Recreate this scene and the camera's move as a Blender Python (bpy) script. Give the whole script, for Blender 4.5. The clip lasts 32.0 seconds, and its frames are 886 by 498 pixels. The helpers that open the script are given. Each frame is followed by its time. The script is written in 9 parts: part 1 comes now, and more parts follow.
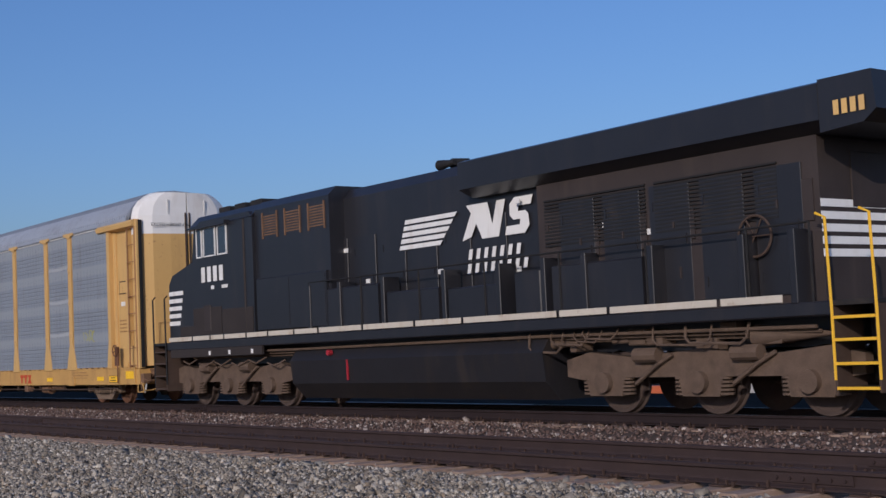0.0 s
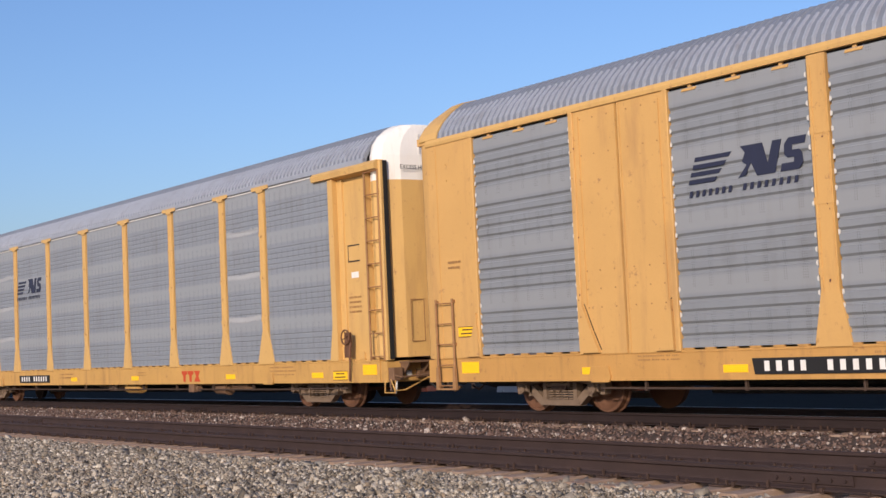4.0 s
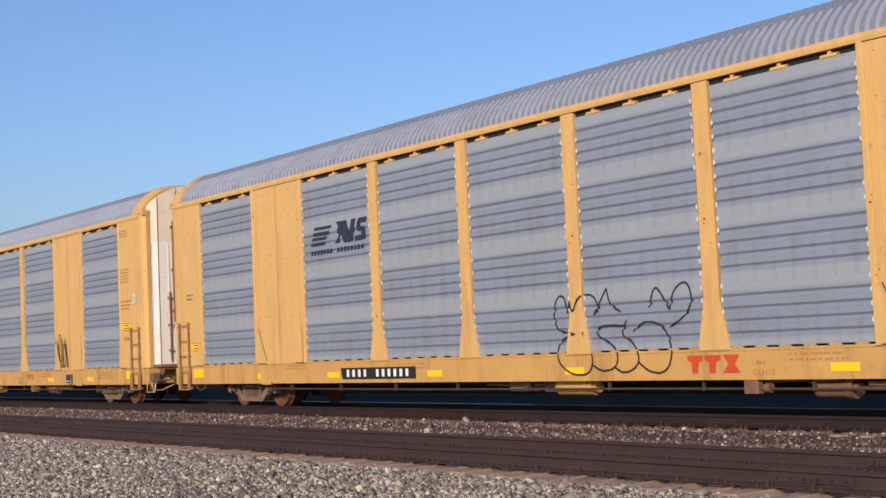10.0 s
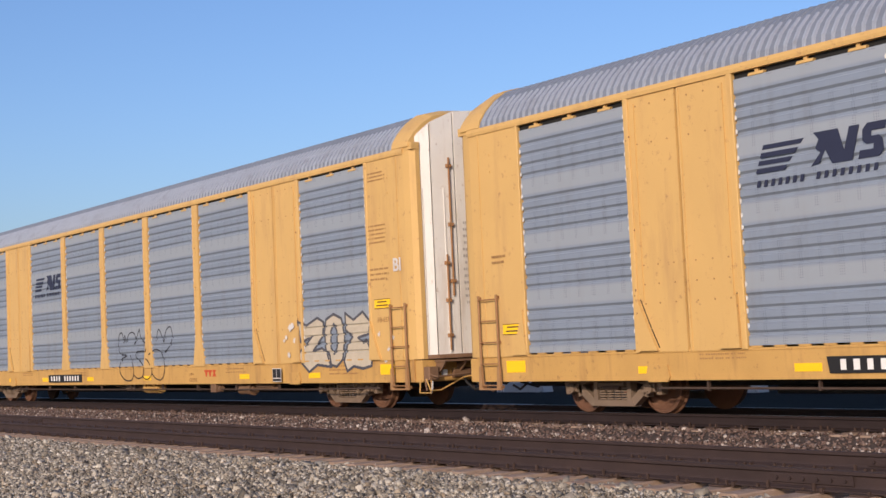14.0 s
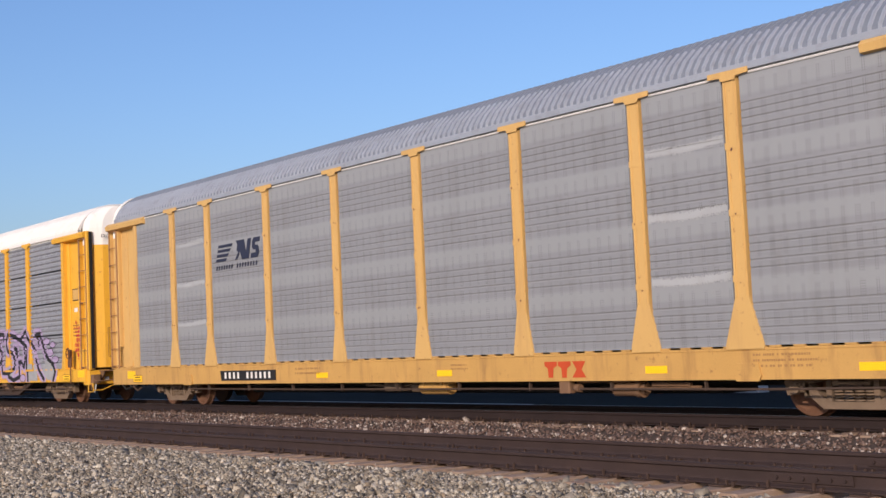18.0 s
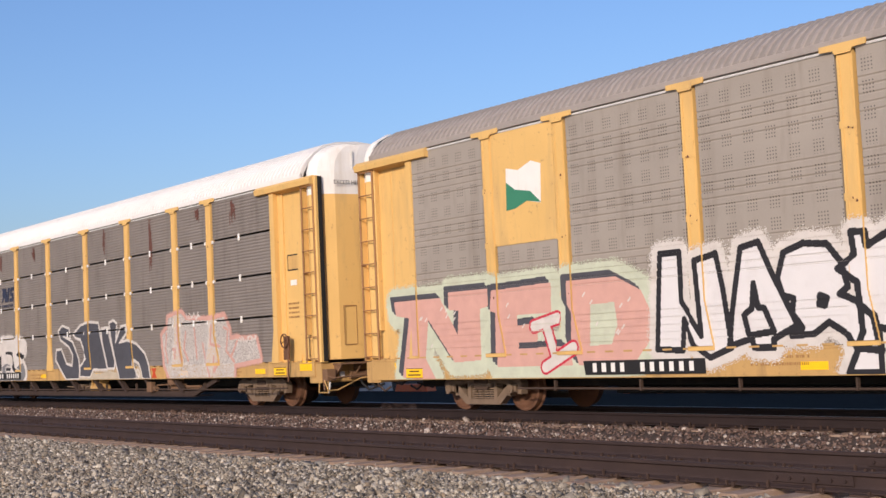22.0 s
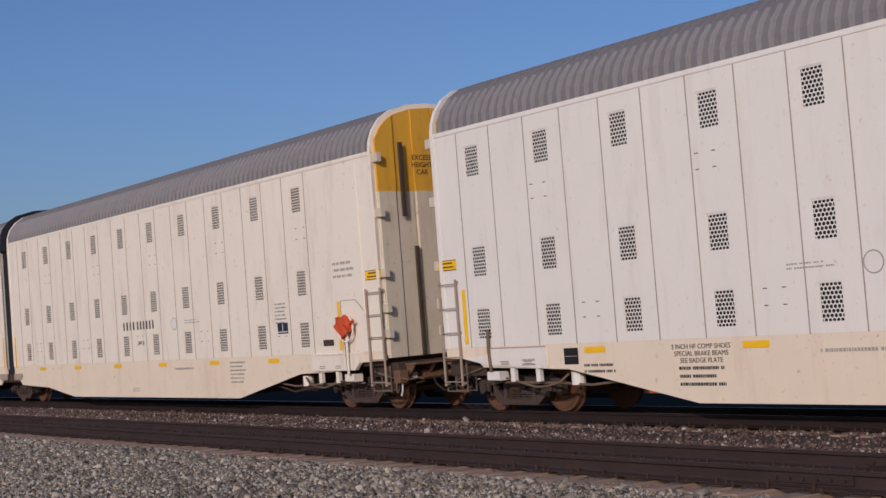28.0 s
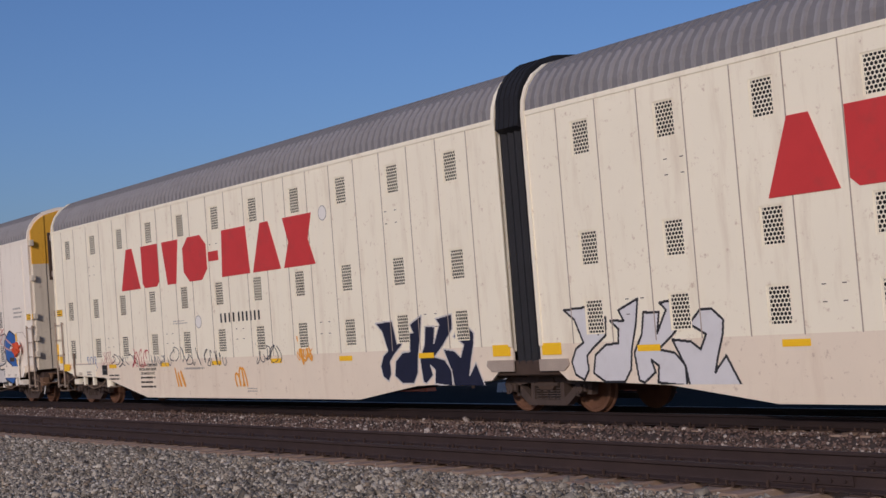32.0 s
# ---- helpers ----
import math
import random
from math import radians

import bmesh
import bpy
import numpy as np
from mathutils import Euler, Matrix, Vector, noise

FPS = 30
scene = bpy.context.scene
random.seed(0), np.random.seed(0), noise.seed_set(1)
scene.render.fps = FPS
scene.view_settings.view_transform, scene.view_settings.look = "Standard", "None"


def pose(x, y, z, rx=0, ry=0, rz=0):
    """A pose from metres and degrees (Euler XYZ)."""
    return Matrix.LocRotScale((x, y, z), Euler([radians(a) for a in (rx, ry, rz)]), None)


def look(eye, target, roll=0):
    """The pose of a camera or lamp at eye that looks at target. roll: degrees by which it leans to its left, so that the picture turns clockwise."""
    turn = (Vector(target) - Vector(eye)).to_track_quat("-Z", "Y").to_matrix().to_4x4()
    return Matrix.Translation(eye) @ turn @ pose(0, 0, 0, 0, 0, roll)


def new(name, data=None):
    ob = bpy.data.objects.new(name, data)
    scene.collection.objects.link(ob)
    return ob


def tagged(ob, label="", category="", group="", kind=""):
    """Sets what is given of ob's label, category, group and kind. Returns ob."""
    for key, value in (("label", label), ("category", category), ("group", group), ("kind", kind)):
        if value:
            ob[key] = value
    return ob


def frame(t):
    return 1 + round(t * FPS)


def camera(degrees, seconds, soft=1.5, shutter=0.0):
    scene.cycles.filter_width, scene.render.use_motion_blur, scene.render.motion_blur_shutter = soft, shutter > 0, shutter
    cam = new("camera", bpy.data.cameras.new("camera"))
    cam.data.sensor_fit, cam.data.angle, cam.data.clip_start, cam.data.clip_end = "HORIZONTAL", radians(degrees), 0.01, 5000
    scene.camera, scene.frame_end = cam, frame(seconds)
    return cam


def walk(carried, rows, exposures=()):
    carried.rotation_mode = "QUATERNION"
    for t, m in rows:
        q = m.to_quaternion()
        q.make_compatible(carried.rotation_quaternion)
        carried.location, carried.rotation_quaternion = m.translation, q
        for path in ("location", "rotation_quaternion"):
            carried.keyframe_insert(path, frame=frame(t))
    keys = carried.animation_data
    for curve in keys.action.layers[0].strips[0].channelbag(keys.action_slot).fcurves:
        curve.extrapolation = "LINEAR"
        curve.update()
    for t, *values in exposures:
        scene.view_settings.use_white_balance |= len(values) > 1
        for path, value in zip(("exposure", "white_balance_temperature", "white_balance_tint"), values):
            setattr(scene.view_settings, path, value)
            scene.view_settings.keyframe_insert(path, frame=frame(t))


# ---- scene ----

# ---- camera: a phone on a stand beside the line ----
cam = camera(37.09, 32.0)
EYE = pose(0, -16.433, 1.274, 94.11, 2.614, 52.81)
walk(cam, [(0.0, EYE), (32.0, EYE)],
     exposures=[(0.0, -0.8, 5050, 22), (0.5, -0.36, 5330, 22), (1.0, -0.25, 5500, 22), (2.0, -0.12, 5650, 22), (21.0, -0.13, 5650, 22), (22.0, -0.14, 5650, 22), (24.0, -0.25, 5650, 22), (26.0, -0.3, 5700, 22), (28.5, -1.09, 5290, 25), (30.0, -1.14, 5270, 25), (32.0, -1.09, 5220, 25)])

# ---- sky and sun ----
SUN_TO = Vector((0.50, -0.80, 0.33)).normalized()
world = bpy.data.worlds.new("sky")
scene.world = world
world.use_nodes = True
wn = world.node_tree.nodes
sky = wn.new("ShaderNodeTexSky")
sky.sky_type, sky.sun_disc = "NISHITA", False
sky.sun_elevation = math.asin(SUN_TO.z)
sky.sun_rotation = math.atan2(SUN_TO.x, SUN_TO.y)
sky.air_density, sky.dust_density, sky.ozone_density = 1.2, 1.7, 4.0
world.node_tree.links.new(sky.outputs[0], wn["Background"].inputs[0])
wn["Background"].inputs[1].default_value = 0.147
sun_data = bpy.data.lights.new("sun", "SUN")
sun_data.energy, sun_data.angle, sun_data.color = 4.3, radians(0.5), (1.0, 0.80, 0.50)
sun = new("sun", sun_data)
sun.matrix_world = look(SUN_TO * 100, (0, 0, 0))


# ---- materials ----
def shade(name, colour, rough=0.6, metal=0.0, grain=0.12, scale=3.0, bump=0.15, fine=60.0,
          dirt=None, streak=0.0, dots=None, spec=0.3, wear=None, bands=None):
    """A painted or natural surface: broad tone changes, fine grain, dirt and optional rows of small holes."""
    m = bpy.data.materials.new(name)
    m.use_nodes = True
    nt = m.node_tree
    n, link = nt.nodes, nt.links.new
    b = n["Principled BSDF"]
    b.inputs["Roughness"].default_value = rough
    b.inputs["Metallic"].default_value = metal
    b.inputs["Specular IOR Level"].default_value = spec
    co = n.new("ShaderNodeTexCoord")
    info = n.new("ShaderNodeObjectInfo")
    add = n.new("ShaderNodeVectorMath")
    add.operation = "MULTIPLY_ADD"
    add.inputs[1].default_value = (37.0, 11.0, 5.0)
    link(info.outputs["Random"], add.inputs[0])
    link(co.outputs["Object"], add.inputs[2])
    broad = n.new("ShaderNodeTexNoise")
    broad.inputs["Scale"].default_value, broad.inputs["Detail"].default_value = scale, 4.0
    link(add.outputs[0], broad.inputs["Vector"])
    small = n.new("ShaderNodeTexNoise")
    small.inputs["Scale"].default_value, small.inputs["Detail"].default_value = fine, 3.0
    link(add.outputs[0], small.inputs["Vector"])
    tone = n.new("ShaderNodeMix")
    tone.data_type, tone.blend_type = "RGBA", "MIX"
    dark = [c * (1 - grain * 2.2) for c in colour]
    lite = [min(1, c * (1 + grain)) for c in colour]
    tone.inputs[6].default_value, tone.inputs[7].default_value = (*dark, 1), (*lite, 1)
    mixv = n.new("ShaderNodeMath")
    mixv.operation = "MULTIPLY_ADD"
    mixv.inputs[1].default_value = 0.35
    link(small.outputs[0], mixv.inputs[0])
    half = n.new("ShaderNodeMath")
    half.operation = "MULTIPLY"
    half.inputs[1].default_value = 0.65
    link(broad.outputs[0], half.inputs[0])
    link(half.outputs[0], mixv.inputs[2])
    link(mixv.outputs[0], tone.inputs[0])
    out = tone.outputs[2]
    if dirt:
        mapping = n.new("ShaderNodeMapping")
        mapping.inputs["Scale"].default_value = (2.2, 2.2, 0.35 if streak else 2.2)
        link(add.outputs[0], mapping.inputs[0])
        dn = n.new("ShaderNodeTexNoise")
        dn.inputs["Scale"].default_value, dn.inputs["Detail"].default_value = 1.3, 7.0
        dn.inputs["Roughness"].default_value = 0.65
        link(mapping.outputs[0], dn.inputs["Vector"])
        ramp = n.new("ShaderNodeMapRange")
        ramp.inputs[1].default_value, ramp.inputs[2].default_value = 0.52, 0.78
        ramp.inputs[4].default_value = max(streak, 0.55)
        link(dn.outputs[0], ramp.inputs[0])
        dm = n.new("ShaderNodeMix")
        dm.data_type = "RGBA"
        link(ramp.outputs[0], dm.inputs[0])
        link(out, dm.inputs[6])
        dm.inputs[7].default_value = (*dirt, 1)
        out = dm.outputs[2]
    if wear:
        # scattered specks and chips of rust
        wn = n.new("ShaderNodeTexNoise")
        wn.inputs["Scale"].default_value, wn.inputs["Detail"].default_value, wn.inputs["Roughness"].default_value = 7.0, 8.0, 0.72
        link(add.outputs[0], wn.inputs["Vector"])
        wr = n.new("ShaderNodeMapRange")
        wr.inputs[1].default_value, wr.inputs[2].default_value, wr.inputs[4].default_value = 0.60, 0.70, 0.75
        link(wn.outputs[0], wr.inputs[0])
        wm = n.new("ShaderNodeMix")
        wm.data_type = "RGBA"
        link(wr.outputs[0], wm.inputs[0])
        link(out, wm.inputs[6])
        wm.inputs[7].default_value = (*wear, 1)
        out = wm.outputs[2]
    if bands:
        # soft paler bands at each deck: middle height, pitch, half height, colour, strength
        zc, bp0, half_h, bcol, force = bands
        bsep = n.new("ShaderNodeSeparateXYZ")
        link(co.outputs["Object"], bsep.inputs[0])
        chain = bsep.outputs[2]
        for op, val in (("SUBTRACT", zc - bp0 / 2), ("DIVIDE", bp0), ("FRACT", 0.0), ("SUBTRACT", 0.5), ("ABSOLUTE", 0.0)):
            k = n.new("ShaderNodeMath")
            k.operation = op
            link(chain, k.inputs[0])
            k.inputs[1].default_value = val
            chain = k.outputs[0]
        br = n.new("ShaderNodeMapRange")
        br.interpolation_type = "SMOOTHSTEP"
        br.inputs[1].default_value, br.inputs[2].default_value = half_h / bp0 * 1.05, half_h / bp0 * 0.6
        br.inputs[4].default_value = force
        link(chain, br.inputs[0])
        bmix = n.new("ShaderNodeMix")
        bmix.data_type = "RGBA"
        link(br.outputs[0], bmix.inputs[0])
        link(out, bmix.inputs[6])
        bmix.inputs[7].default_value = (*bcol, 1)
        out = bmix.outputs[2]
    if dots:
        # rows of punched ventilation holes: pitch, size, group pitch along x, group share, row pitch, row share
        pitch, size, gx, sx, gz, sz = dots
        sep = n.new("ShaderNodeSeparateXYZ")
        link(co.outputs["Object"], sep.inputs[0])

        def math_node(op, a, bval):
            k = n.new("ShaderNodeMath")
            k.operation = op
            link(a, k.inputs[0])
            if isinstance(bval, (int, float)):
                k.inputs[1].default_value = bval
            else:
                link(bval, k.inputs[1])
            return k.outputs[0]

        def frac(axis, step):
            return math_node("FRACT", math_node("DIVIDE", sep.outputs[axis], step), 0.0)

        def sq(axis):
            c0 = math_node("SUBTRACT", frac(axis, pitch), 0.5)
            return math_node("MULTIPLY", c0, c0)

        hole = math_node("LESS_THAN", math_node("ADD", sq(0), sq(2)), size)
        hole = math_node("MULTIPLY", hole, math_node("LESS_THAN", frac(0, gx), sx))
        hole = math_node("MULTIPLY", hole, math_node("LESS_THAN", frac(2, gz), sz))
        hole = math_node("MULTIPLY", hole, 0.6)
        hm = n.new("ShaderNodeMix")
        hm.data_type = "RGBA"
        link(hole, hm.inputs[0])
        link(out, hm.inputs[6])
        hm.inputs[7].default_value = (0.02, 0.02, 0.022, 1)
        out = hm.outputs[2]
    link(out, b.inputs["Base Color"])
    bp = n.new("ShaderNodeBump")
    bp.inputs["Strength"].default_value, bp.inputs["Distance"].default_value = bump, 0.01
    link(small.outputs[0], bp.inputs["Height"])
    link(bp.outputs[0], b.inputs["Normal"])
    return m


def island(name, colours, rough=0.9, bump=0.4):
    """Loose pieces joined in one mesh: each takes a tone of its own between the given colours."""
    m = bpy.data.materials.new(name)
    m.use_nodes = True
    n, link = m.node_tree.nodes, m.node_tree.links.new
    b = n["Principled BSDF"]
    b.inputs["Roughness"].default_value = rough
    b.inputs["Specular IOR Level"].default_value = 0.2
    geo = n.new("ShaderNodeNewGeometry")
    ramp = n.new("ShaderNodeValToRGB")
    while len(ramp.color_ramp.elements) < len(colours):
        ramp.color_ramp.elements.new(0.5)
    for i, c in enumerate(colours):
        ramp.color_ramp.elements[i].position = i / (len(colours) - 1)
        ramp.color_ramp.elements[i].color = (*c, 1)
    link(geo.outputs["Random Per Island"], ramp.inputs[0])
    co = n.new("ShaderNodeTexCoord")
    noi = n.new("ShaderNodeTexNoise")
    noi.inputs["Scale"].default_value, noi.inputs["Detail"].default_value = 45.0, 4.0
    link(co.outputs["Object"], noi.inputs["Vector"])
    mul = n.new("ShaderNodeMix")
    mul.data_type, mul.blend_type = "RGBA", "MULTIPLY"
    mul.inputs[0].default_value = 0.42
    link(ramp.outputs[0], mul.inputs[6])
    link(noi.outputs[0], mul.inputs[7])
    link(mul.outputs[2], b.inputs["Base Color"])
    bp = n.new("ShaderNodeBump")
    bp.inputs["Strength"].default_value, bp.inputs["Distance"].default_value = bump, 0.01
    link(noi.outputs[0], bp.inputs["Height"])
    link(bp.outputs[0], b.inputs["Normal"])
    return m


M = {
    "yellow": shade("faded yellow paint", (0.60, 0.378, 0.128), 0.55, wear=(0.30, 0.16, 0.075), dirt=(0.38, 0.225, 0.095), streak=0.6, grain=0.06, scale=1.2, bump=0.06),
    "amber": shade("weathered amber paint", (0.585, 0.35, 0.115), 0.58, wear=(0.27, 0.14, 0.07), dirt=(0.35, 0.20, 0.085), streak=0.65, grain=0.08, scale=1.2, bump=0.06),
    "stained_amber": shade("rust-stained amber paint", (0.53, 0.295, 0.085), 0.6, wear=(0.22, 0.105, 0.055), dirt=(0.24, 0.13, 0.06), streak=0.8, grain=0.14, scale=1.6, bump=0.08),
    "grimy_sill": shade("grimy brown-yellow paint", (0.55, 0.345, 0.125), 0.65, wear=(0.18, 0.10, 0.06), dirt=(0.17, 0.105, 0.06), streak=0.9, grain=0.2, scale=1.8, bump=0.1),
    "deep_yellow": shade("deep yellow paint", (0.74, 0.40, 0.03), 0.5, wear=(0.34, 0.17, 0.05), dirt=(0.40, 0.22, 0.05), streak=0.5, grain=0.06, scale=1.2, bump=0.06),
    "pale_yellow": shade("chalky yellow paint", (0.70, 0.45, 0.15), 0.6, wear=(0.36, 0.21, 0.10), dirt=(0.40, 0.27, 0.13), streak=0.6, grain=0.08, scale=1.2, bump=0.08),
    "stained_yellow": shade("rust-stained yellow paint", (0.55, 0.325, 0.095), 0.6, wear=(0.22, 0.105, 0.05), dirt=(0.24, 0.125, 0.055), streak=0.85, grain=0.14, scale=1.6, bump=0.08),
    "screen_grey": shade("galvanised grey sheet", (0.268, 0.31, 0.375), 0.5, 0.25, dirt=(0.19, 0.19, 0.19), streak=0.5, grain=0.08, scale=1.0, bump=0.06, dots=(0.036, 0.035, 0.34, 0.25, 0.97, 0.62), bands=(1.98, 0.965, 0.17, (0.39, 0.41, 0.42), 0.6)),
    "screen_worn": shade("weathered galvanised sheet", (0.265, 0.285, 0.31), 0.55, 0.2, dirt=(0.18, 0.178, 0.175), streak=0.6, grain=0.1, scale=1.0, bump=0.06, dots=(0.036, 0.035, 0.34, 0.25, 0.97, 0.62), bands=(1.98, 0.965, 0.16, (0.34, 0.35, 0.355), 0.45)),
    "screen_flat": shade("weathered grey sheet", (0.272, 0.298, 0.335), 0.55, 0.2, dirt=(0.19, 0.185, 0.18), streak=0.5, grain=0.08, scale=1.0, bump=0.06, dots=(0.036, 0.045, 0.24, 0.35, 0.33, 0.72), bands=(1.90, 0.965, 0.17, (0.36, 0.375, 0.385), 0.5)),
    "screen_dust": shade("dusty grey sheet", (0.290, 0.298, 0.318), 0.55, 0.2, dirt=(0.19, 0.185, 0.18), streak=0.5, grain=0.08, scale=1.0, bump=0.06, dots=(0.036, 0.045, 0.24, 0.35, 0.33, 0.72), bands=(1.90, 0.965, 0.17, (0.36, 0.375, 0.385), 0.5)),
    "screen_blue": shade("blue-grey sheet", (0.33, 0.34, 0.375), 0.5, 0.25, dirt=(0.18, 0.18, 0.19), streak=0.4, grain=0.07, scale=1.0, bump=0.06, dots=(0.07, 0.06, 0.50, 0.62, 0.25, 0.5)),
    "screen_brown": shade("grimy brown-grey sheet", (0.25, 0.222, 0.20), 0.65, 0.1, dirt=(0.11, 0.085, 0.07), streak=0.6, grain=0.14, scale=1.4, bump=0.1),
    "screen_tan": shade("dusty brown-grey sheet", (0.36, 0.32, 0.275), 0.65, 0.1, dirt=(0.20, 0.17, 0.14), streak=0.6, grain=0.12, scale=1.2, bump=0.1, dots=(0.05, 0.06, 0.40, 0.5, 0.33, 0.6)),
    "screen_dark": shade("dark grey sheet", (0.262, 0.25, 0.235), 0.6, 0.15, wear=(0.19, 0.155, 0.135), dirt=(0.15, 0.125, 0.11), streak=0.5, grain=0.12, scale=1.2, bump=0.1, dots=(0.05, 0.05, 0.40, 0.5, 0.33, 0.5)),
    "screen_ghost": shade("darker stain on grey sheet", (0.205, 0.185, 0.175), 0.6, 0.15, dirt=(0.15, 0.13, 0.12), grain=0.1, scale=2),
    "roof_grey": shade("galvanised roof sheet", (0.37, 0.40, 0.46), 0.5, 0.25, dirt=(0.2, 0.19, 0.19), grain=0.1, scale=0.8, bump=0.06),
    "roof_white": shade("white roof sheet", (0.77, 0.745, 0.715), 0.5, dirt=(0.6, 0.56, 0.51), grain=0.06, scale=0.8, bump=0.05),
    "roof_tan": shade("dusty roof sheet", (0.36, 0.32, 0.29), 0.6, 0.1, dirt=(0.22, 0.18, 0.15), grain=0.1, scale=0.8, bump=0.06),
    "roof_warm": shade("weathered roof sheet", (0.32, 0.305, 0.305), 0.6, 0.15, dirt=(0.2, 0.17, 0.155), grain=0.1, scale=0.8, bump=0.06),
    "white": shade("white paint", (0.78, 0.76, 0.72), 0.5, dirt=(0.5, 0.43, 0.34), streak=0.55, grain=0.05, bump=0.05),
    "cream": shade("off-white car side", (0.84, 0.80, 0.735), 0.5, wear=(0.60, 0.51, 0.44), dirt=(0.66, 0.60, 0.53), streak=0.45, grain=0.035, scale=0.7, bump=0.04),
    "cream_warm": shade("aged cream car side", (0.93, 0.855, 0.67), 0.5, wear=(0.56, 0.42, 0.30), dirt=(0.66, 0.54, 0.39), streak=0.62, grain=0.035, scale=0.7, bump=0.04),
    "cream_grey": shade("dull white car side", (0.88, 0.80, 0.68), 0.5, wear=(0.56, 0.45, 0.36), dirt=(0.60, 0.50, 0.395), streak=0.62, grain=0.035, scale=0.7, bump=0.04),
    "ladder_tan": shade("rust-browned cream steel", (0.42, 0.33, 0.25), 0.65, wear=(0.17, 0.10, 0.065), dirt=(0.26, 0.18, 0.12), streak=0.6, grain=0.18, scale=4),
    "cream_sill": shade("rust-dusted white sill plate", (0.84, 0.72, 0.56), 0.6, wear=(0.42, 0.29, 0.2), dirt=(0.64, 0.50, 0.36), streak=0.6, grain=0.05, scale=1.5, bump=0.06),
    "loco_truck": shade("grimy locomotive truck casting", (0.14, 0.095, 0.066), 0.85, dirt=(0.042, 0.03, 0.024), grain=0.3, scale=5, bump=0.4),
    "loco_black": shade("black locomotive paint", (0.021, 0.0208, 0.0255), 0.36, dirt=(0.045, 0.037, 0.034), streak=0.6, grain=0.2, scale=1.5, bump=0.05, spec=0.5),
    "stripe_bright": shade("reflective white stripe", (0.90, 0.89, 0.86), 0.35, dirt=(0.7, 0.66, 0.6), grain=0.04, spec=0.5),
    "stripe_dusty": shade("dust-stained white stripe", (0.60, 0.54, 0.44), 0.6, wear=(0.30, 0.19, 0.11), dirt=(0.36, 0.25, 0.15), streak=0.8, grain=0.12, scale=1.2),
    "loco_tank": shade("oily black tank plate", (0.022, 0.0205, 0.023), 0.45, dirt=(0.05, 0.037, 0.027), streak=0.6, grain=0.2, scale=1.5, bump=0.08),
    "loco_brown": shade("brown dust over black paint", (0.042, 0.033, 0.029), 0.7, dirt=(0.030, 0.025, 0.024), streak=0.7, grain=0.25, scale=1.8, bump=0.06),
    "loco_dusty": shade("dust-browned black paint", (0.052, 0.040, 0.036), 0.6, dirt=(0.078, 0.059, 0.048), streak=0.6, grain=0.25, scale=1.5, bump=0.05),
    "rust_stain": shade("rust stain", (0.15, 0.065, 0.05), 0.85, grain=0.2, scale=4),
    "band_grey": shade("pale repainted sheet", (0.385, 0.40, 0.42), 0.55, dirt=(0.30, 0.30, 0.29), streak=0.5, grain=0.1, scale=2.5),
    "ladder_brown": shade("rust-browned yellow steel", (0.36, 0.20, 0.085), 0.65, wear=(0.16, 0.08, 0.045), dirt=(0.20, 0.105, 0.055), streak=0.7, grain=0.2, scale=4),
    "eave_pale": shade("pale galvanised eave rail", (0.58, 0.57, 0.55), 0.5, dirt=(0.36, 0.34, 0.31), grain=0.1, scale=2),
    "grimy_end": shade("rusty brown end casting", (0.20, 0.115, 0.065), 0.8, wear=(0.09, 0.055, 0.04), dirt=(0.07, 0.045, 0.035), grain=0.25, scale=4, bump=0.2),
    "rung": shade("worn rusty yellow rung", (0.33, 0.17, 0.07), 0.6, dirt=(0.16, 0.08, 0.045), grain=0.2, scale=8),
    "orange_panel": shade("weathered orange plastic", (0.62, 0.16, 0.06), 0.6, dirt=(0.4, 0.2, 0.12), grain=0.1),
    "soot": shade("sooty black steel", (0.02, 0.019, 0.019), 0.7, dirt=(0.07, 0.05, 0.035), grain=0.2),
    "frame": shade("dirty brown steel", (0.085, 0.056, 0.042), 0.8, 0.1, dirt=(0.055, 0.042, 0.035), grain=0.25, scale=4),
    "seam": shade("rust-stained seam", (0.45, 0.37, 0.30), 0.6, dirt=(0.40, 0.31, 0.25), streak=0.7, grain=0.2, scale=2),
    "grimy_white": shade("grimy white door paint", (0.70, 0.67, 0.62), 0.55, wear=(0.33, 0.22, 0.15), dirt=(0.42, 0.33, 0.25), streak=0.7, grain=0.08, scale=1.5),
    "truck": shade("dusty truck casting", (0.20, 0.143, 0.10), 0.85, dirt=(0.08, 0.06, 0.05), grain=0.2, scale=5, bump=0.3),
    "dark_truck": shade("oily dark truck casting", (0.085, 0.06, 0.05), 0.8, dirt=(0.03, 0.025, 0.022), grain=0.25, scale=5, bump=0.3),
    "dirty_door": shade("soot-mottled end door", (0.40, 0.325, 0.265), 0.65, wear=(0.17, 0.12, 0.095), dirt=(0.19, 0.13, 0.095), streak=0.95, grain=0.26, scale=2.2, bump=0.12),
    "pale_door": shade("dusty cream end door", (0.68, 0.60, 0.47), 0.6, wear=(0.36, 0.27, 0.2), dirt=(0.42, 0.34, 0.25), streak=0.7, grain=0.1, scale=2, bump=0.08),
    "brown_cloth": shade("faded brown cloth", (0.36, 0.15, 0.07), 0.9, grain=0.2),
    "truss_brown": shade("grimy brown steel", (0.058, 0.038, 0.03), 0.8, dirt=(0.034, 0.024, 0.02), grain=0.25, scale=3, bump=0.2),
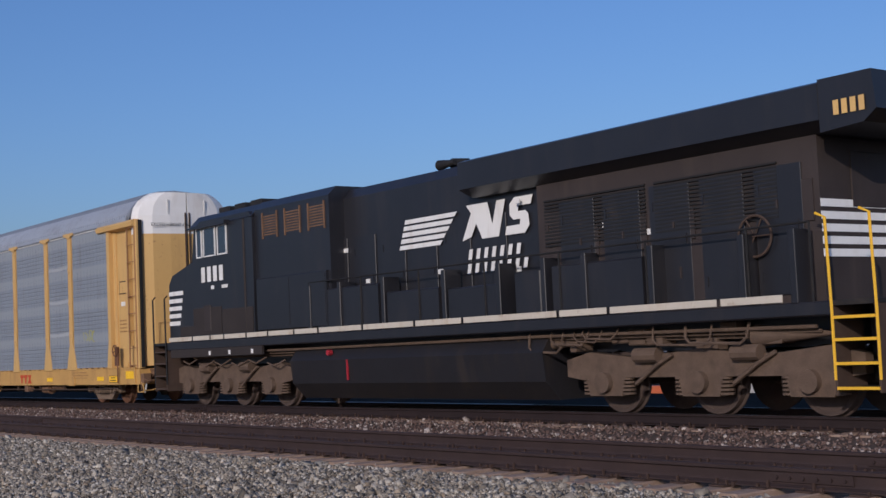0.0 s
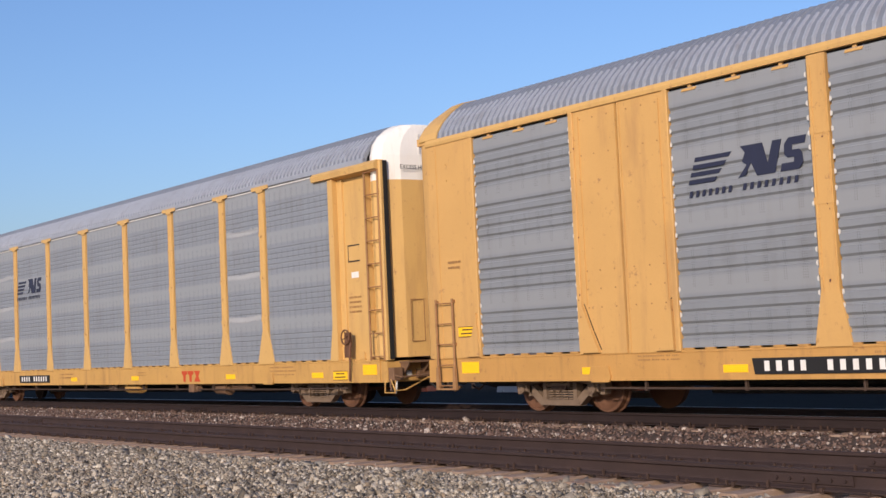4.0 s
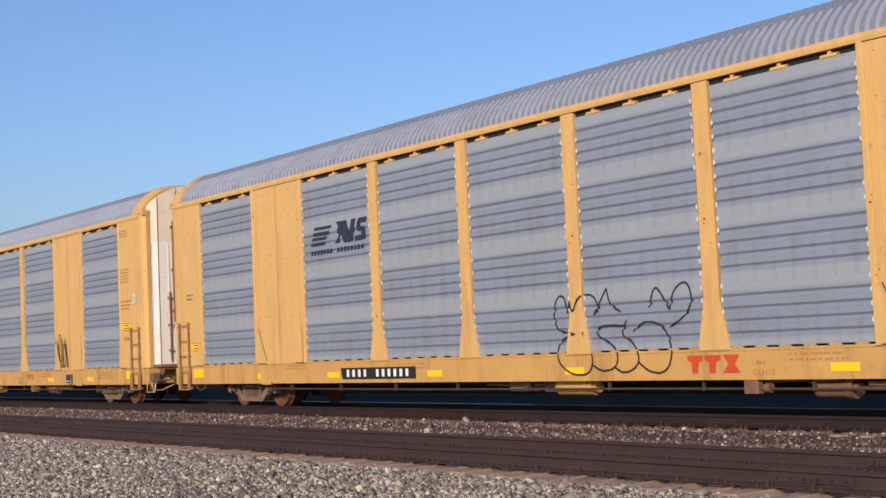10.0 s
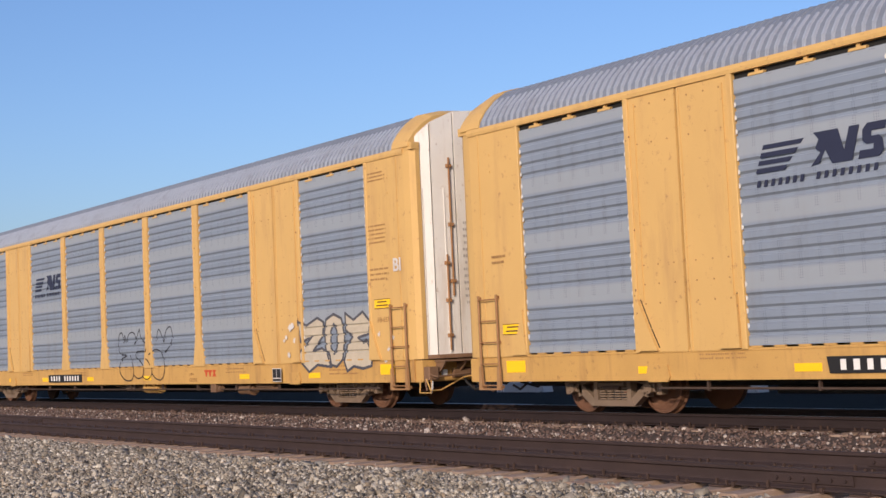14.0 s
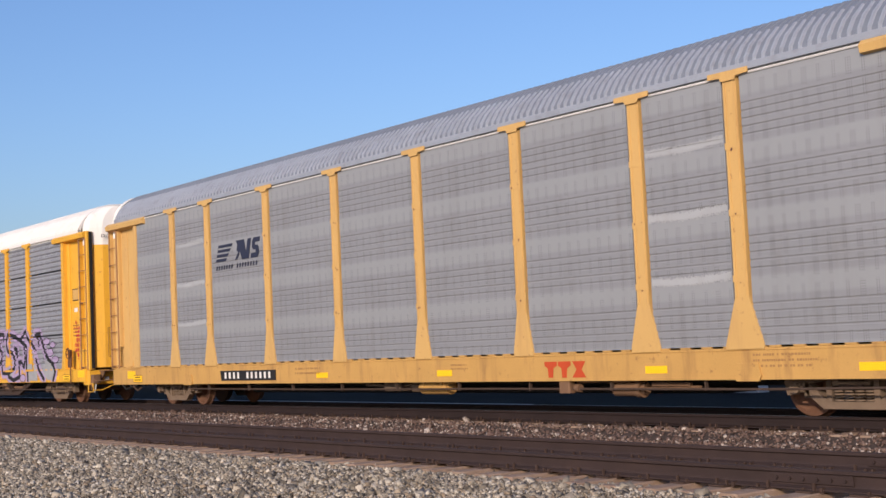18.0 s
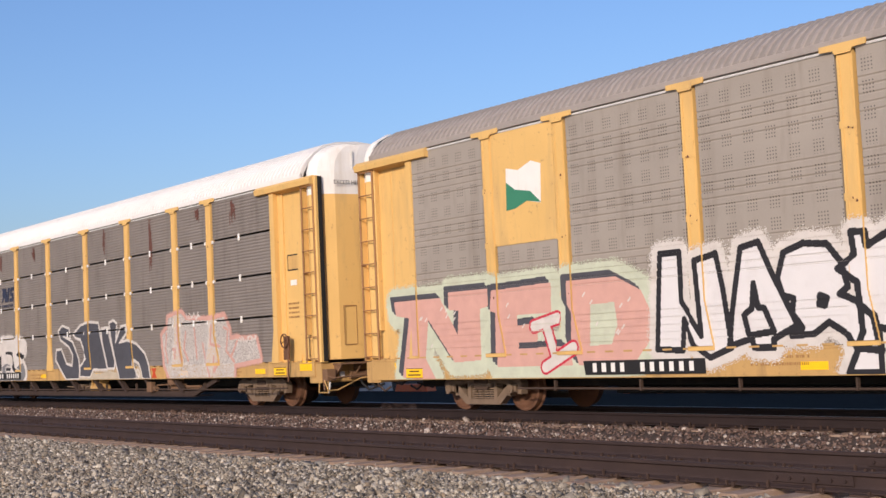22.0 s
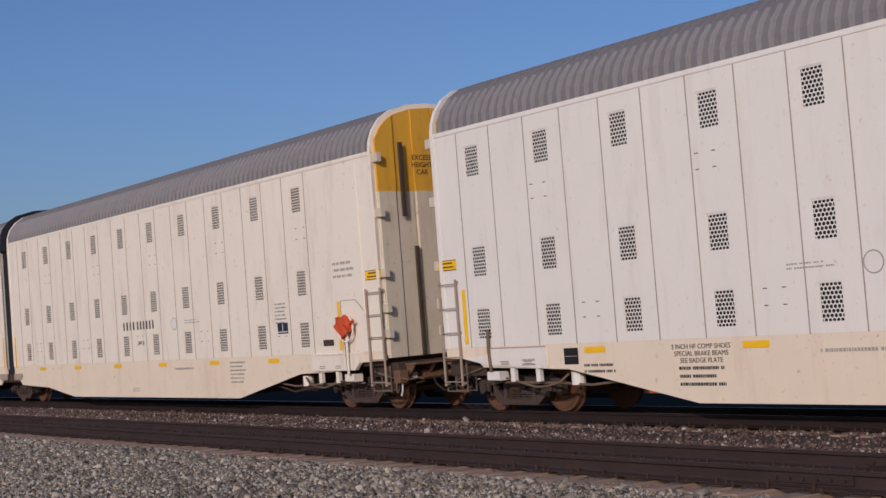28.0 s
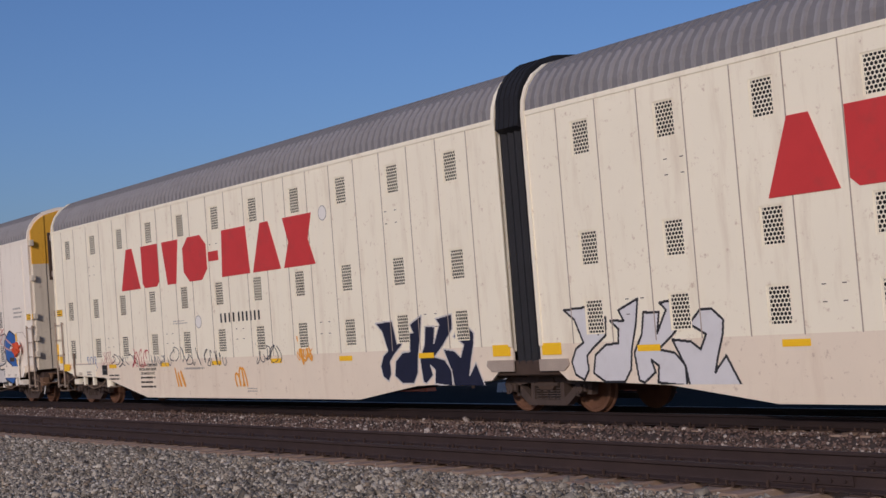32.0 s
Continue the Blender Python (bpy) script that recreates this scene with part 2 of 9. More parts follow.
    "wheel": shade("rusty wheel steel", (0.17, 0.085, 0.05), 0.7, 0.3, dirt=(0.09, 0.05, 0.035), grain=0.2, scale=6),
    "rail": shade("brown rusted rail", (0.034, 0.022, 0.021), 0.7, 0.2, dirt=(0.045, 0.027, 0.022), grain=0.25, scale=3, bump=0.3),
    "rail_old": shade("rust-scaled rail", (0.05, 0.032, 0.029), 0.75, 0.1, dirt=(0.066, 0.040, 0.032), grain=0.25, scale=3, bump=0.3),
    "railtop": shade("worn rail head", (0.16, 0.14, 0.13), 0.4, 0.8, grain=0.1),
    "tie": shade("weathered wooden tie", (0.36, 0.25, 0.18), 0.9, dirt=(0.42, 0.33, 0.25), grain=0.3, scale=5, bump=0.5),
    "plate": shade("rusted tie plate", (0.065, 0.039, 0.029), 0.85, grain=0.25),
    "navy": shade("dark blue lettering", (0.028, 0.032, 0.062), 0.5, grain=0.1),
    "ink": shade("black lettering", (0.022, 0.021, 0.021), 0.55, grain=0.1),
    "brownink": shade("faded stencil", (0.36, 0.20, 0.075), 0.6, grain=0.1),
    "greyink": shade("grey stencil", (0.40, 0.37, 0.34), 0.6, grain=0.1),
    "red": shade("red paint", (0.60, 0.05, 0.045), 0.5, dirt=(0.36, 0.06, 0.05), grain=0.1, scale=2),
    "mark_red": shade("orange-red paint", (0.52, 0.075, 0.02), 0.55, grain=0.12),
    "cpred": shade("red panel paint", (0.36, 0.025, 0.035), 0.5, dirt=(0.27, 0.04, 0.05), grain=0.1),
    "blue": shade("blue paint", (0.02, 0.04, 0.22), 0.5, grain=0.1),
    "green": shade("green paint", (0.05, 0.22, 0.13), 0.55, grain=0.1),
    "reflector": shade("bright yellow reflector", (0.95, 0.56, 0.0), 0.35, grain=0.04),
    "rubber": shade("black bellows rubber", (0.018, 0.018, 0.022), 0.75, grain=0.2),
    "glass": shade("dark cab glass", (0.03, 0.04, 0.06), 0.06, grain=0.02, bump=0.0, spec=0.8),
    "handrail": shade("yellow handrail", (0.80, 0.47, 0.02), 0.45, grain=0.05),
    "orange_cloth": shade("faded orange cloth", (0.62, 0.09, 0.03), 0.9, grain=0.15),
    # black that stands in for the shade inside gaps and hollows
    "gap_shade": shade("painted shade of gaps", (0.02, 0.019, 0.018), 0.9, grain=0.1),
    "g_white": shade("white spray paint", (0.66, 0.62, 0.58), 0.7, dirt=(0.45, 0.38, 0.33), grain=0.14, scale=4),
    "g_pale": shade("pale grey spray paint", (0.70, 0.68, 0.68), 0.65, dirt=(0.55, 0.52, 0.5), grain=0.06, scale=3),
    "g_black": shade("black spray paint", (0.025, 0.024, 0.028), 0.7, grain=0.15, scale=4),
    "g_green": shade("olive spray paint", (0.20, 0.24, 0.045), 0.7, grain=0.15, scale=4),
    "g_leaf": shade("leaf-green spray paint", (0.21, 0.27, 0.10), 0.7, dirt=(0.16, 0.19, 0.09), grain=0.18, scale=4),
    "g_lime": shade("lime spray paint", (0.46, 0.44, 0.09), 0.7, grain=0.15, scale=4),
    "g_cream": shade("cream spray paint", (0.75, 0.70, 0.36), 0.7, grain=0.12, scale=4),
    "g_violet": shade("violet spray paint", (0.14, 0.06, 0.20), 0.7, grain=0.15, scale=4),
    "g_lilac": shade("lilac spray paint", (0.42, 0.33, 0.52), 0.7, grain=0.15, scale=4),
    "g_lilac_pale": shade("pale lilac spray paint", (0.60, 0.54, 0.62), 0.7, dirt=(0.46, 0.42, 0.42), grain=0.14, scale=4),
    "g_red": shade("red spray paint", (0.55, 0.03, 0.06), 0.7, grain=0.15, scale=4),
    "g_orange": shade("orange spray paint", (0.85, 0.38, 0.04), 0.7, grain=0.1, scale=4),
    "g_pink": shade("salmon spray paint", (0.62, 0.36, 0.30), 0.7, grain=0.12, scale=4),
    "g_brown": shade("rust-red spray paint", (0.27, 0.075, 0.045), 0.7, grain=0.15, scale=4),
    "g_umber": shade("umber spray paint", (0.24, 0.125, 0.085), 0.7, dirt=(0.17, 0.09, 0.065), grain=0.15, scale=4),
    "g_grey": shade("grey spray paint", (0.20, 0.20, 0.21), 0.7, grain=0.15, scale=4),
    "g_silver": shade("silver spray paint", (0.36, 0.37, 0.39), 0.6, dirt=(0.22, 0.22, 0.23), grain=0.18, scale=4),
    "g_aqua": shade("pale aqua spray paint", (0.52, 0.60, 0.58), 0.7, dirt=(0.40, 0.42, 0.36), grain=0.15, scale=4),
    "g_mint": shade("pale mint spray paint", (0.56, 0.60, 0.46), 0.7, dirt=(0.42, 0.40, 0.32), grain=0.15, scale=4),
    "g_teal_pale": shade("pale teal spray paint", (0.24, 0.42, 0.38), 0.7, dirt=(0.2, 0.3, 0.26), grain=0.15, scale=4),
    "g_blue": shade("blue spray paint", (0.05, 0.14, 0.42), 0.7, grain=0.15, scale=4),
    "g_dust": shade("dusty cream spray paint", (0.52, 0.45, 0.34), 0.75, dirt=(0.34, 0.28, 0.2), grain=0.15, scale=4),
    "g_slate": shade("slate spray paint", (0.085, 0.085, 0.10), 0.7, grain=0.2, scale=4),
    "g_navy": shade("navy spray paint", (0.018, 0.02, 0.045), 0.7, grain=0.2, scale=4),
    "g_tan": shade("tan spray paint", (0.58, 0.43, 0.28), 0.7, grain=0.12, scale=4),
    "dirtground": shade("dusty gravel ground", (0.32, 0.29, 0.26), 0.95, dirt=(0.2, 0.18, 0.15), grain=0.15, scale=0.8, bump=0.6, fine=25),
    "bed": shade("ballast bed", (0.08, 0.058, 0.048), 0.95, dirt=(0.04, 0.03, 0.025), grain=0.25, scale=3, bump=1.0, fine=30),
    "concrete": shade("pale concrete", (0.46, 0.45, 0.43), 0.9, dirt=(0.3, 0.29, 0.27), grain=0.08, scale=1.0),
    "bark": shade("grey bark", (0.15, 0.125, 0.105), 0.95, grain=0.2),
    # near-black base colour that carries the shade the train casts behind it
    "ground_shade": shade("ground darkened by painted train shade", (0.014, 0.013, 0.012), 0.95, dirt=(0.02, 0.018, 0.016), grain=0.2, scale=1.0, bump=0.5, spec=0.03),
    "tab": shade("pale bent tab", (0.66, 0.64, 0.60), 0.5, grain=0.1),
    "stone_clean": island("clean ballast stone", [(0.091, 0.076, 0.06), (0.381, 0.329, 0.255), (0.181, 0.154, 0.12), (0.815, 0.728, 0.602), (0.136, 0.116, 0.091), (0.381, 0.293, 0.201), (0.598, 0.517, 0.406), (0.235, 0.202, 0.159), (0.689, 0.612, 0.492), (0.091, 0.079, 0.064)]),
    "stone_dirty": island("rust-stained ballast stone", [(0.161, 0.104, 0.085), (0.23, 0.152, 0.124), (0.139, 0.09, 0.075), (0.161, 0.107, 0.088), (0.149, 0.099, 0.079), (0.634, 0.54, 0.473), (0.173, 0.118, 0.098), (0.149, 0.099, 0.081), (0.254, 0.18, 0.147), (0.184, 0.124, 0.099)]),
}


# a darker copy of each roof colour paints the shade between the ribs
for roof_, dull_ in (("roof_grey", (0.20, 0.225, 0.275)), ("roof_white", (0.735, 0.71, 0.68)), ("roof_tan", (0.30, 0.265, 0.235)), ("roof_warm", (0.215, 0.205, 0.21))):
    M[roof_ + "_valley"] = shade("roof sheet with rib shade", dull_, 0.65, 0.1, dirt=tuple(v * 0.7 for v in dull_), grain=0.1, scale=0.8, bump=0.06)


# ---- mesh building ----
class Build:
    """Collects solids into one mesh."""

    def __init__(self):
        self.v, self.f, self.k, self.mat = [], [], [], 0

    def use(self, i):
        self.mat = i
        return self

    def face(self, pts):
        i = len(self.v)
        self.v += [tuple(p) for p in pts]
        self.f.append(tuple(range(i, i + len(pts))))
        self.k.append(self.mat)
        return self

    def solid(self, rings, caps=True):
        """Skins rings of equal length one after the other; each ring is closed."""
        i, n = len(self.v), len(rings[0])
        for r in rings:
            self.v += [tuple(p) for p in r]
        for a in range(len(rings) - 1):
            for b in range(n):
                c = (b + 1) % n
                self.f.append((i + a * n + b, i + a * n + c, i + (a + 1) * n + c, i + (a + 1) * n + b))
                self.k.append(self.mat)
        if caps:
            self.f.append(tuple(i + b for b in reversed(range(n))))
            self.f.append(tuple(i + (len(rings) - 1) * n + b for b in range(n)))
            self.k += [self.mat, self.mat]
        return self

    def box(self, x0, x1, y0, y1, z0, z1, c=0.0):
        """A box; c chamfers the four edges that run along its longest axis."""
        if c:
            d = [x1 - x0, y1 - y0, z1 - z0]
            a = d.index(max(d))
            lo, hi = [x0, y0, z0], [x1, y1, z1]
            p, q = [k for k in range(3) if k != a]
            c = min(c, d[p] / 2.1, d[q] / 2.1)
            ring = [(lo[p] + c, lo[q]), (hi[p] - c, lo[q]), (hi[p], lo[q] + c), (hi[p], hi[q] - c),
                    (hi[p] - c, hi[q]), (lo[p] + c, hi[q]), (lo[p], hi[q] - c), (lo[p], lo[q] + c)]
            rings = []
            for e in (lo[a], hi[a]):
                r = []
                for u, w in ring:
                    o = [0, 0, 0]
                    o[a], o[p], o[q] = e, u, w
                    r.append(o)
                rings.append(r)
            return self.solid(rings)
        return self.solid([[(x0, y0, z), (x1, y0, z), (x1, y1, z), (x0, y1, z)] for z in (z0, z1)])

    def run_x(self, profile, x0, x1):
        """A (y, z) outline drawn along x."""
        return self.solid([[(x, y, z) for y, z in profile] for x in (x0, x1)])

    def run_y(self, profile, y0, y1):
        """An (x, z) outline drawn along y."""
        return self.solid([[(x, y, z) for x, z in profile] for y in (y0, y1)])

    def run_z(self, profile, z0, z1):
        return self.solid([[(x, y, z) for x, y in profile] for z in (z0, z1)])

    def disc(self, centre, r, depth, axis=1, n=20, r2=None):
        """A round bar or disc along an axis, from centre - depth/2 to centre + depth/2."""
        r2 = r if r2 is None else r2
        rings = []
        for s, rr in ((-0.5, r), (0.5, r2)):
            ring = []
            for i in range(n):
                a = 2 * math.pi * i / n
                o = [0, 0, 0]
                p, q = [k for k in range(3) if k != axis]
                o[p], o[q], o[axis] = rr * math.cos(a), rr * math.sin(a), s * depth
                ring.append((centre[0] + o[0], centre[1] + o[1], centre[2] + o[2]))
            rings.append(ring)
        return self.solid(rings)

    def lathe(self, centre, profile, n=24):
        """Turns (radius, y) pairs about the y axis through centre."""
        rings = [[(centre[0] + r * math.cos(2 * math.pi * i / n), centre[1] + y, centre[2] + r * math.sin(2 * math.pi * i / n))
                  for i in range(n)] for r, y in profile]
        return self.solid(rings)

    def bar(self, pts, r, n=6):
        """A round bar through points."""
        pts = [Vector(p) for p in pts]
        rings = []
        for i, p in enumerate(pts):
            d = (pts[min(i + 1, len(pts) - 1)] - pts[max(i - 1, 0)]).normalized()
            s = d.cross(Vector((0.3, 0.2, 0.9))).normalized()
            t = d.cross(s).normalized()
            rings.append([p + r * (math.cos(2 * math.pi * k / n) * s + math.sin(2 * math.pi * k / n) * t) for k in range(n)])
        return self.solid(rings)

    def mesh(self, name, *mats, smooth=0.0):
        me = bpy.data.meshes.new(name)
        me.from_pydata(self.v, [], self.f)
        for m in mats:
            me.materials.append(M[m])
        if len(mats) > 1:
            me.polygons.foreach_set("material_index", self.k)
        bm = bmesh.new()
        bm.from_mesh(me)
        bmesh.ops.recalc_face_normals(bm, faces=bm.faces)
        bm.to_mesh(me)
        bm.free()
        if smooth:
            me.shade_smooth()
            me.set_sharp_from_angle(angle=radians(smooth))
        return me


STORE = {}


def once(key, make):
    """Meshes that look alike are made once and shared."""
    if key not in STORE:
        STORE[key] = make()
    return STORE[key]


def part(name, mesh, parent, at=(0, 0, 0), turn=0.0, label=""):
    ob = new(name, mesh)
    ob.parent = parent
    ob.location = at
    ob.rotation_euler = (0, 0, turn)
    # a line of letters is one part, too small to pick apart
    return tagged(ob, label=label, kind="stuff" if name == "lettering" else "")


def thing(name, label, category, group="", kind=""):
    return tagged(new(name), label, category, group, kind)


# ---- lettering ----
def words(text, size, mat, facing="side", lean=0.0, width=1.0, fat=0.0, thick=0.002):
    """A line of text as a mesh, centred, upright; facing the near side (-y) or the front end (+x)."""
    cu = bpy.data.curves.new("text", "FONT")
    cu.body, cu.size, cu.align_x, cu.align_y = text, size, "CENTER", "CENTER"
    cu.shear, cu.offset, cu.extrude = lean, fat, thick
    cu.resolution_u = 3
    ob = new("text", cu)
    me = bpy.data.meshes.new_from_object(ob.evaluated_get(bpy.context.evaluated_depsgraph_get()))
    bpy.data.objects.remove(ob)
    for v in me.vertices:
        x, y, z = v.co
        v.co = (x * width, -z, y) if facing == "side" else (z, x * width, y)
    me.materials.clear()
    me.materials.append(M[mat])
    return me


def bars(b, x0, z0, widths, height, gap, y=-0.002, lean=0.0):
    """A row of blocks the size of characters."""
    x = x0
    for w in widths:
        if w > 0:
            b.run_y([(x, z0), (x + w, z0), (x + w + lean * height, z0 + height), (x + lean * height, z0 + height)], y, 0.0)
        x += abs(w) + gap
    return x


def stencil(lines, length, height, mat, seed=1):
    """A block of small unreadable stencil lines."""
    def make():
        rnd = random.Random(seed)
        b = Build()
        for i in range(lines):
            x = -length / 2
            end = length / 2 * rnd.uniform(0.55, 1.0)
            z = height / 2 - (i + 1) * height / lines
            while x < end:
                w = rnd.uniform(0.018, 0.05) * min(1, length)
                b.box(x, min(x + w, end), -0.002, 0, z, z + height / lines * 0.4)
                x += w + (0.05 if rnd.random() < 0.18 else 0.013) * min(1, length)
        return b.mesh("stencil", mat)
    return once(("stencil", lines, length, height, mat, seed), make)


def bars_part(name, mesh, parent, at, label=""):
    return tagged(part(name, mesh, parent, at, 0.0, label), kind="stuff")


# ---- the ground ----
def terrain():
    b = Build()
    outline = [(-3000, -0.75), (-40, -0.75), (-12.5, -0.62), (-9.9, -0.30), (-7.6, -0.235), (-6.95, -0.27), (-6.6, -0.30), (-4.3, -0.29), (-3.2, -0.37),
               (-1.7, -0.33), (-1.35, -0.225), (1.35, -0.25), (3.0, -0.55), (27.0, -0.6), (3000, -0.6)]
    for (ya, za), (yb, zb) in zip(outline, outline[1:]):
        # behind the track the ground colour itself holds the train's shade
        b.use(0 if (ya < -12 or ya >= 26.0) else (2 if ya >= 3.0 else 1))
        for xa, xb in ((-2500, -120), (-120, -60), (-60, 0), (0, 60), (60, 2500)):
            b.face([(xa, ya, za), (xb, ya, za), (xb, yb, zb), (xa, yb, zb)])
    ob = new("ground", b.mesh("ground", "dirtground", "bed", "ground_shade"))
    return tagged(ob, "dusty ground with a stained ballast bed under two tracks", "ground", kind="structure")


def surface(y):
    """Height of the ballast across the tracks."""
    pts = [(-40, -0.75), (-12.5, -0.62), (-9.9, -0.30), (-7.6, -0.235), (-6.95, -0.27), (-6.6, -0.30), (-4.3, -0.29), (-3.2, -0.37), (-1.7, -0.33), (-1.35, -0.225), (1.35, -0.25), (3.0, -0.55)]
    return np.interp(y, [p[0] for p in pts], [p[1] for p in pts])


def stones(name, label, mat, n, xr, yr, size, seed, skip=None):
    """Broken stones scattered over a strip of the bed, joined in one mesh."""
    rng = np.random.default_rng(seed)
    base = np.array([(-1, -1, -.8), (1, -1, -.8), (1, 1, -.8), (-1, 1, -.8), (-.75, -.7, .55), (.8, -.65, .7), (.7, .75, .5), (-.65, .7, .8)], float)
    faces = np.array([(0, 3, 2, 1), (4, 5, 6, 7), (0, 1, 5, 4), (1, 2, 6, 5), (2, 3, 7, 6), (3, 0, 4, 7)])
    x = rng.uniform(*xr, n)
    # more stones where the strip lies nearest
    y = rng.uniform(*yr, n)
    z = surface(y) + rng.uniform(-0.02, 0.03, n)
    if skip is not None:
        keep = skip(x, y)
        x, y, z = x[keep], y[keep], z[keep]
    n = len(x)
    s = size * rng.lognormal(0, 0.38, n)
    v = base[None] * (0.5 + 0.5 * rng.random((n, 8, 3))) * (s[:, None, None] * rng.uniform(0.7, 1.2, (n, 1, 3)))
    q = rng.normal(size=(n, 4))
    q /= np.linalg.norm(q, axis=1)[:, None]
    w, a, b, c = q.T
    R = np.stack([np.stack([1 - 2 * (b * b + c * c), 2 * (a * b - c * w), 2 * (a * c + b * w)], -1),
                  np.stack([2 * (a * b + c * w), 1 - 2 * (a * a + c * c), 2 * (b * c - a * w)], -1),
                  np.stack([2 * (a * c - b * w), 2 * (b * c + a * w), 1 - 2 * (a * a + b * b)], -1)], 1)
    v = np.einsum("nij,nkj->nki", R, v) + np.stack([x, y, z], -1)[:, None]
    f = (faces[None] + 8 * np.arange(n)[:, None, None]).reshape(-1)
    me = bpy.data.meshes.new(name)
    me.vertices.add(8 * n)
    me.vertices.foreach_set("co", v.reshape(-1))
    me.loops.add(24 * n)
    me.loops.foreach_set("vertex_index", f)
    me.polygons.add(6 * n)
    me.polygons.foreach_set("loop_start", np.arange(0, 24 * n, 4))
    me.update(calc_edges=True)
    me.materials.append(M[mat])
    return tagged(new(name, me), label, "ballast", kind="stuff")


RAIL_OUT = [(-0.075, -0.186), (0.075, -0.186), (0.075, -0.172), (0.02, -0.15), (0.012, -0.125), (0.012, -0.05), (0.036, -0.035),
            (0.036, -0.008), (0.026, 0.0), (-0.026, 0.0), (-0.036, -0.008), (-0.036, -0.035), (-0.012, -0.05), (-0.012, -0.125), (-0.02, -0.15), (-0.075, -0.172)]


def track(yc, label, shine):
    rnd = random.Random(int(yc * 10) + 100)
    t = thing("railway_track", label, "track", kind="structure")
    t.location = (0, yc, 0)
    for side in (-0.75, 0.75):
        b = Build()
        b.run_x([(y + side, z) for y, z in RAIL_OUT], -420, 260)
        if shine:
            b.use(1).box(-420, 260, side - 0.022, side + 0.022, 0.0, 0.0012)
        part("rail", b.mesh("rail", "rail" if shine else "rail_old", "railtop"), t)
        j = Build()
        for x in (-7.6, -31.2):
            j.box(x - 0.45, x + 0.45, side - 0.034, side - 0.014, -0.135, -0.045, 0.006)
            for k in range(6):
                j.disc((x - 0.375 + 0.15 * k, side - 0.045, -0.09), 0.017, 0.03, 1, 6)
        part("joint_bar", j.mesh("joint_bar", "rail" if shine else "rail_old"), t)
    tie = Build().box(-0.115, 0.115, -1.3, 1.3, -0.38, -0.20, 0.012).mesh("tie", "tie")
    plates = Build()
    k = 0
    far = Build()
    x = -110.0
    while x < 60:
        dx, sk, dz = rnd.uniform(-0.03, 0.03), rnd.uniform(-0.012, 0.012), rnd.uniform(-0.012, 0.004)
        if -62 < x < 3:
            part("tie", tie, t, (x + dx, rnd.uniform(-0.06, 0.06), dz), sk)
        else:
            far.box(x - 0.115, x + 0.115, -1.3, 1.3, -0.38, -0.20)
        for side in (-0.75, 0.75):
            plates.box(x + dx - 0.09, x + dx + 0.09, side - 0.17, side + 0.17, -0.20, -0.184)
            for sx in (-0.06, 0.06):
                for sy in (-0.088, 0.088):
                    if rnd.random() < 0.9:
                        h = rnd.uniform(-0.165, -0.115)
                        plates.box(x + dx + sx - 0.011, x + dx + sx + 0.011, side + sy - 0.012, side + sy + 0.012, -0.185, h)
            # rail anchors beside some ties
            if rnd.random() < 0.5:
                plates.box(x + dx + 0.125, x + dx + 0.15, side - 0.10, side + 0.10, -0.20, -0.155)
        x += 0.52
    tagged(part("tie_plate", plates.mesh("tie_plate", "plate"), t), "rusted tie plates and spikes", kind="stuff")
    tagged(part("distant_tie", far.mesh("distant_tie", "tie"), t), kind="stuff")
    return t


terrain()
track(0.0, "railway track with rust-brown rails, polished by traffic", True)
track(-5.8, "empty railway track with dark rusted rails on old wooden ties", False)


def off_rails(x, y):
    ok = np.ones(len(x), bool)
    for r in (-0.75, 0.75, -6.55, -5.05):
        ok &= np.abs(y - r) > 0.11
    return ok


def off_ties(x, y):
    on = (np.abs((x + 110.0 + 0.26) % 0.52 - 0.26) < 0.125) & (np.abs(y + 5.8) < 1.33)
    return off_rails(x, y) & (~on | (np.sin(x * 3.1) * np.sin(x * 7.7 + y * 9) > 0.45))


stones("ballast_shoulder", "pale grey crushed-stone ballast beside the track", "stone_clean", 122000, (-31, -4.5), (-11.4, -6.66), 0.0212, 3, off_ties)
stones("ballast_shoulder_distant", "pale grey crushed-stone ballast farther along the track", "stone_clean", 24000, (-70, -30.5), (-12.5, -6.85), 0.036, 4, off_ties)
stones("ballast_crib", "rust-stained crushed stone between the rails", "stone_dirty", 12000, (-40, -4), (-6.6, -4.2), 0.022, 5, off_ties)
stones("ballast_crib_edge", "pale crushed stone lying between the near ties", "stone_clean", 9000, (-13, -5), (-6.6, -4.9), 0.0225, 9, off_ties)
stones("ballast_between", "rust-stained crushed stone between the two tracks", "stone_dirty", 42000, (-44, -5), (-4.6, -1.0), 0.021, 6, off_rails)
stones("ballast_between_distant", "rust-stained crushed stone farther between the tracks", "stone_dirty", 9000, (-90, -43), (-4.6, -1.33), 0.034, 7, off_rails)
stones("ballast_far_side", "crushed stone under and behind the train", "stone_dirty", 5000, (-60, 0), (-1.2, 3.0), 0.034, 8, off_rails)


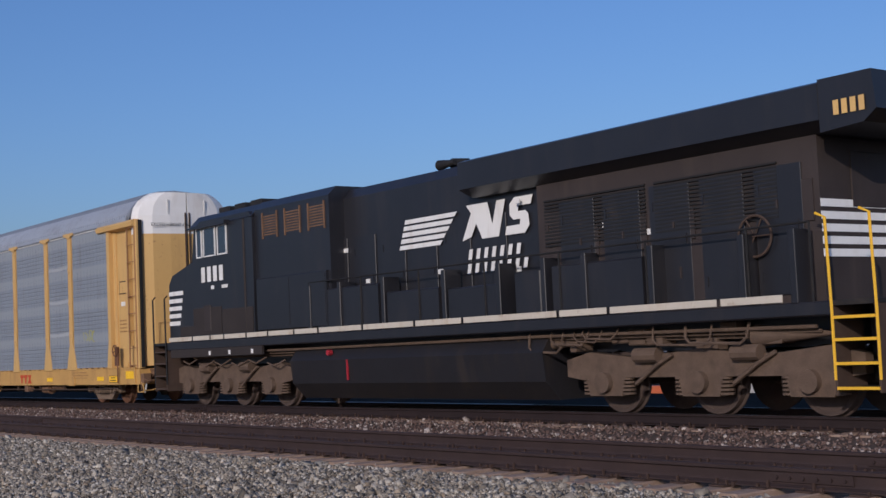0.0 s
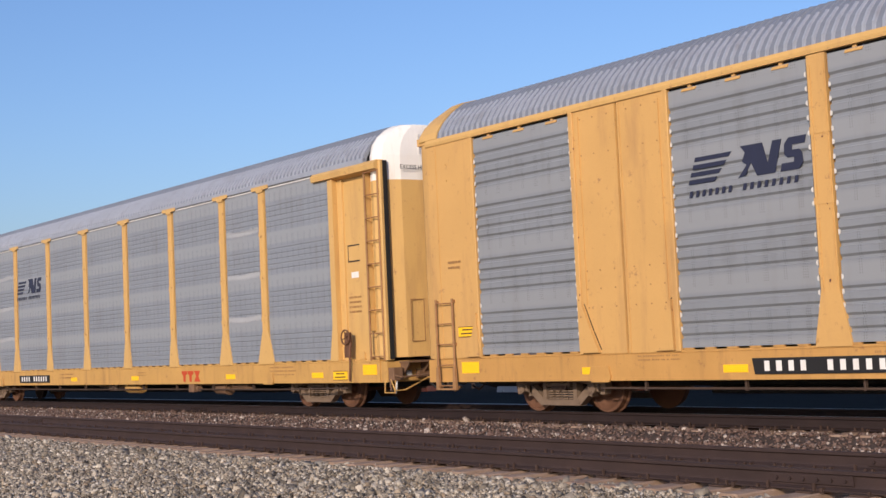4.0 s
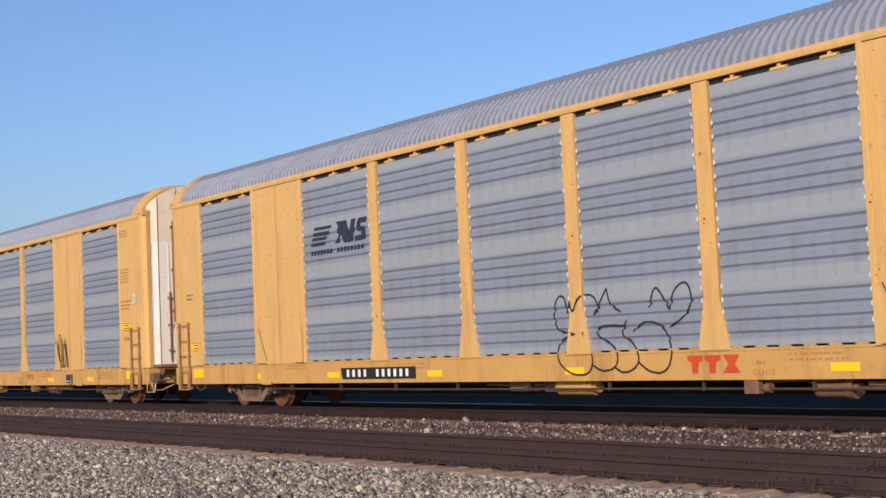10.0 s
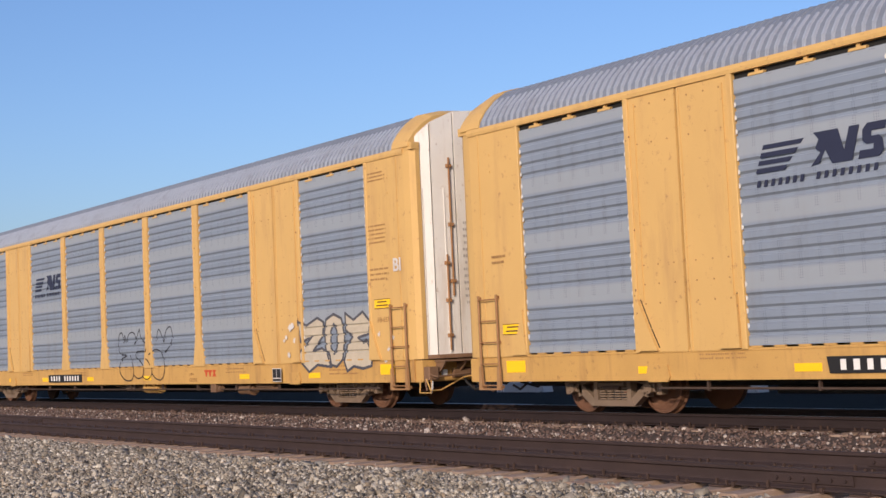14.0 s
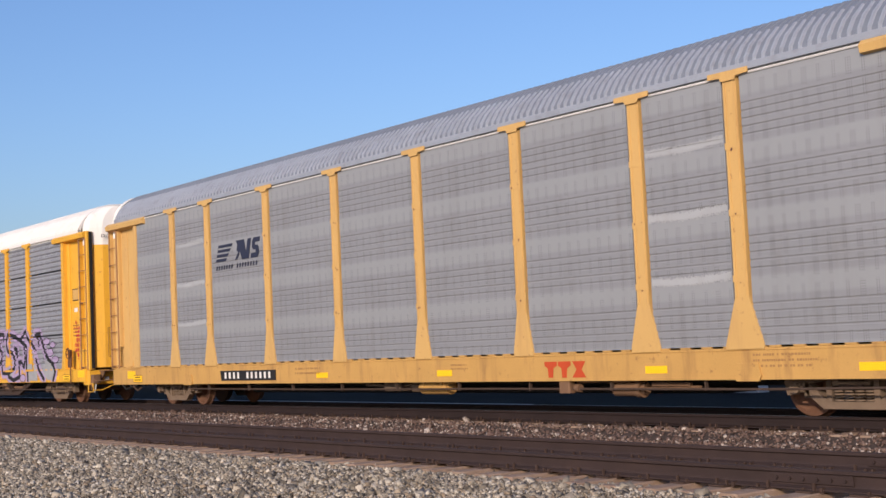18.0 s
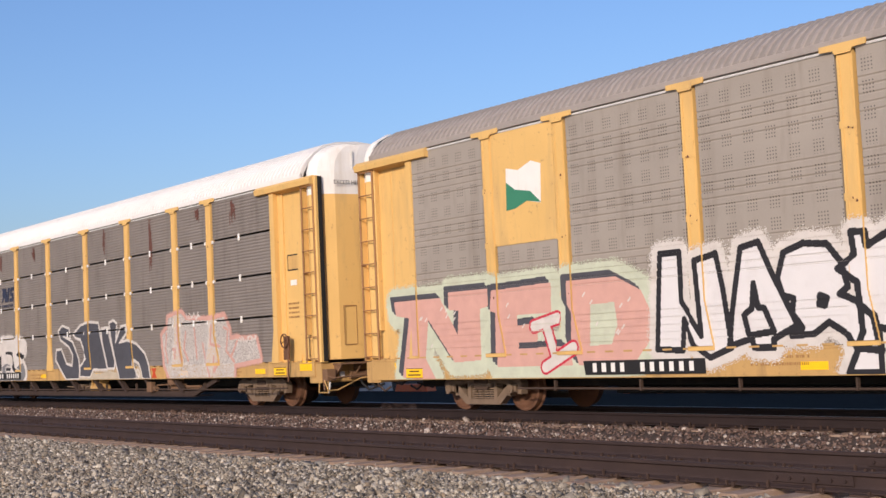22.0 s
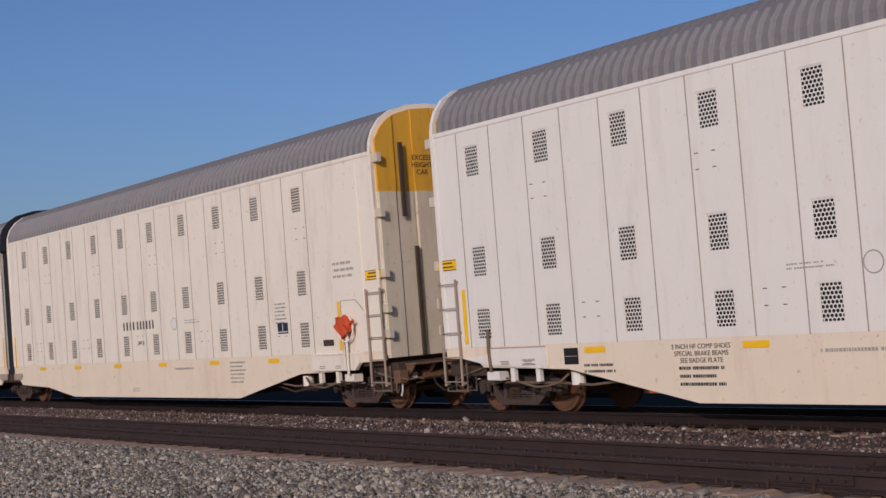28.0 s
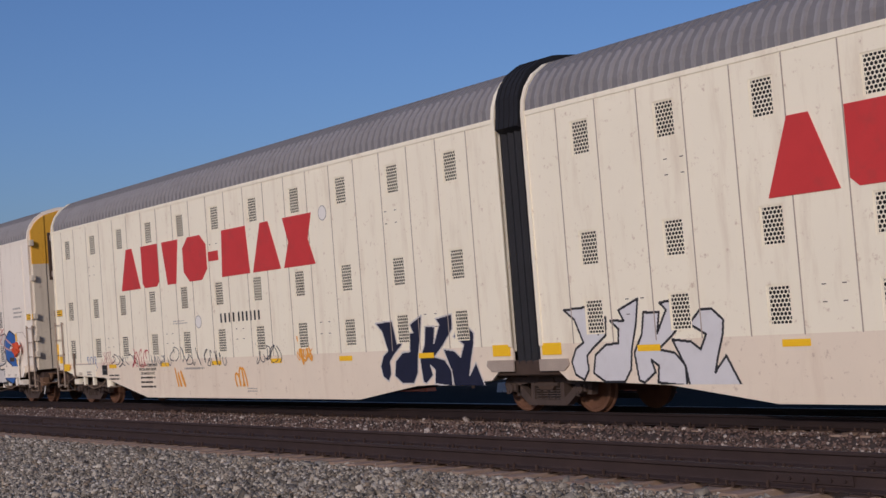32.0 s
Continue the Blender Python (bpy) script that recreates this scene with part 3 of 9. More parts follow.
# ---- beyond the line ----
def beyond():
    b = Build()
    b.box(-140, -26.5, 3.6, 6.6, -0.75, -0.42)
    tagged(new("concrete_pad", b.mesh("concrete_pad", "concrete")), "long pale concrete apron beside the track", "pavement", kind="structure")
    for x, y, w, h, m in ((-30.6, 14.2, 1.9, 0.24, "orange_panel"), (-26.9, 14.6, 1.5, 0.42, "concrete"), (-23.6, 14.4, 0.5, 0.4, "concrete"), (-21.4, 14.8, 0.8, 0.55, "concrete"), (-37.5, 14.6, 2.6, 0.36, "concrete"),
                          (-44.5, 15.0, 2.2, 0.3, "orange_panel"), (-48.6, 15.2, 3.0, 0.4, "concrete"), (-58.0, 15.4, 3.4, 0.36, "concrete"), (-66.5, 15.0, 2.4, 0.45, "concrete"), (-77.0, 15.6, 3.6, 0.4, "concrete")):
        o = new("barrier", Build().run_y([(0, 0), (0.08, h), (w - 0.08, h), (w, 0)], -0.22, 0.22).box(0.1, 0.35, -0.3, 0.3, 0, 0.08).box(w - 0.35, w - 0.1, -0.3, 0.3, 0, 0.08).mesh("barrier", m))
        o.location = (x, y, -0.59)
        tagged(o, "low weathered orange barrier in the sun" if m == "orange_panel" else "low pale concrete barrier in the sun", "barrier", "low barriers beyond the line")
    # a long pale rail on short posts behind them
    g = thing("guard_rail", "long pale guard rail on short posts", "guard rail")
    part("beam", Build().run_x([(-0.04, 0.0), (0.0, 0.05), (-0.04, 0.10), (-0.04, 0.16), (0.0, 0.21), (-0.04, 0.26), (0.06, 0.26), (0.06, 0.0)], -90, -18).mesh("beam", "eave_pale"), g, (0, 17.0, -0.22))
    post = Build().box(-0.05, 0.05, 0.0, 0.1, -0.36, 0.24).mesh("post", "frame")
    for k in range(25):
        part("post", post, g, (-89.5 + 2.95 * k, 17.06, -0.22))


beyond()


def bare_tree(x, y, height, seed):
    rnd = random.Random(seed)
    b = Build()
    t = thing("tree", "tall bare winter tree with fine grey twigs", "tree", "bare trees behind the line")
    t.location = (x, y, -0.6)
    crown = Build()

    def grow(bb, p, d, length, r, depth):
        q = p + d * length
        bb.solid([[p + Vector((math.cos(a), math.sin(a), 0)) * r for a in (0, 2.1, 4.2)], [q + Vector((math.cos(a), math.sin(a), 0)) * r * 0.62 for a in (0, 2.1, 4.2)]])
        if depth == 0:
            return
        for _ in range(rnd.choice((2, 3, 3))):
            e = (d + Vector((rnd.uniform(-.75, .75), rnd.uniform(-.75, .75), rnd.uniform(-.1, .55)))).normalized()
            grow(crown, q - d * length * rnd.uniform(0, .3), e, length * rnd.uniform(.6, .82), r * 0.55, depth - 1)
    grow(b, Vector((0, 0, 0)), Vector((0, 0, 1)), height * 0.28, height * 0.018, 6)
    part("trunk", b.mesh("trunk", "bark"), t)
    part("crown", crown.mesh("crown", "bark"), t)


for i, (tx, ty, th) in enumerate(((-105, 46, 14.5), (-98, 49, 15.5), (-112, 50, 15.0), (-120, 44, 14.0), (-90, 52, 14.5))):
    bare_tree(tx, ty, th, 20 + i)


# ---- running gear ----
def wheelset_mesh(r):
    def make():
        b = Build()
        for s in (-1, 1):
            pr = [(0.09, s * 0.86), (0.11, s * 0.80), (0.15, s * 0.745), (r * 0.78, s * 0.765), (r * 0.86, s * 0.80), (r * 0.985, s * 0.80), (r, s * 0.75), (r, s * 0.70), (r * 1.06, s * 0.675), (r * 1.06, s * 0.655), (r * 0.85, s * 0.665), (0.13, s * 0.69), (0.09, s * 0.66)]
            b.lathe((0, 0, 0), pr, 28)
            for k in range(3):
                a = 2.1 * k
                b.disc((0.06 * math.cos(a), s * 0.87, 0.06 * math.sin(a)), 0.016, 0.03, 1, 6)
        b.disc((0, 0, 0), 0.085, 1.9, 1, 12)
        return b.mesh("wheelset", "dark_truck" if r > 0.5 else "wheel", smooth=40)
    return once(("wheelset", r), make)


WHEELS = []


def side_frame_mesh(mat="truck"):
    """A cast truck side frame: open windows, axle jaws and a nest of coil springs."""
    def make():
        b = Build()
        d0, d1 = -0.08, 0.08
        b.run_y([(-1.14, 0.50), (-1.08, 0.60), (-0.9, 0.655), (-0.55, 0.61), (-0.40, 0.66), (0.40, 0.66), (0.55, 0.61), (0.9, 0.655), (1.08, 0.60), (1.14, 0.50), (0.74, 0.48), (0.42, 0.53), (-0.42, 0.53), (-0.74, 0.48)], d0, d1)
        b.run_y([(-0.50, 0.13), (0.50, 0.13), (0.46, 0.23), (-0.46, 0.23)], d0, d1)
        for e in (-1, 1):
            def put(pts):
                q = [(e * x, z) for x, z in pts]
                b.run_y(q if e > 0 else q[::-1], d0 + 0.006, d1 - 0.006)
            put([(0.46, 0.13), (0.52, 0.15), (0.86, 0.42), (0.74, 0.50), (0.42, 0.25)])
            put([(0.34, 0.2), (0.43, 0.2), (0.43, 0.56), (0.34, 0.56)])
            put([(0.72, 0.30), (0.80, 0.28), (0.82, 0.52), (0.72, 0.52)])
            put([(1.00, 0.32), (1.10, 0.32), (1.14, 0.52), (1.00, 0.52)])
            b.box(e * 0.9 - 0.12, e * 0.9 + 0.12, -0.13, 0.10, 0.36, 0.50, 0.02)
            b.disc((e * 0.9, -0.15, 0.42), 0.085, 0.06, 1, 12)
            for k in range(3):
                a = 2.1 * k + 0.5
                b.disc((e * 0.9 + 0.05 * math.cos(a), -0.185, 0.42 + 0.05 * math.sin(a)), 0.014, 0.02, 1, 6)
        return b.mesh("side_frame", mat, smooth=30)
    return once(("side_frame", mat), make)


def springs_mesh(mat="truck"):
    def make():
        b = Build()
        for x in (-0.25, -0.085, 0.085, 0.25):
            for k in range(5):
                b.disc((x, -0.01, 0.25 + 0.042 * k), 0.075, 0.022, 2, 10)
        b.box(-0.30, 0.30, -0.105, 0.105, 0.45, 0.525, 0.02)
        return b.mesh("spring_nest", mat, smooth=40)
    return once(("springs", mat), make)


def truck(parent, x, r=0.42, base=1.75, mat="truck"):
    def make():
        b = Build()
        b.box(-0.20, 0.20, -1.1, 1.1, 0.40, 0.62, 0.04)
        b.disc((0, 0, 0.66), 0.19, 0.12, 2, 16)
        for s in (-1, 1):
            b.box(s * 0.40 - 0.05, s * 0.40 + 0.05, -0.92, 0.92, 0.34, 0.44, 0.02)
            for sy in (-0.75, 0.75):
                b.box(s * 0.46 - 0.03, s * 0.46 + 0.03, sy - 0.05, sy + 0.05, 0.28, 0.56, 0.01)
        return b.mesh("truck", "frame")
    t = part("truck", once("truck", make), parent, (x, 0, 0), 0, "dusty brown four-wheel freight truck")
    for s in (-1, 1):
        part("side_frame", side_frame_mesh(mat), t, (0, s * 1.0, 0))
        tagged(part("spring_nest", springs_mesh(mat), t, (0, s * 1.0, 0)), kind="stuff")
        w = part("wheelset", wheelset_mesh(r), t, (s * base / 2, 0, r))
        WHEELS.append((w, parent, x + s * base / 2, r))
    return t


def coupler(parent, x, facing):
    def make():
        b = Build()
        b.box(-0.75, 0.0, -0.09, 0.09, 0.74, 0.94, 0.03)
        b.run_z([(0.0, -0.09), (0.12, -0.18), (0.34, -0.20), (0.40, -0.12), (0.28, -0.05), (0.26, 0.06), (0.36, 0.10), (0.34, 0.19), (0.14, 0.20), (0.0, 0.12)], 0.68, 1.0)
        b.box(-0.7, -0.45, -0.3, 0.3, 0.66, 1.0, 0.03)
        b.bar([(0.0, -0.25, 0.72), (0.12, -0.32, 0.45), (0.30, -0.28, 0.33), (0.42, -0.2, 0.42)], 0.025)
        return b.mesh("coupler", "frame")
    return part("coupler", once("coupler", make), parent, (x, 0, 0), 0 if facing > 0 else math.pi)


def ladder_mesh(width, z0, z1, rungs, mat, key):
    def make():
        b = Build()
        for s in (-1, 1):
            b.box(s * width / 2 - 0.022, s * width / 2 + 0.022, -0.035, 0.0, z0, z1, 0.006)
        b.use(1)
        for i in range(rungs):
            z = z0 + 0.08 + (z1 - z0 - 0.16) * i / (rungs - 1)
            b.bar([(-width / 2, -0.02, z), (-width / 2 + 0.02, -0.05, z), (width / 2 - 0.02, -0.05, z), (width / 2, -0.02, z)], 0.012)
        if key == "low":
            # the stirrup step under the sill
            b.use(0)
            for s in (-1, 1):
                b.run_y([(s * width / 2 - 0.05, z0), (s * width / 2 + 0.05, z0), (s * width / 2 + 0.03, z0 + 0.42), (s * width / 2 - 0.03, z0 + 0.42)], -0.05, 0.0)
            b.box(-width / 2, width / 2, -0.06, 0.05, z0, z0 + 0.03)
            b.use(1)
        for z in (z0 + 0.05, (z0 + z1) / 2, z1 - 0.05):
            for s in (-1, 1):
                b.box(s * width / 2 - 0.03, s * width / 2 + 0.03, 0.0, 0.06, z - 0.025, z + 0.025)
        return b.mesh("ladder", mat, "rung" if "yellow" in mat or mat == "ladder_brown" else mat)
    return once(("ladder", width, z0, z1, rungs, mat, key), make)


# ---- covered car carriers: shared shapes ----
def ribbed_roof(key, x0, x1, profile, pitch, depth, mat, crown=0.25):
    """An arched roof of pressed sheet: ribs run up the flanks and fade over the crown."""
    def make():
        b = Build()
        n = max(1, round((x1 - x0) / pitch))
        step = (x1 - x0) / n
        last = len(profile) - 1
        inner = [(y * 0.95, z - 0.06) for y, z in reversed(profile)]
        out, rise = [], []
        for j, (y, z) in enumerate(profile):
            (ya, za), (yb, zb) = profile[max(j - 1, 0)], profile[min(j + 1, last)]
            ny, nz = -(zb - za), yb - ya
            k = math.hypot(ny, nz)
            out.append((ny / k, nz / k))
            rise.append(np.interp(min(j, last - j), (0, 0.9, 1, 2, 3, 5), (0, 0, 1, 1, 0.6, crown)))
        rings = []
        for i in range(n):
            for f, d in ((0.0, 0.0), (0.46, 0.0), (0.54, 1.0), (0.76, 1.0), (0.84, 0.0)):
                h = [depth * d * r for r in rise]
                rings.append([(x0 + (i + f) * step, y + oy * hh, z + oz * hh) for (y, z), (oy, oz), hh in zip(profile, out, h)] + [(x0 + (i + f) * step, y, z) for y, z in inner])
        rings.append([(x1, y, z) for y, z in profile] + [(x1, y, z) for y, z in inner])
        b.solid(rings)
        # rib shade is put into the colour: valleys between ribs and the crown are darker
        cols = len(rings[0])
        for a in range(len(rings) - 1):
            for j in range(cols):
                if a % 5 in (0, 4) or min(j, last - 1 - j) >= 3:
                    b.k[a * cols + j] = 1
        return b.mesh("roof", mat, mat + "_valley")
    return once(("roof", key, mat), make)


ROOF_A = [(-1.50, 5.10), (-1.47, 5.22), (-1.34, 5.42), (-1.12, 5.64), (-0.86, 5.82), (-0.5, 5.91), (0.0, 5.95), (0.5, 5.91), (0.86, 5.82), (1.12, 5.64), (1.34, 5.42), (1.47, 5.22), (1.50, 5.10)]
ROOF_M = [(-1.50, 5.20), (-1.47, 5.43), (-1.38, 5.66), (-1.20, 5.90), (-0.92, 6.09), (-0.5, 6.21), (0.0, 6.25), (0.5, 6.21), (0.92, 6.09), (1.20, 5.90), (1.38, 5.66), (1.47, 5.43), (1.50, 5.20)]
ROOF_M = [(y, 5.19 + (z - 5.20) * 0.97) for y, z in ROOF_M]
ROOF_B = [(y, 5.06 + (z - 5.10) * 0.975) for y, z in ROOF_A]
ROOF_HIGH = [(y, 5.08 + (z - 5.10) * 0.97) for y, z in ROOF_A]
ROOF_MID = [(y, 5.05 + (z - 5.10) * 0.94) for y, z in ROOF_A]
ROOF_UP = [(y, 5.06 + (z - 5.10) * 1.0) for y, z in ROOF_A]
ROOF_LOW = [(y, 5.05 + (z - 5.10) * 0.79) for y, z in ROOF_A]


def grooved(z0, z1, grooves, depth, y_out, y_in):
    """A (y, z) outline of a sheet with pressed grooves."""
    pts = [(y_out, z0)]
    for g, h in grooves:
        pts += [(y_out, g), (y_out + depth, g + h * 0.12), (y_out + depth, g + h * 0.55), (y_out, g + h)]
    pts += [(y_out, z1), (y_in, z1), (y_in, z0)]
    return pts


Z_LOW, Z_HIGH, Z_FOOT = 1.10, 4.97, 1.048


def boards(style):
    """The pressed sheets of one side screen: (lower edge, upper edge, grooves, groove depth)."""
    if style in ("grouped", "grouped_tall"):
        return [(Z_FOOT, 4.905 if style == "grouped" else 4.955, [(Z_LOW + 0.965 * k + o, 0.085) for k in range(4) for o in (0.08, 0.26, 0.44, 0.62)], 0.032)]
    if style == "flat":
        return [(Z_FOOT, 4.95, [(Z_LOW + 0.965 * k + o, 0.036) for k in range(4) for o in (0.07, 0.185, 0.30, 0.415, 0.53)], 0.011)]
    out = []
    for k in range(4):
        a, e = (Z_LOW + 0.97 * k + 0.03 if k else Z_FOOT), min(Z_LOW + 0.97 * (k + 1) - 0.02, Z_HIGH)
        if style == "gapped":
            out.append((a, e, [(e - 0.86 + 0.148 * i, 0.075) for i in range(6)], 0.034))
        else:
            out.append((a, e, [(e - 0.90 + 0.073 * i, 0.042) for i in range(12)], 0.014))
    return out


def screens(car, style, w, mat, x, turn):
    """One side screen: a sheet, or four sheets above one another."""
    for k, (a, e, g, d) in enumerate(boards(style)):
        me = once(("screen", style, round(w, 2), mat, k), lambda: Build().run_x(grooved(a, e, g, d, -1.475, -1.42), -w / 2, w / 2).mesh("side_screen", mat))
        part("side_screen", me, car, (x, 0, 0), turn)


def post_mesh(w, cap, flare, mat):
    """An upright post with a spread foot and, on older cars, a wide cap plate."""
    def make():
        b = Build()
        h = w / 2
        b.run_y([(-h - flare, 1.0), (-h - flare, 1.07), (-h, 1.75), (-h, 4.99), (h, 4.99), (h, 1.75), (h + flare, 1.07), (h + flare, 1.0)], -1.50, -1.40)
        b.box(-h + 0.02, -h + 0.05, -1.512, -1.50, 1.75, 4.85)
        b.box(h - 0.05, h - 0.02, -1.512, -1.50, 1.75, 4.85)
        if cap:
            b.run_y([(-0.37, 4.965), (-0.37, 5.045), (0.37, 5.045), (0.37, 4.965), (h + 0.03, 4.955), (h, 4.90), (-h, 4.90), (-h - 0.03, 4.955)], -1.535, -1.512)
        for z in (2.02, 2.98, 3.95):
            b.box(-h - 0.012, h + 0.012, -1.508, -1.49, z - 0.05, z + 0.05)
        return b.mesh("post", mat)
    return once(("post", w, cap, flare, mat), make)


def clip_mesh(mat="white"):
    def make():
        b = Build()
        b.disc((0, -1.487, 0), 0.045, 0.03, 1, 8)
        return b.mesh("clip", mat)
    return once(("clip", mat), make)


def scallops(edge_sign, mat):
    """The row of small bent tabs that holds the edge of a screen."""
    def make():
        b = Build()
        rnd = random.Random(12 + edge_sign)
        for i in range(18):
            z = 1.3 + i * 0.2 + rnd.uniform(-0.015, 0.015)
            if rnd.random() < 0.22:
                continue
            b.run_y([(0, z), (edge_sign * 0.026, z + 0.015), (edge_sign * 0.032, z + 0.045), (edge_sign * 0.022, z + 0.07), (0, z + 0.078)], -1.486, -1.474)
        return b.mesh("edge_tab", mat)
    return once(("scallops", edge_sign, mat), make)


def underframe(car, yellow, length=13.35, pipe_mat="frame", foot=0.562):
    """Sills, deck, centre sill and brake gear of a flat car."""
    def sill():
        b = Build()
        b.run_x([(-1.47, foot), (-1.30, foot), (-1.30, foot + 0.028), (-1.43, foot + 0.028), (-1.43, 0.98), (-1.30, 0.98), (-1.30, 1.018), (-1.47, 1.018), (-1.478, 1.008), (-1.478, 0.985), (-1.47, 0.975)], -length, length)
        # loading slots along the top edge show as a row of short dashes
        x = -length + 0.4
        while x < length - 0.5:
            b.box(x, x + 0.19, -1.482, -1.44, 1.018, 1.047)
            x += 0.42
        for x in (-8.9, 8.9) if foot < 0.6 else ():
            b.run_y([(x - 0.20, 0.54), (x - 0.25, 0.62), (x - 0.2, 0.80), (x + 0.2, 0.80), (x + 0.25, 0.62), (x + 0.20, 0.54)], -1.50, -1.46)
        return b.mesh("side_sill", yellow)
    for s in (0, math.pi):
        part("side_sill", once(("sill", yellow, length, foot), sill), car, turn=s)

    def deck():
        b = Build()
        b.box(-length, length, -1.42, 1.42, 0.94, 0.985)
        return b.mesh("deck", "frame")
    part("deck", once(("deck", length), deck), car)

    def centre():
        b = Build()
        b.box(-length + 0.2, length - 0.2, -0.36, 0.36, 0.42, 0.96, 0.02)
        b.box(-7.5, 7.5, -0.42, 0.42, 0.30, 0.42, 0.02)
        for k in range(-6, 7):
            b.box(k * 1.95 - 0.05, k * 1.95 + 0.05, -1.40, 1.40, 0.72, 0.96)
        return b.mesh("centre_sill", "soot")
    part("centre_sill", once(("centre", length), centre), car)

    def reservoir():
        b = Build()
        b.disc((0, -1.16, 0.45), 0.135, 0.86, 0, 16)
        b.disc((0, -1.16, 0.45), 0.105, 0.96, 0, 16)
        for x in (-0.28, 0.28):
            b.box(x - 0.03, x + 0.03, -1.30, -1.02, 0.44, 0.96)
        b.use(1).box(-0.95, -0.62, -1.1, -0.85, 0.36, 0.62, 0.03)
        b.box(-1.75, -1.15, -1.2, -0.9, 0.38, 0.56, 0.03)
        b.bar([(-0.7, -1.1, 0.5), (-1.6, -1.15, 0.48), (-2.4, -1.2, 0.50)], 0.02)
        return b.mesh("air_reservoir", yellow, "truck", smooth=40)
    part("air_reservoir", once(("reservoir", yellow), reservoir), car, (1.06, 0, 0))

    def brake():
        b = Build()
        b.disc((0, -1.2, 0.42), 0.12, 0.5, 0, 16)
        b.disc((0.30, -1.2, 0.42), 0.14, 0.12, 0, 16)
        b.disc((0.39, -1.2, 0.42), 0.09, 0.09, 0, 12)
        b.box(-0.2, 0.2, -1.40, -1.12, 0.53, 0.72, 0.02)
        b.bar([(0.4, -1.2, 0.42), (0.8, -1.22, 0.44), (1.6, -1.25, 0.45)], 0.022)
        b.box(0.6, 1.4, -1.28, -1.22, 0.46, 0.52, 0.01)
        b.bar([(-0.25, -1.2, 0.46), (-0.45, -1.25, 0.54), (-1.1, -1.28, 0.53)], 0.018)
        b.box(-1.38, -1.12, -1.45, -1.3, 0.36, 0.62, 0.02)
        b.disc((-1.0, -1.35, 0.44), 0.07, 0.1, 0, 10)
        return b.mesh("brake_cylinder", "grimy_end", smooth=40)
    part("brake_cylinder", once("brake", brake), car, (6.2, 0, 0))

    def pipe():
        b = Build()
        b.bar([(-9, -1.36, 0.44), (-3, -1.36, 0.42), (3, -1.36, 0.43), (9.2, -1.38, 0.42), (12.1, -1.42, 0.45)], 0.019)
        for k in range(-8, 9, 2):
            b.box(k - 0.015, k + 0.015, -1.39, -1.33, 0.40, 0.58)
        return b.mesh("brake_pipe", pipe_mat)
    part("brake_pipe", once(("pipe", pipe_mat), pipe), car)
    for x in (-10.35, 10.35):
        truck(car, x)
    for sign in (-1, 1):
        coupler(car, sign * 13.95, sign)
        end_gear(car, sign)

    def lever():
        b = Build()
        b.bar([(0.35, -1.42, 0.62), (0.45, -1.40, 0.40), (0.45, -1.15, 0.40), (0.42, -0.55, 0.62), (0.55, -0.2, 0.66)], 0.016)
        b.bar([(0.2, -1.45, 0.60), (0.2, -1.47, 0.36), (0.55, -1.47, 0.36), (0.55, -1.45, 0.60)], 0.016)
        b.box(-0.2, 0.28, -1.44, 1.44, 0.56, 0.98, 0.02)
        return b.mesh("end_sill", yellow)
    part("end_sill", once(("lever", yellow), lever), car, (13.3, 0, 0))
    part("end_sill", once(("lever", yellow), lever), car, (-13.3, 0, 0), math.pi)


def reflectors(car, xs, z=0.70):
    thin = once("reflector", lambda: Build().box(-0.23, 0.23, -0.005, 0.0, -0.03, 0.085).mesh("reflector", "reflector"))
    tall = once("corner_reflector", lambda: Build().box(-0.25, 0.25, -0.005, 0.0, 0.02, 0.225).mesh("reflector", "reflector"))
    for x in xs:
        me = tall if abs(x) > 11.5 else thin
        part("reflector", me, car, (x, -1.471, z))
        part("reflector", me, car, (-x, 1.471, z), math.pi)


def number_board(car, x, z=0.64):
    def make():
        b = Build()
        b.run_y([(-0.02, 0), (2.56, 0), (2.56, 0.23), (-0.06, 0.23)], -0.016, 0)
        b.use(1)
        e = bars(b, 0.16, 0.045, (0.09, 0.10, 0.09, 0.09), 0.145, 0.115, -0.0185)
        bars(b, e + 0.24, 0.045, (0.09,) * 6, 0.145, 0.113, -0.0185)
        return b.mesh("number_board", "ink", "white")
    bars_part("number_board", once("board", make), car, (x, -1.474, z), "black board with white character-sized bars")


def red_mark(car, x, z=0.62, k=1.0):
    def make():
        b = Build()
        for a in (0.0, 0.34):
            b.run_y([((a + x) * k, z * k) for x, z in ((0.11, 0.0), (0.22, 0.0), (0.24, 0.16), (0.33, 0.2), (0.33, 0.27), (0.02, 0.27), (0.02, 0.2), (0.10, 0.16))], -0.003, 0)
        b.run_y([(x * k, z * k) for x, z in ((0.70, 0.0), (1.03, 0.0), (0.93, 0.135), (1.03, 0.27), (0.71, 0.27), (0.81, 0.135))], -0.003, 0)
        return b.mesh("red_mark", "mark_red")
    bars_part("red_mark", once(("red_mark", k), make), car, (x, -1.474, z), "orange-red painted marks")


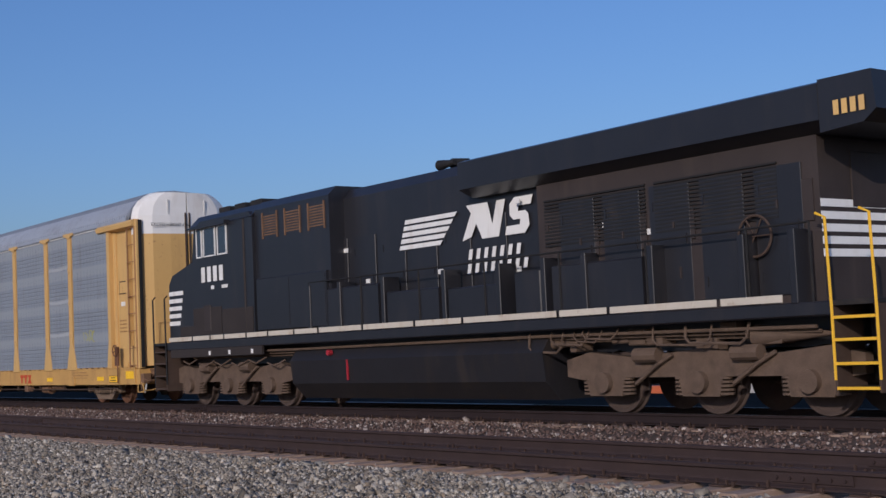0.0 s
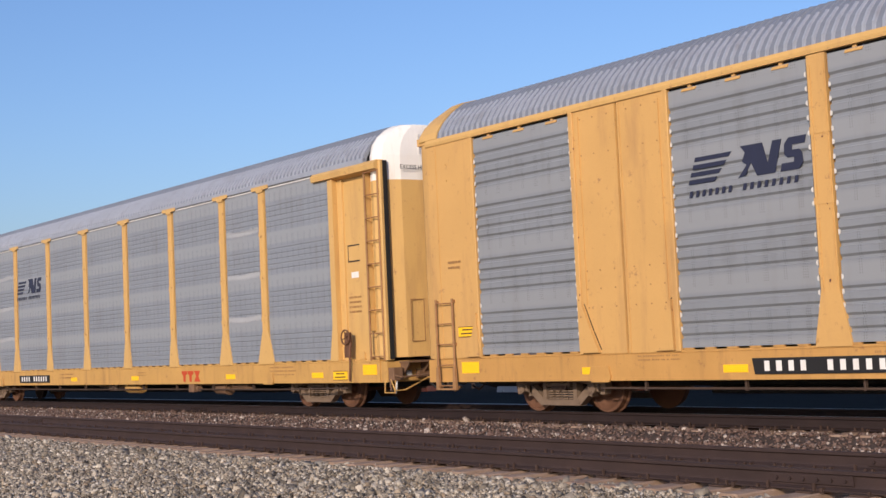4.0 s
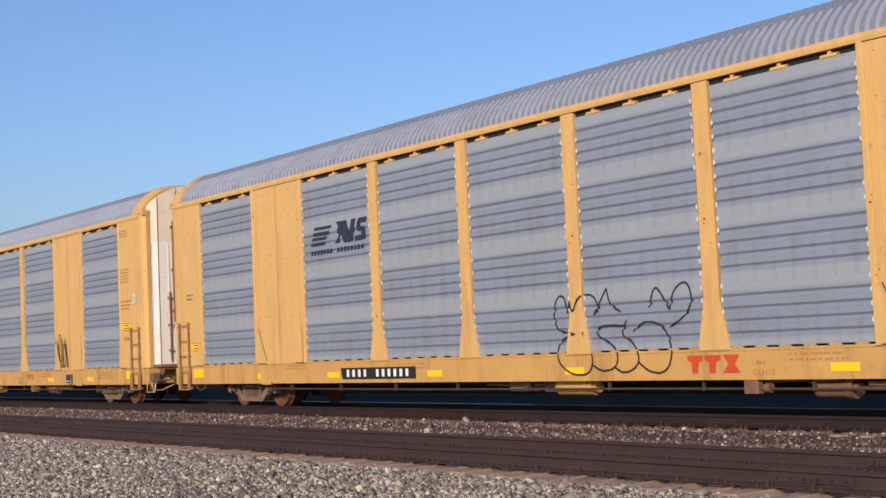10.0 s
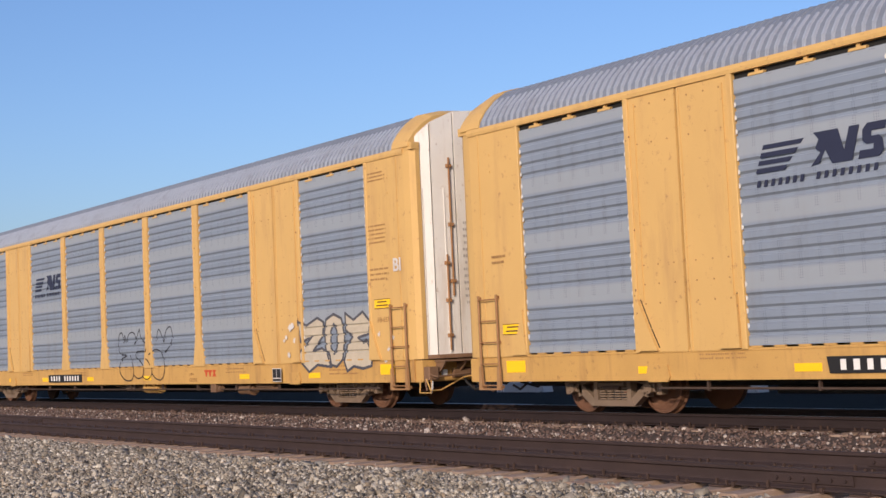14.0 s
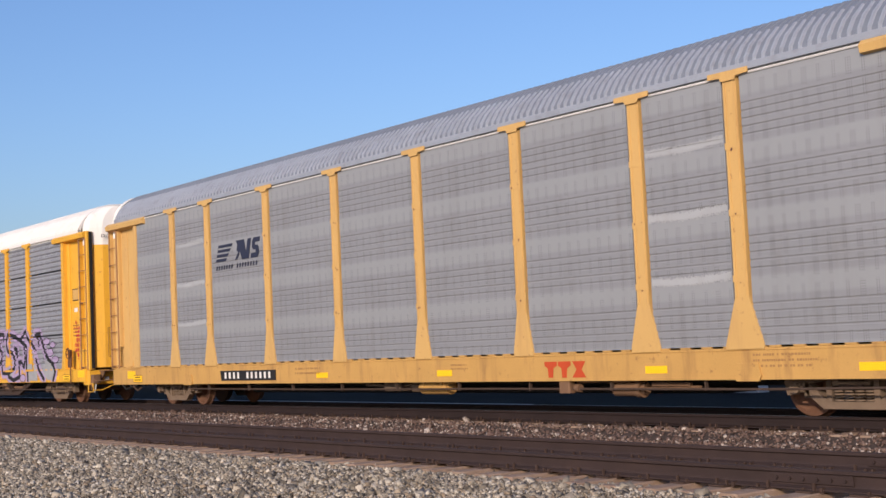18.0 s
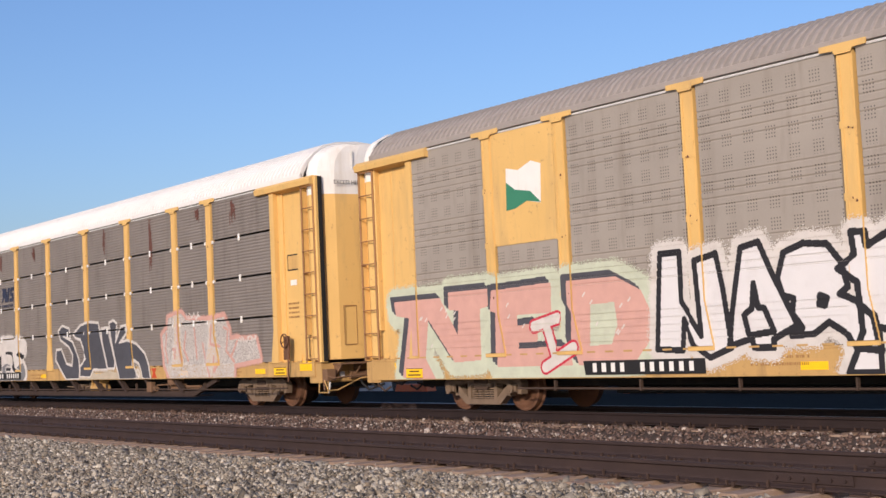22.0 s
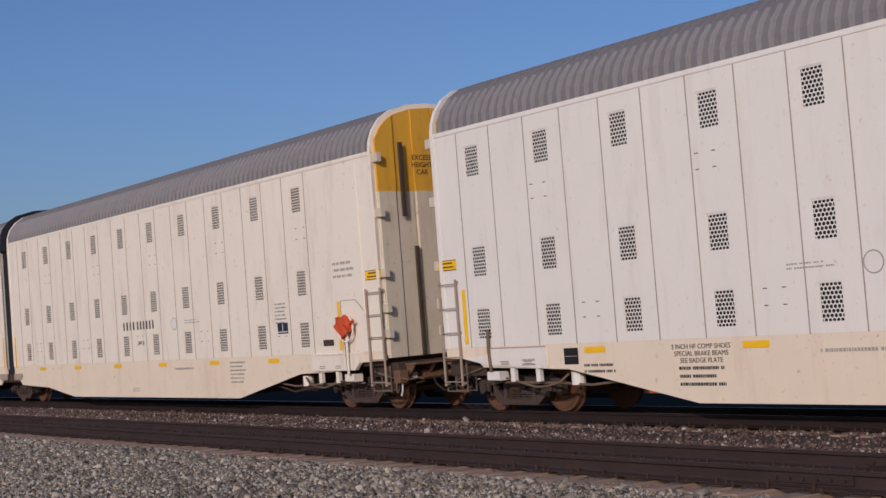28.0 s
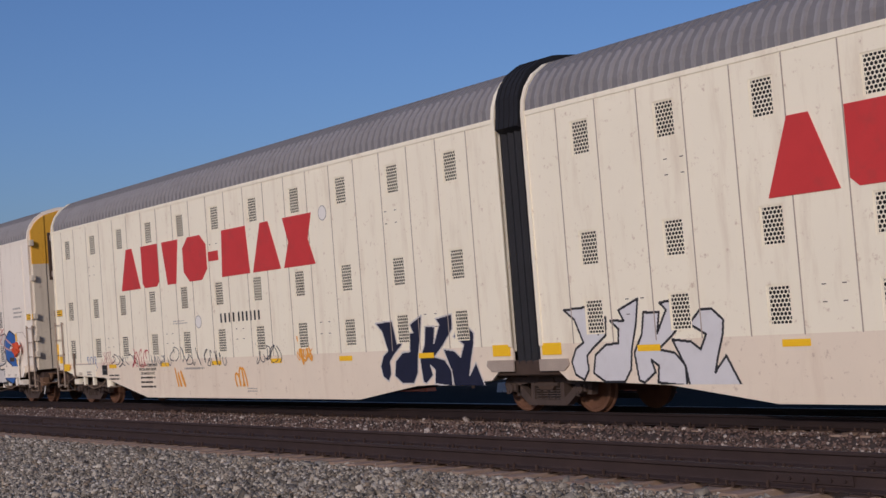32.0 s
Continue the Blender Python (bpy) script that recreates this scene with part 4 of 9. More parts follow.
def striped_emblem(car, x, z, mat, scale=1.0, y=-1.482):
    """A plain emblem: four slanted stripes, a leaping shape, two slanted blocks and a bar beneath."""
    def make():
        b = Build()
        for k in range(4):
            zz = 0.22 + 0.11 * k
            b.run_y([(0.0 + 0.045 * k, zz), (0.50 + 0.10 * k, zz), (0.56 + 0.10 * k, zz + 0.065), (0.025 + 0.045 * k, zz + 0.065)], -0.004, 0)
        # two joined slanted blocks with a notched flank, and a block with two notches
        b.run_y([(0.95, 0.20), (1.10, 0.24), (1.20, 0.40), (1.30, 0.20), (1.62, 0.20), (1.76, 0.66), (1.60, 0.66), (1.50, 0.36), (1.42, 0.66), (1.02, 0.66), (1.10, 0.56), (1.04, 0.44), (1.12, 0.38)], -0.0045, 0)
        b.run_y([(1.71, 0.20), (2.03, 0.20), (2.11, 0.29), (2.10, 0.43), (2.05, 0.48), (1.93, 0.48), (1.94, 0.55), (2.15, 0.55), (2.18, 0.66), (1.88, 0.66), (1.80, 0.58), (1.79, 0.44), (1.85, 0.38), (1.96, 0.38), (1.95, 0.31), (1.74, 0.31)], -0.004, 0)
        bars(b, 0.0, 0.02, (0.06,) * 7, 0.10, 0.065, -0.004, 0.25)
        bars(b, 1.02, 0.02, (0.06,) * 8, 0.10, 0.07, -0.004, 0.25)
        for i, v in enumerate(b.v):
            b.v[i] = (v[0] * scale, v[1], v[2] * scale)
        return b.mesh("emblem", mat)
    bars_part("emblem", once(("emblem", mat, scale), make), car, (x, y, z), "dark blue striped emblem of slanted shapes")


def end_doors(car, sign, colours, label, key, top_z=4.55, drop=0.0):
    """Two tall folding end doors, rounded at the sides, painted in two colours."""
    def half(side):
        b = Build()
        plan = [(0.02, side * 1.40), (0.16, side * 1.44), (0.36, side * 1.34), (0.52, side * 1.0), (0.58, side * 0.5), (0.60, side * 0.02), (0.54, side * 0.02), (0.52, side * 0.5), (0.46, side * 0.95), (0.30, side * 1.26), (0.14, side * 1.36), (0.02, side * 1.36)]
        b.use(0)
        b.run_z(plan, 1.05, top_z)
        b.use(1)
        rings = []
        for z, sh in ((top_z, 1.0), (5.12, 1.0), (5.38 - drop * 0.4, 0.955), (5.58 - drop * 0.7, 0.86), (5.74 - drop, 0.73), (5.82 - drop, 0.62)):
            rings.append([(x * (0.97 if sh < 1 else 1), y * sh, z) for x, y in plan])
        b.solid(rings)
        return b.mesh("end_door", colours[0] if colours[0] != "white" else "grimy_white", colours[1])
    for side in (-1, 1):
        # the two leaves mirror each other
        part("end_door", once(("door", key, side, top_z), lambda: half(side)), car, (sign * 13.18, 0, 0), 0 if sign > 0 else math.pi, label)
        turn = 0 if sign > 0 else math.pi
        rod = once("lock_rod", lambda: Build().box(-0.015, 0.015, -0.022, 0.022, 1.1, 5.2).mesh("lock_rod", "frame"))
        part("lock_rod", rod, car, (sign * (13.18 + 0.605), sign * side * 0.06, 0), turn)
        # outlined hatch low on the leaf, and a hanging rod on the painted head
        hatch = once("door_hatch", lambda: Build().box(0, 0.006, -0.17, -0.155, 1.35, 2.2).box(0, 0.006, 0.155, 0.17, 1.35, 2.2).box(0, 0.006, -0.17, 0.17, 2.185, 2.2).box(0, 0.006, -0.17, 0.17, 1.35, 1.365).mesh("door_hatch", "rung"))
        part("door_hatch", hatch, car, (sign * 13.748, sign * side * 0.76, 0), turn)
        part("lock_rod", once("head_rod", lambda: Build().box(-0.014, 0.014, -0.02, 0.02, 5.15, 5.55).mesh("lock_rod", "eave_pale")), car, (sign * 13.75, sign * side * 0.55, 0), turn)


def leaf_doors(car, sign, colours, label, key, top_z=4.35):
    """Folding end doors of flat leaves: a side leaf, a corner leaf and two front leaves a half, with seams between them."""
    def head(y):
        return float(np.interp(abs(y), (0.0, 0.56, 1.0, 1.2, 1.42), (5.88, 5.83, 5.66, 5.50, 5.24)))

    def make(side):
        b = Build()
        for (xa, ya), (xb, yb), deep in (((0.02, 1.425), (0.27, 1.425), 0.05), ((0.285, 1.40), (0.50, 1.13), 0.05), ((0.50, 1.09), (0.565, 0.60), 0.05), ((0.575, 0.565), (0.61, 0.03), 0.05)):
            dx, dy = xb - xa, yb - ya
            k = deep / math.hypot(dx, dy)
            plan = [(xa, ya), (xb, yb), (xb + dy * k, yb - dx * k), (xa + dy * k, ya - dx * k)]
            b.use(0).run_z([(x, side * y) for x, y in plan], 1.06, top_z)
            b.use(1).solid([[(x, side * y, top_z) for x, y in plan], [(x * 0.99, side * y * 0.995, head(y)) for x, y in plan]])
            # a shallow fold down the middle of each leaf
            mx, my = (xa + xb) / 2, (ya + yb) / 2
            b.use(0).box(mx - 0.012, mx + 0.016, min(side * (my - 0.012), side * (my + 0.014)), max(side * (my - 0.012), side * (my + 0.014)), 1.1, 4.3)
        # added black backing gives the leaf seams their painted shade
        b.use(2)
        b.run_z([(0.02, side * 1.36), (0.26, side * 1.36), (0.45, side * 1.08), (0.53, side * 0.55), (0.55, side * 0.0), (0.02, side * 0.0)], 1.1, 5.2)
        b.use(3)
        for x, y, z0, z1 in ((0.545, 0.86, 1.15, 3.0), (0.555, 0.74, 2.2, 4.9), (0.60, 0.30, 1.15, 5.3), (0.615, 0.10, 1.1, 5.5)):
            b.bar([(x + 0.03, side * y, z0), (x + 0.03, side * y, z1)], 0.02)
            for z in (z0 + 0.25, (z0 + z1) / 2, z1 - 0.2):
                b.box(x - 0.01, x + 0.06, side * y - 0.05, side * y + 0.05, z, z + 0.07, 0.008)
        for z in (1.35, 2.3, 3.2, 4.1, 4.9):
            b.box(0.0, 0.07, min(side * 1.40, side * 1.455), max(side * 1.40, side * 1.455), z, z + 0.11, 0.01)
            b.box(0.24, 0.32, min(side * 1.37, side * 1.44), max(side * 1.37, side * 1.44), z + 0.2, z + 0.27, 0.01)
        b.use(4).run_z([(0.0, side * 1.44), (0.30, side * 1.43), (0.54, side * 1.12), (0.62, side * 0.55), (0.65, side * 0.0), (0.0, side * 0.0)], 1.0, 1.075)
        return b.mesh("end_door", "grimy_white" if colours[0] == "white" else colours[0], "grimy_white" if colours[1] == "white" else colours[1], "gap_shade", "rung", "grimy_end")
    turn = 0 if sign > 0 else math.pi
    for side in (-1, 1):
        part("end_door", once(("leaf_door", key, side, top_z), lambda: make(side)), car, (sign * 13.18, 0, 0), turn, label)
    bars_part("stencil", once("door_stencil", lambda: Build_stencil()), car, (sign * 13.775, -0.36 * sign, 2.7)).rotation_euler = (0, 0, math.pi / 2 * sign)


def Build_stencil():
    """Close lines of small stencilled notes on an end door."""
    rnd = random.Random(77)
    b = Build()
    for i in range(13):
        z = 0.9 - 0.13 * i
        x = -0.13 + rnd.uniform(0, 0.05)
        while x < 0.12:
            w = rnd.uniform(0.02, 0.06)
            b.box(x, x + w, -0.002, 0, z, z + 0.05)
            x += w + 0.02
    return b.mesh("stencil", "greyink")


def end_gear(car, sign, at=13.5):
    """The rusty clutter over the coupler: crossover plate, brackets, lever and hoses."""
    def make():
        b = Build()
        b.box(0.0, 0.42, -1.15, 1.15, 0.93, 0.97, 0.01)
        for y in (-1.1, -0.6, 0.6, 1.1):
            b.run_y([(0.0, 0.58), (0.0, 0.93), (0.38, 0.93), (0.30, 0.84)], y - 0.02, y + 0.02)
        b.box(-0.05, 0.18, -0.75, 0.75, 0.62, 0.80, 0.03)
        b.box(0.05, 0.25, -1.42, -1.18, 0.60, 0.85, 0.02)
        b.bar([(0.1, -1.40, 0.74), (0.42, -1.36, 0.66), (0.44, -0.5, 0.70), (0.6, -0.1, 0.82)], 0.018)
        b.bar([(0.12, -1.40, 0.74), (0.16, -1.44, 0.50), (0.22, -1.46, 0.40)], 0.018)
        b.use(1)
        for y, d in ((-0.32, 0.0), (0.30, 0.05), (-0.5, -0.05)):
            b.bar([(0.1, y, 0.72), (0.28, y - 0.04, 0.56 + d), (0.48, y, 0.42 + d), (0.72, y + 0.05, 0.48 + d)], 0.026)
        b.use(2)
        b.bar([(0.18, -1.30, 0.60), (0.22, -1.34, 0.45), (0.20, -1.36, 0.34)], 0.02)
        b.box(0.02, 0.12, -1.0, -0.88, 0.66, 0.78, 0.01)
        return b.mesh("end_gear", "grimy_end", "soot", "eave_pale")
    part("end_gear", once("end_gear", make), car, (sign * at, 0, 0), 0 if sign > 0 else math.pi, "rusty coupler gear with hanging air hoses")


# ---- smooth-post car carrier: seven screens between piers ----
A_SCREENS = (-10.62, -5.82, -2.90, 0.0, 2.90, 5.82, 10.62)
A_POSTS = (-4.36, -1.45, 1.45, 4.36)
A_PIERS = (-8.22, 8.22)


def pier_mesh(paint="yellow"):
    def make():
        b = Build()
        b.box(-1.06, -0.02, -1.485, -1.41, 1.0, 5.0)
        b.box(0.02, 1.06, -1.485, -1.41, 1.0, 5.0)
        b.box(-0.06, -0.025, -1.50, -1.48, 1.0, 4.98)
        b.box(0.025, 0.06, -1.50, -1.48, 1.0, 4.98)
        for s in (-1, 1):
            b.box(s * 1.06 - 0.05, s * 1.06 + 0.05, -1.515, -1.41, 1.0, 5.02, 0.01)
            b.run_y([(s * 1.0, 1.02), (s * 0.62, 1.02), (s * 0.78, 1.35), (s * 0.98, 1.80)], -1.545, -1.47)
            b.use(2).run_y([(s * 0.60, 1.06), (s * 0.625, 1.06), (s * 0.775, 1.36), (s * 0.75, 1.36)] if s > 0 else [(s * 0.75, 1.36), (s * 0.775, 1.36), (s * 0.625, 1.06), (s * 0.60, 1.06)], -1.4875, -1.48)
            q = [(s * 0.755, 1.37), (s * 0.78, 1.37), (s * 0.975, 1.82), (s * 0.955, 1.82)]
            b.run_y(q if s > 0 else q[::-1], -1.4875, -1.48).use(0)
            b.box(s * 0.90 - 0.018, s * 0.90 + 0.018, -1.505, -1.48, 1.8, 4.9)
        for z in (1.75, 2.05, 2.35, 4.25, 4.85):
            for x in (-0.85, -0.55, -0.22, 0.22, 0.55, 0.85):
                b.use(1).disc((x, -1.488, z), 0.014, 0.012, 1, 6)
                b.use(0)
        return b.mesh("pier", paint, "brownink", "gap_shade")
    return once(("pier", paint), make)


def end_panel_mesh(paint="yellow"):
    def make():
        b = Build()
        b.box(-0.68, 0.66, -1.495, -1.41, 1.0, 5.08)
        b.box(-0.70, -0.62, -1.512, -1.41, 1.0, 5.05, 0.01)
        b.box(0.40, 0.43, -1.508, -1.49, 1.0, 5.0)
        b.run_y([(-0.70, 1.02), (-0.32, 1.02), (-0.48, 1.35), (-0.64, 1.8)], -1.545, -1.48)
        # the rounded corner post that carries the end doors
        b.run_z([(0.66, -1.495), (0.84, -1.47), (0.96, -1.40), (0.96, -1.30), (0.66, -1.30)], 1.0, 5.06)
        b.run_y([(0.62, 5.06), (0.97, 5.06), (0.97, 5.2), (0.62, 5.2)], -1.49, -1.3)
        for z in (1.3, 4.3, 4.6):
            b.disc((0.1, -1.50, z), 0.02, 0.02, 1, 6)
        return b.mesh("end_panel", paint)
    return once(("end_panel", paint), make)


MAKE = {}


def hand_brake(car):
    """Brown hand-brake wheel, gear case and chain at one corner."""
    def make():
        b = Build()
        b.bar([(0.15 * math.cos(0.3927 * k), -1.58, 1.50 + 0.15 * math.sin(0.3927 * k)) for k in range(17)], 0.016)
        for k in range(4):
            b.bar([(0, -1.57, 1.50), (0.14 * math.cos(1.57 * k + 0.4), -1.57, 1.50 + 0.14 * math.sin(1.57 * k + 0.4))], 0.012)
        b.box(-0.10, 0.12, -1.55, -1.49, 1.30, 1.60, 0.02)
        b.box(-0.10, 0.10, -1.56, -1.49, 1.08, 1.30, 0.02)
        b.bar([(0.05, -1.54, 1.3), (0.10, -1.55, 1.0), (0.02, -1.52, 0.6)], 0.02)
        return b.mesh("hand_brake", "wheel")
    part("hand_brake", once("handbrake", make), car, (12.3, 0, 0), 0, "rusty brown hand brake")


def rust_spots(car, xs, zs, reach, seed):
    """Small rust blooms where the screens are pinned to the posts."""
    def make():
        rnd = random.Random(seed)
        b = Build()
        for x in xs:
            for z in zs:
                for k in range(rnd.choice((0, 1, 2, 2))):
                    cx, cz, r = x + rnd.uniform(-reach, reach), z + rnd.uniform(-0.08, 0.05), rnd.uniform(0.008, 0.022)
                    y = -1.5165 - 0.0004 * k
                    b.face([(cx + r * rnd.uniform(0.6, 1.3) * math.cos(a), y, cz + r * rnd.uniform(0.6, 1.6) * math.sin(a)) for a in (0, 0.9, 1.8, 2.7, 3.6, 4.5, 5.4)])
        return b.mesh("rust_spot", "rust_stain")
    tagged(part("rust_spot", once(("rust", tuple(xs), seed), make), car), "small rust blooms", kind="stuff")


def car_a(label, doors=("white", "yellow"), screen="screen_grey", mark=(4.58, 0.74, 0.6), tall=False):
    car = thing("car_carrier_wagon", label, "train wagon", "wagons of the train")
    style = "grouped_tall" if tall or screen == "screen_worn" else "grouped"
    MAKE[car] = ("A", style)
    paint = "amber" if screen == "screen_worn" else "yellow"
    underframe(car, "stained_" + paint)
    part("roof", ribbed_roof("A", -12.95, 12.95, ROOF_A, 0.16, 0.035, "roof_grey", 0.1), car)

    def cap():
        b = Build()
        prof = [(y * 1.012, z + 0.03) for y, z in ROOF_A]
        inner = [(y * 0.95, z - 0.06) for y, z in reversed(ROOF_A)]
        rings = []
        for x, dz in ((12.95, 0.0), (13.25, -0.02), (13.5, -0.12)):
            rings.append([(x, y, z + dz * max(0, (z - 5.1))) for y, z in prof + inner])
        b.solid(rings)
        return b.mesh("roof_cap", "yellow")
    for s in (0, math.pi):
        part("roof_cap", once("cap", cap), car, turn=s)
        part("top_chord", once("chord", lambda: Build().run_x([(-1.515, 5.0), (-1.40, 5.0), (-1.40, 5.12), (-1.515, 5.12), (-1.525, 5.06)], -13.3, 13.3).mesh("top_chord", "yellow")), car, turn=s)
        for x in A_SCREENS:
            screens(car, style, 2.56, screen, x if s == 0 else -x, s)
            for e in (-1, 1):
                tagged(part("edge_tab", scallops(-e, "tab"), car, ((x + e * 1.28) * (1 if s == 0 else -1), 0, 0), s), kind="stuff")
        for x in A_POSTS:
            part("post", post_mesh(0.30, False, 0.14, paint), car, (x if s == 0 else -x, 0, 0), s)
        for x in A_PIERS:
            part("pier", pier_mesh(paint), car, (x if s == 0 else -x, 0, 0), s)

        hook = once(("hook", paint), lambda: Build().run_y([(-0.15, 4.905), (0.13, 4.905), (0.15, 4.945), (-0.13, 4.945)], -1.49, -1.43).box(-0.03, 0.03, -1.47, -1.43, 4.94, 5.02).mesh("chord_bracket", paint))
        for x in A_SCREENS:
            for o in (-0.85, 0.0, 0.85):
                part("chord_bracket", hook, car, ((x + o) * (1 if s == 0 else -1), 0, 0), s)
        # black strip paints the shade in the open eave above the screens
        part("eave_gap", once("gap", lambda: Build().box(-12.0, 12.0, -1.43, -1.40, 4.8, 5.02).mesh("eave_gap", "gap_shade")), car, turn=s)
        part("end_panel", end_panel_mesh(paint), car, (12.62 if s == 0 else -12.62, 0, 0), s)

        def mirror_panel():
            me = end_panel_mesh(paint).copy()
            for v in me.vertices:
                v.co.x = -v.co.x
            me.flip_normals()
            return me
        part("end_panel", once(("end_panel_m", paint), mirror_panel), car, (-12.62 if s == 0 else 12.62, 0, 0), s)
        lad = ladder_mesh(0.50, 0.42, 2.10, 5, "ladder_brown", "low")
        part("ladder", lad, car, ((12.97) * (1 if s == 0 else -1), -1.53 * (1 if s == 0 else -1), 0), s)
        part("ladder", lad, car, ((-12.90) * (1 if s == 0 else -1), -1.53 * (1 if s == 0 else -1), 0), s)
    for sign in (-1, 1):
        leaf_doors(car, sign, doors, "white-painted folding end doors, rusty at the foot", ("A", doors), 4.35)
    reflectors(car, (-12.28, -9.1, -6.1, -2.55, 1.3, 6.6, 9.7, 12.45))
    number_board(car, -5.72)
    red_mark(car, *mark)
    lx = mark[0] - 0.62 if mark[2] < 0.9 else mark[0] + 1.45
    part("lettering", once("glh", lambda: words("GLH18", 0.135, "brownink")), car, (lx, -1.476, 0.66), 0, "small brown code")
    part("lettering", once("l89", lambda: words("L 89-4", 0.09, "brownink")), car, (lx - 0.08, -1.476, 0.80), 0, "small brown code")
    if screen == "screen_worn":
        hand_brake(car)
    plate = once("plate", lambda: Build().box(-0.27, 0.27, -0.006, 0, 0, 0.19).use(1).box(-0.16, 0.16, -0.008, 0, 0.12, 0.145).box(-0.2, 0.2, -0.008, 0, 0.05, 0.075).box(-0.27, 0.27, -0.008, 0, 0.0, 0.012).box(-0.27, 0.27, -0.008, 0, 0.178, 0.19).mesh("notice_plate", "reflector", "frame"))
    part("notice_plate", plate, car, (12.40, -1.502, 2.03), 0, "small yellow notice plate")
    part("notice_plate", plate, car, (-12.27, -1.502, 1.38), 0, "small yellow notice plate")
    sq = once("dark_panel", lambda: Build().box(-0.19, 0.19, -0.006, 0, 0, 0.3).use(1).box(-0.175, -0.02, -0.009, 0, 0.09, 0.285).box(0.0, 0.175, -0.009, 0, 0.09, 0.285).box(-0.175, 0.175, -0.009, 0, 0.015, 0.07).mesh("inspection_panel", "g_white", "ink"))
    part("inspection_panel", sq, car, (8.2, -1.53, 0.60), 0, "small black and white inspection panel")
    striped_emblem(car, -6.78, 3.26, "navy")
    bars_part("stencil", stencil(3, 0.62, 0.22, "brownink", 3), car, (12.36, -1.498, 4.7))
    bars_part("stencil", stencil(5, 0.75, 0.42, "brownink", 4), car, (12.36, -1.498, 3.55))
    bars_part("stencil", stencil(3, 0.7, 0.3, "brownink", 5), car, (12.36, -1.498, 2.75))
    bars_part("stencil", stencil(2, 0.9, 0.12, "brownink", 6), car, (-7.6, -1.474, 0.93))
    bars_part("stencil", stencil(2, 1.1, 0.15, "brownink", 7), car, (-3.2, -1.474, 0.90))
    bars_part("stencil", stencil(3, 1.2, 0.24, "brownink", 8), car, (10.9, -1.474, 0.86))
    bars_part("stencil", stencil(2, 1.0, 0.16, "brownink", 9), car, (6.2, -1.474, 0.90))
    bars_part("stencil", stencil(2, 0.42, 0.2, "brownink", 10), car, (-12.55, -1.514, 2.75))
    part("lettering", once("FB", lambda: words("FB-657", 0.145, "brownink")), car, (12.42, -1.502, 1.80), 0, "small black code")
    part("lettering", once("BI", lambda: words("BI", 0.36, "g_white", fat=0.008)), car, (12.98, -1.518, 2.85), 0, "white letters")
    rust_spots(car, A_POSTS, (1.95, 2.92, 3.88), 0.12, 3)
    for e in A_PIERS:
        rust_spots(car, (e - 1.0, e + 1.0), (1.6, 1.95, 2.92, 3.88, 4.4), 0.07, int(e * 10) + 200)
    return car


# ---- older car carrier: T-capped posts and open door bays ----
POSTS_OF = {}
SILL_OF = {}
B_POSTS = (-9.24, -7.32, -4.45, -1.53, 1.30, 4.14, 6.94, 8.87)
B_POSTS_OLD = (-9.40, -7.48, -4.60, -1.78, 1.07, 3.93, 6.78, 8.73)
B_POSTS_UP = (-9.40, -7.48, -4.60, -1.74, 1.19, 4.08, 6.90, 8.83)
B_POSTS_HIGH = (-9.70, -7.78, -4.80, -2.00, 0.96, 3.88, 6.80, 8.72)
B_POSTS_MID = (-9.50, -7.56, -4.66, -1.95, 1.00, 3.87, 6.68, 8.55)
B_POSTS_WIDE = (-9.56, -7.62, -4.74, -1.85, 1.08, 4.02, 6.93, 8.89)


def truss_mesh():
    """The beam slung under the sill of older flat cars, with its slanted struts."""
    b = Build()
    for s in (-1, 1):
        y0, y1 = sorted((s * 1.24, s * 1.34))
        b.box(-7.4, 7.4, y0, y1, 0.26, 0.38, 0.01)
        b.box(-7.4, 7.4, min(s * 0.8, s * 1.38), max(s * 0.8, s * 1.38), 0.24, 0.262)
        for k in range(9):
            x = -7.0 + 1.72 * k
            b.run_y([(x, 0.36), (x + 0.14, 0.36), (x - 0.39, 0.70), (x - 0.53, 0.70)], min(s * 1.26, s * 1.40), max(s * 1.26, s * 1.40))
        for e in (-1, 1):
            b.run_y([(e * 7.4, 0.26), (e * 7.4, 0.38), (e * 8.6, 0.71), (e * 8.6, 0.61)] if e > 0 else [(e * 8.6, 0.61), (e * 8.6, 0.71), (e * 7.4, 0.38), (e * 7.4, 0.26)], y0, y1)
    return b.mesh("truss_beam", "truss_brown")


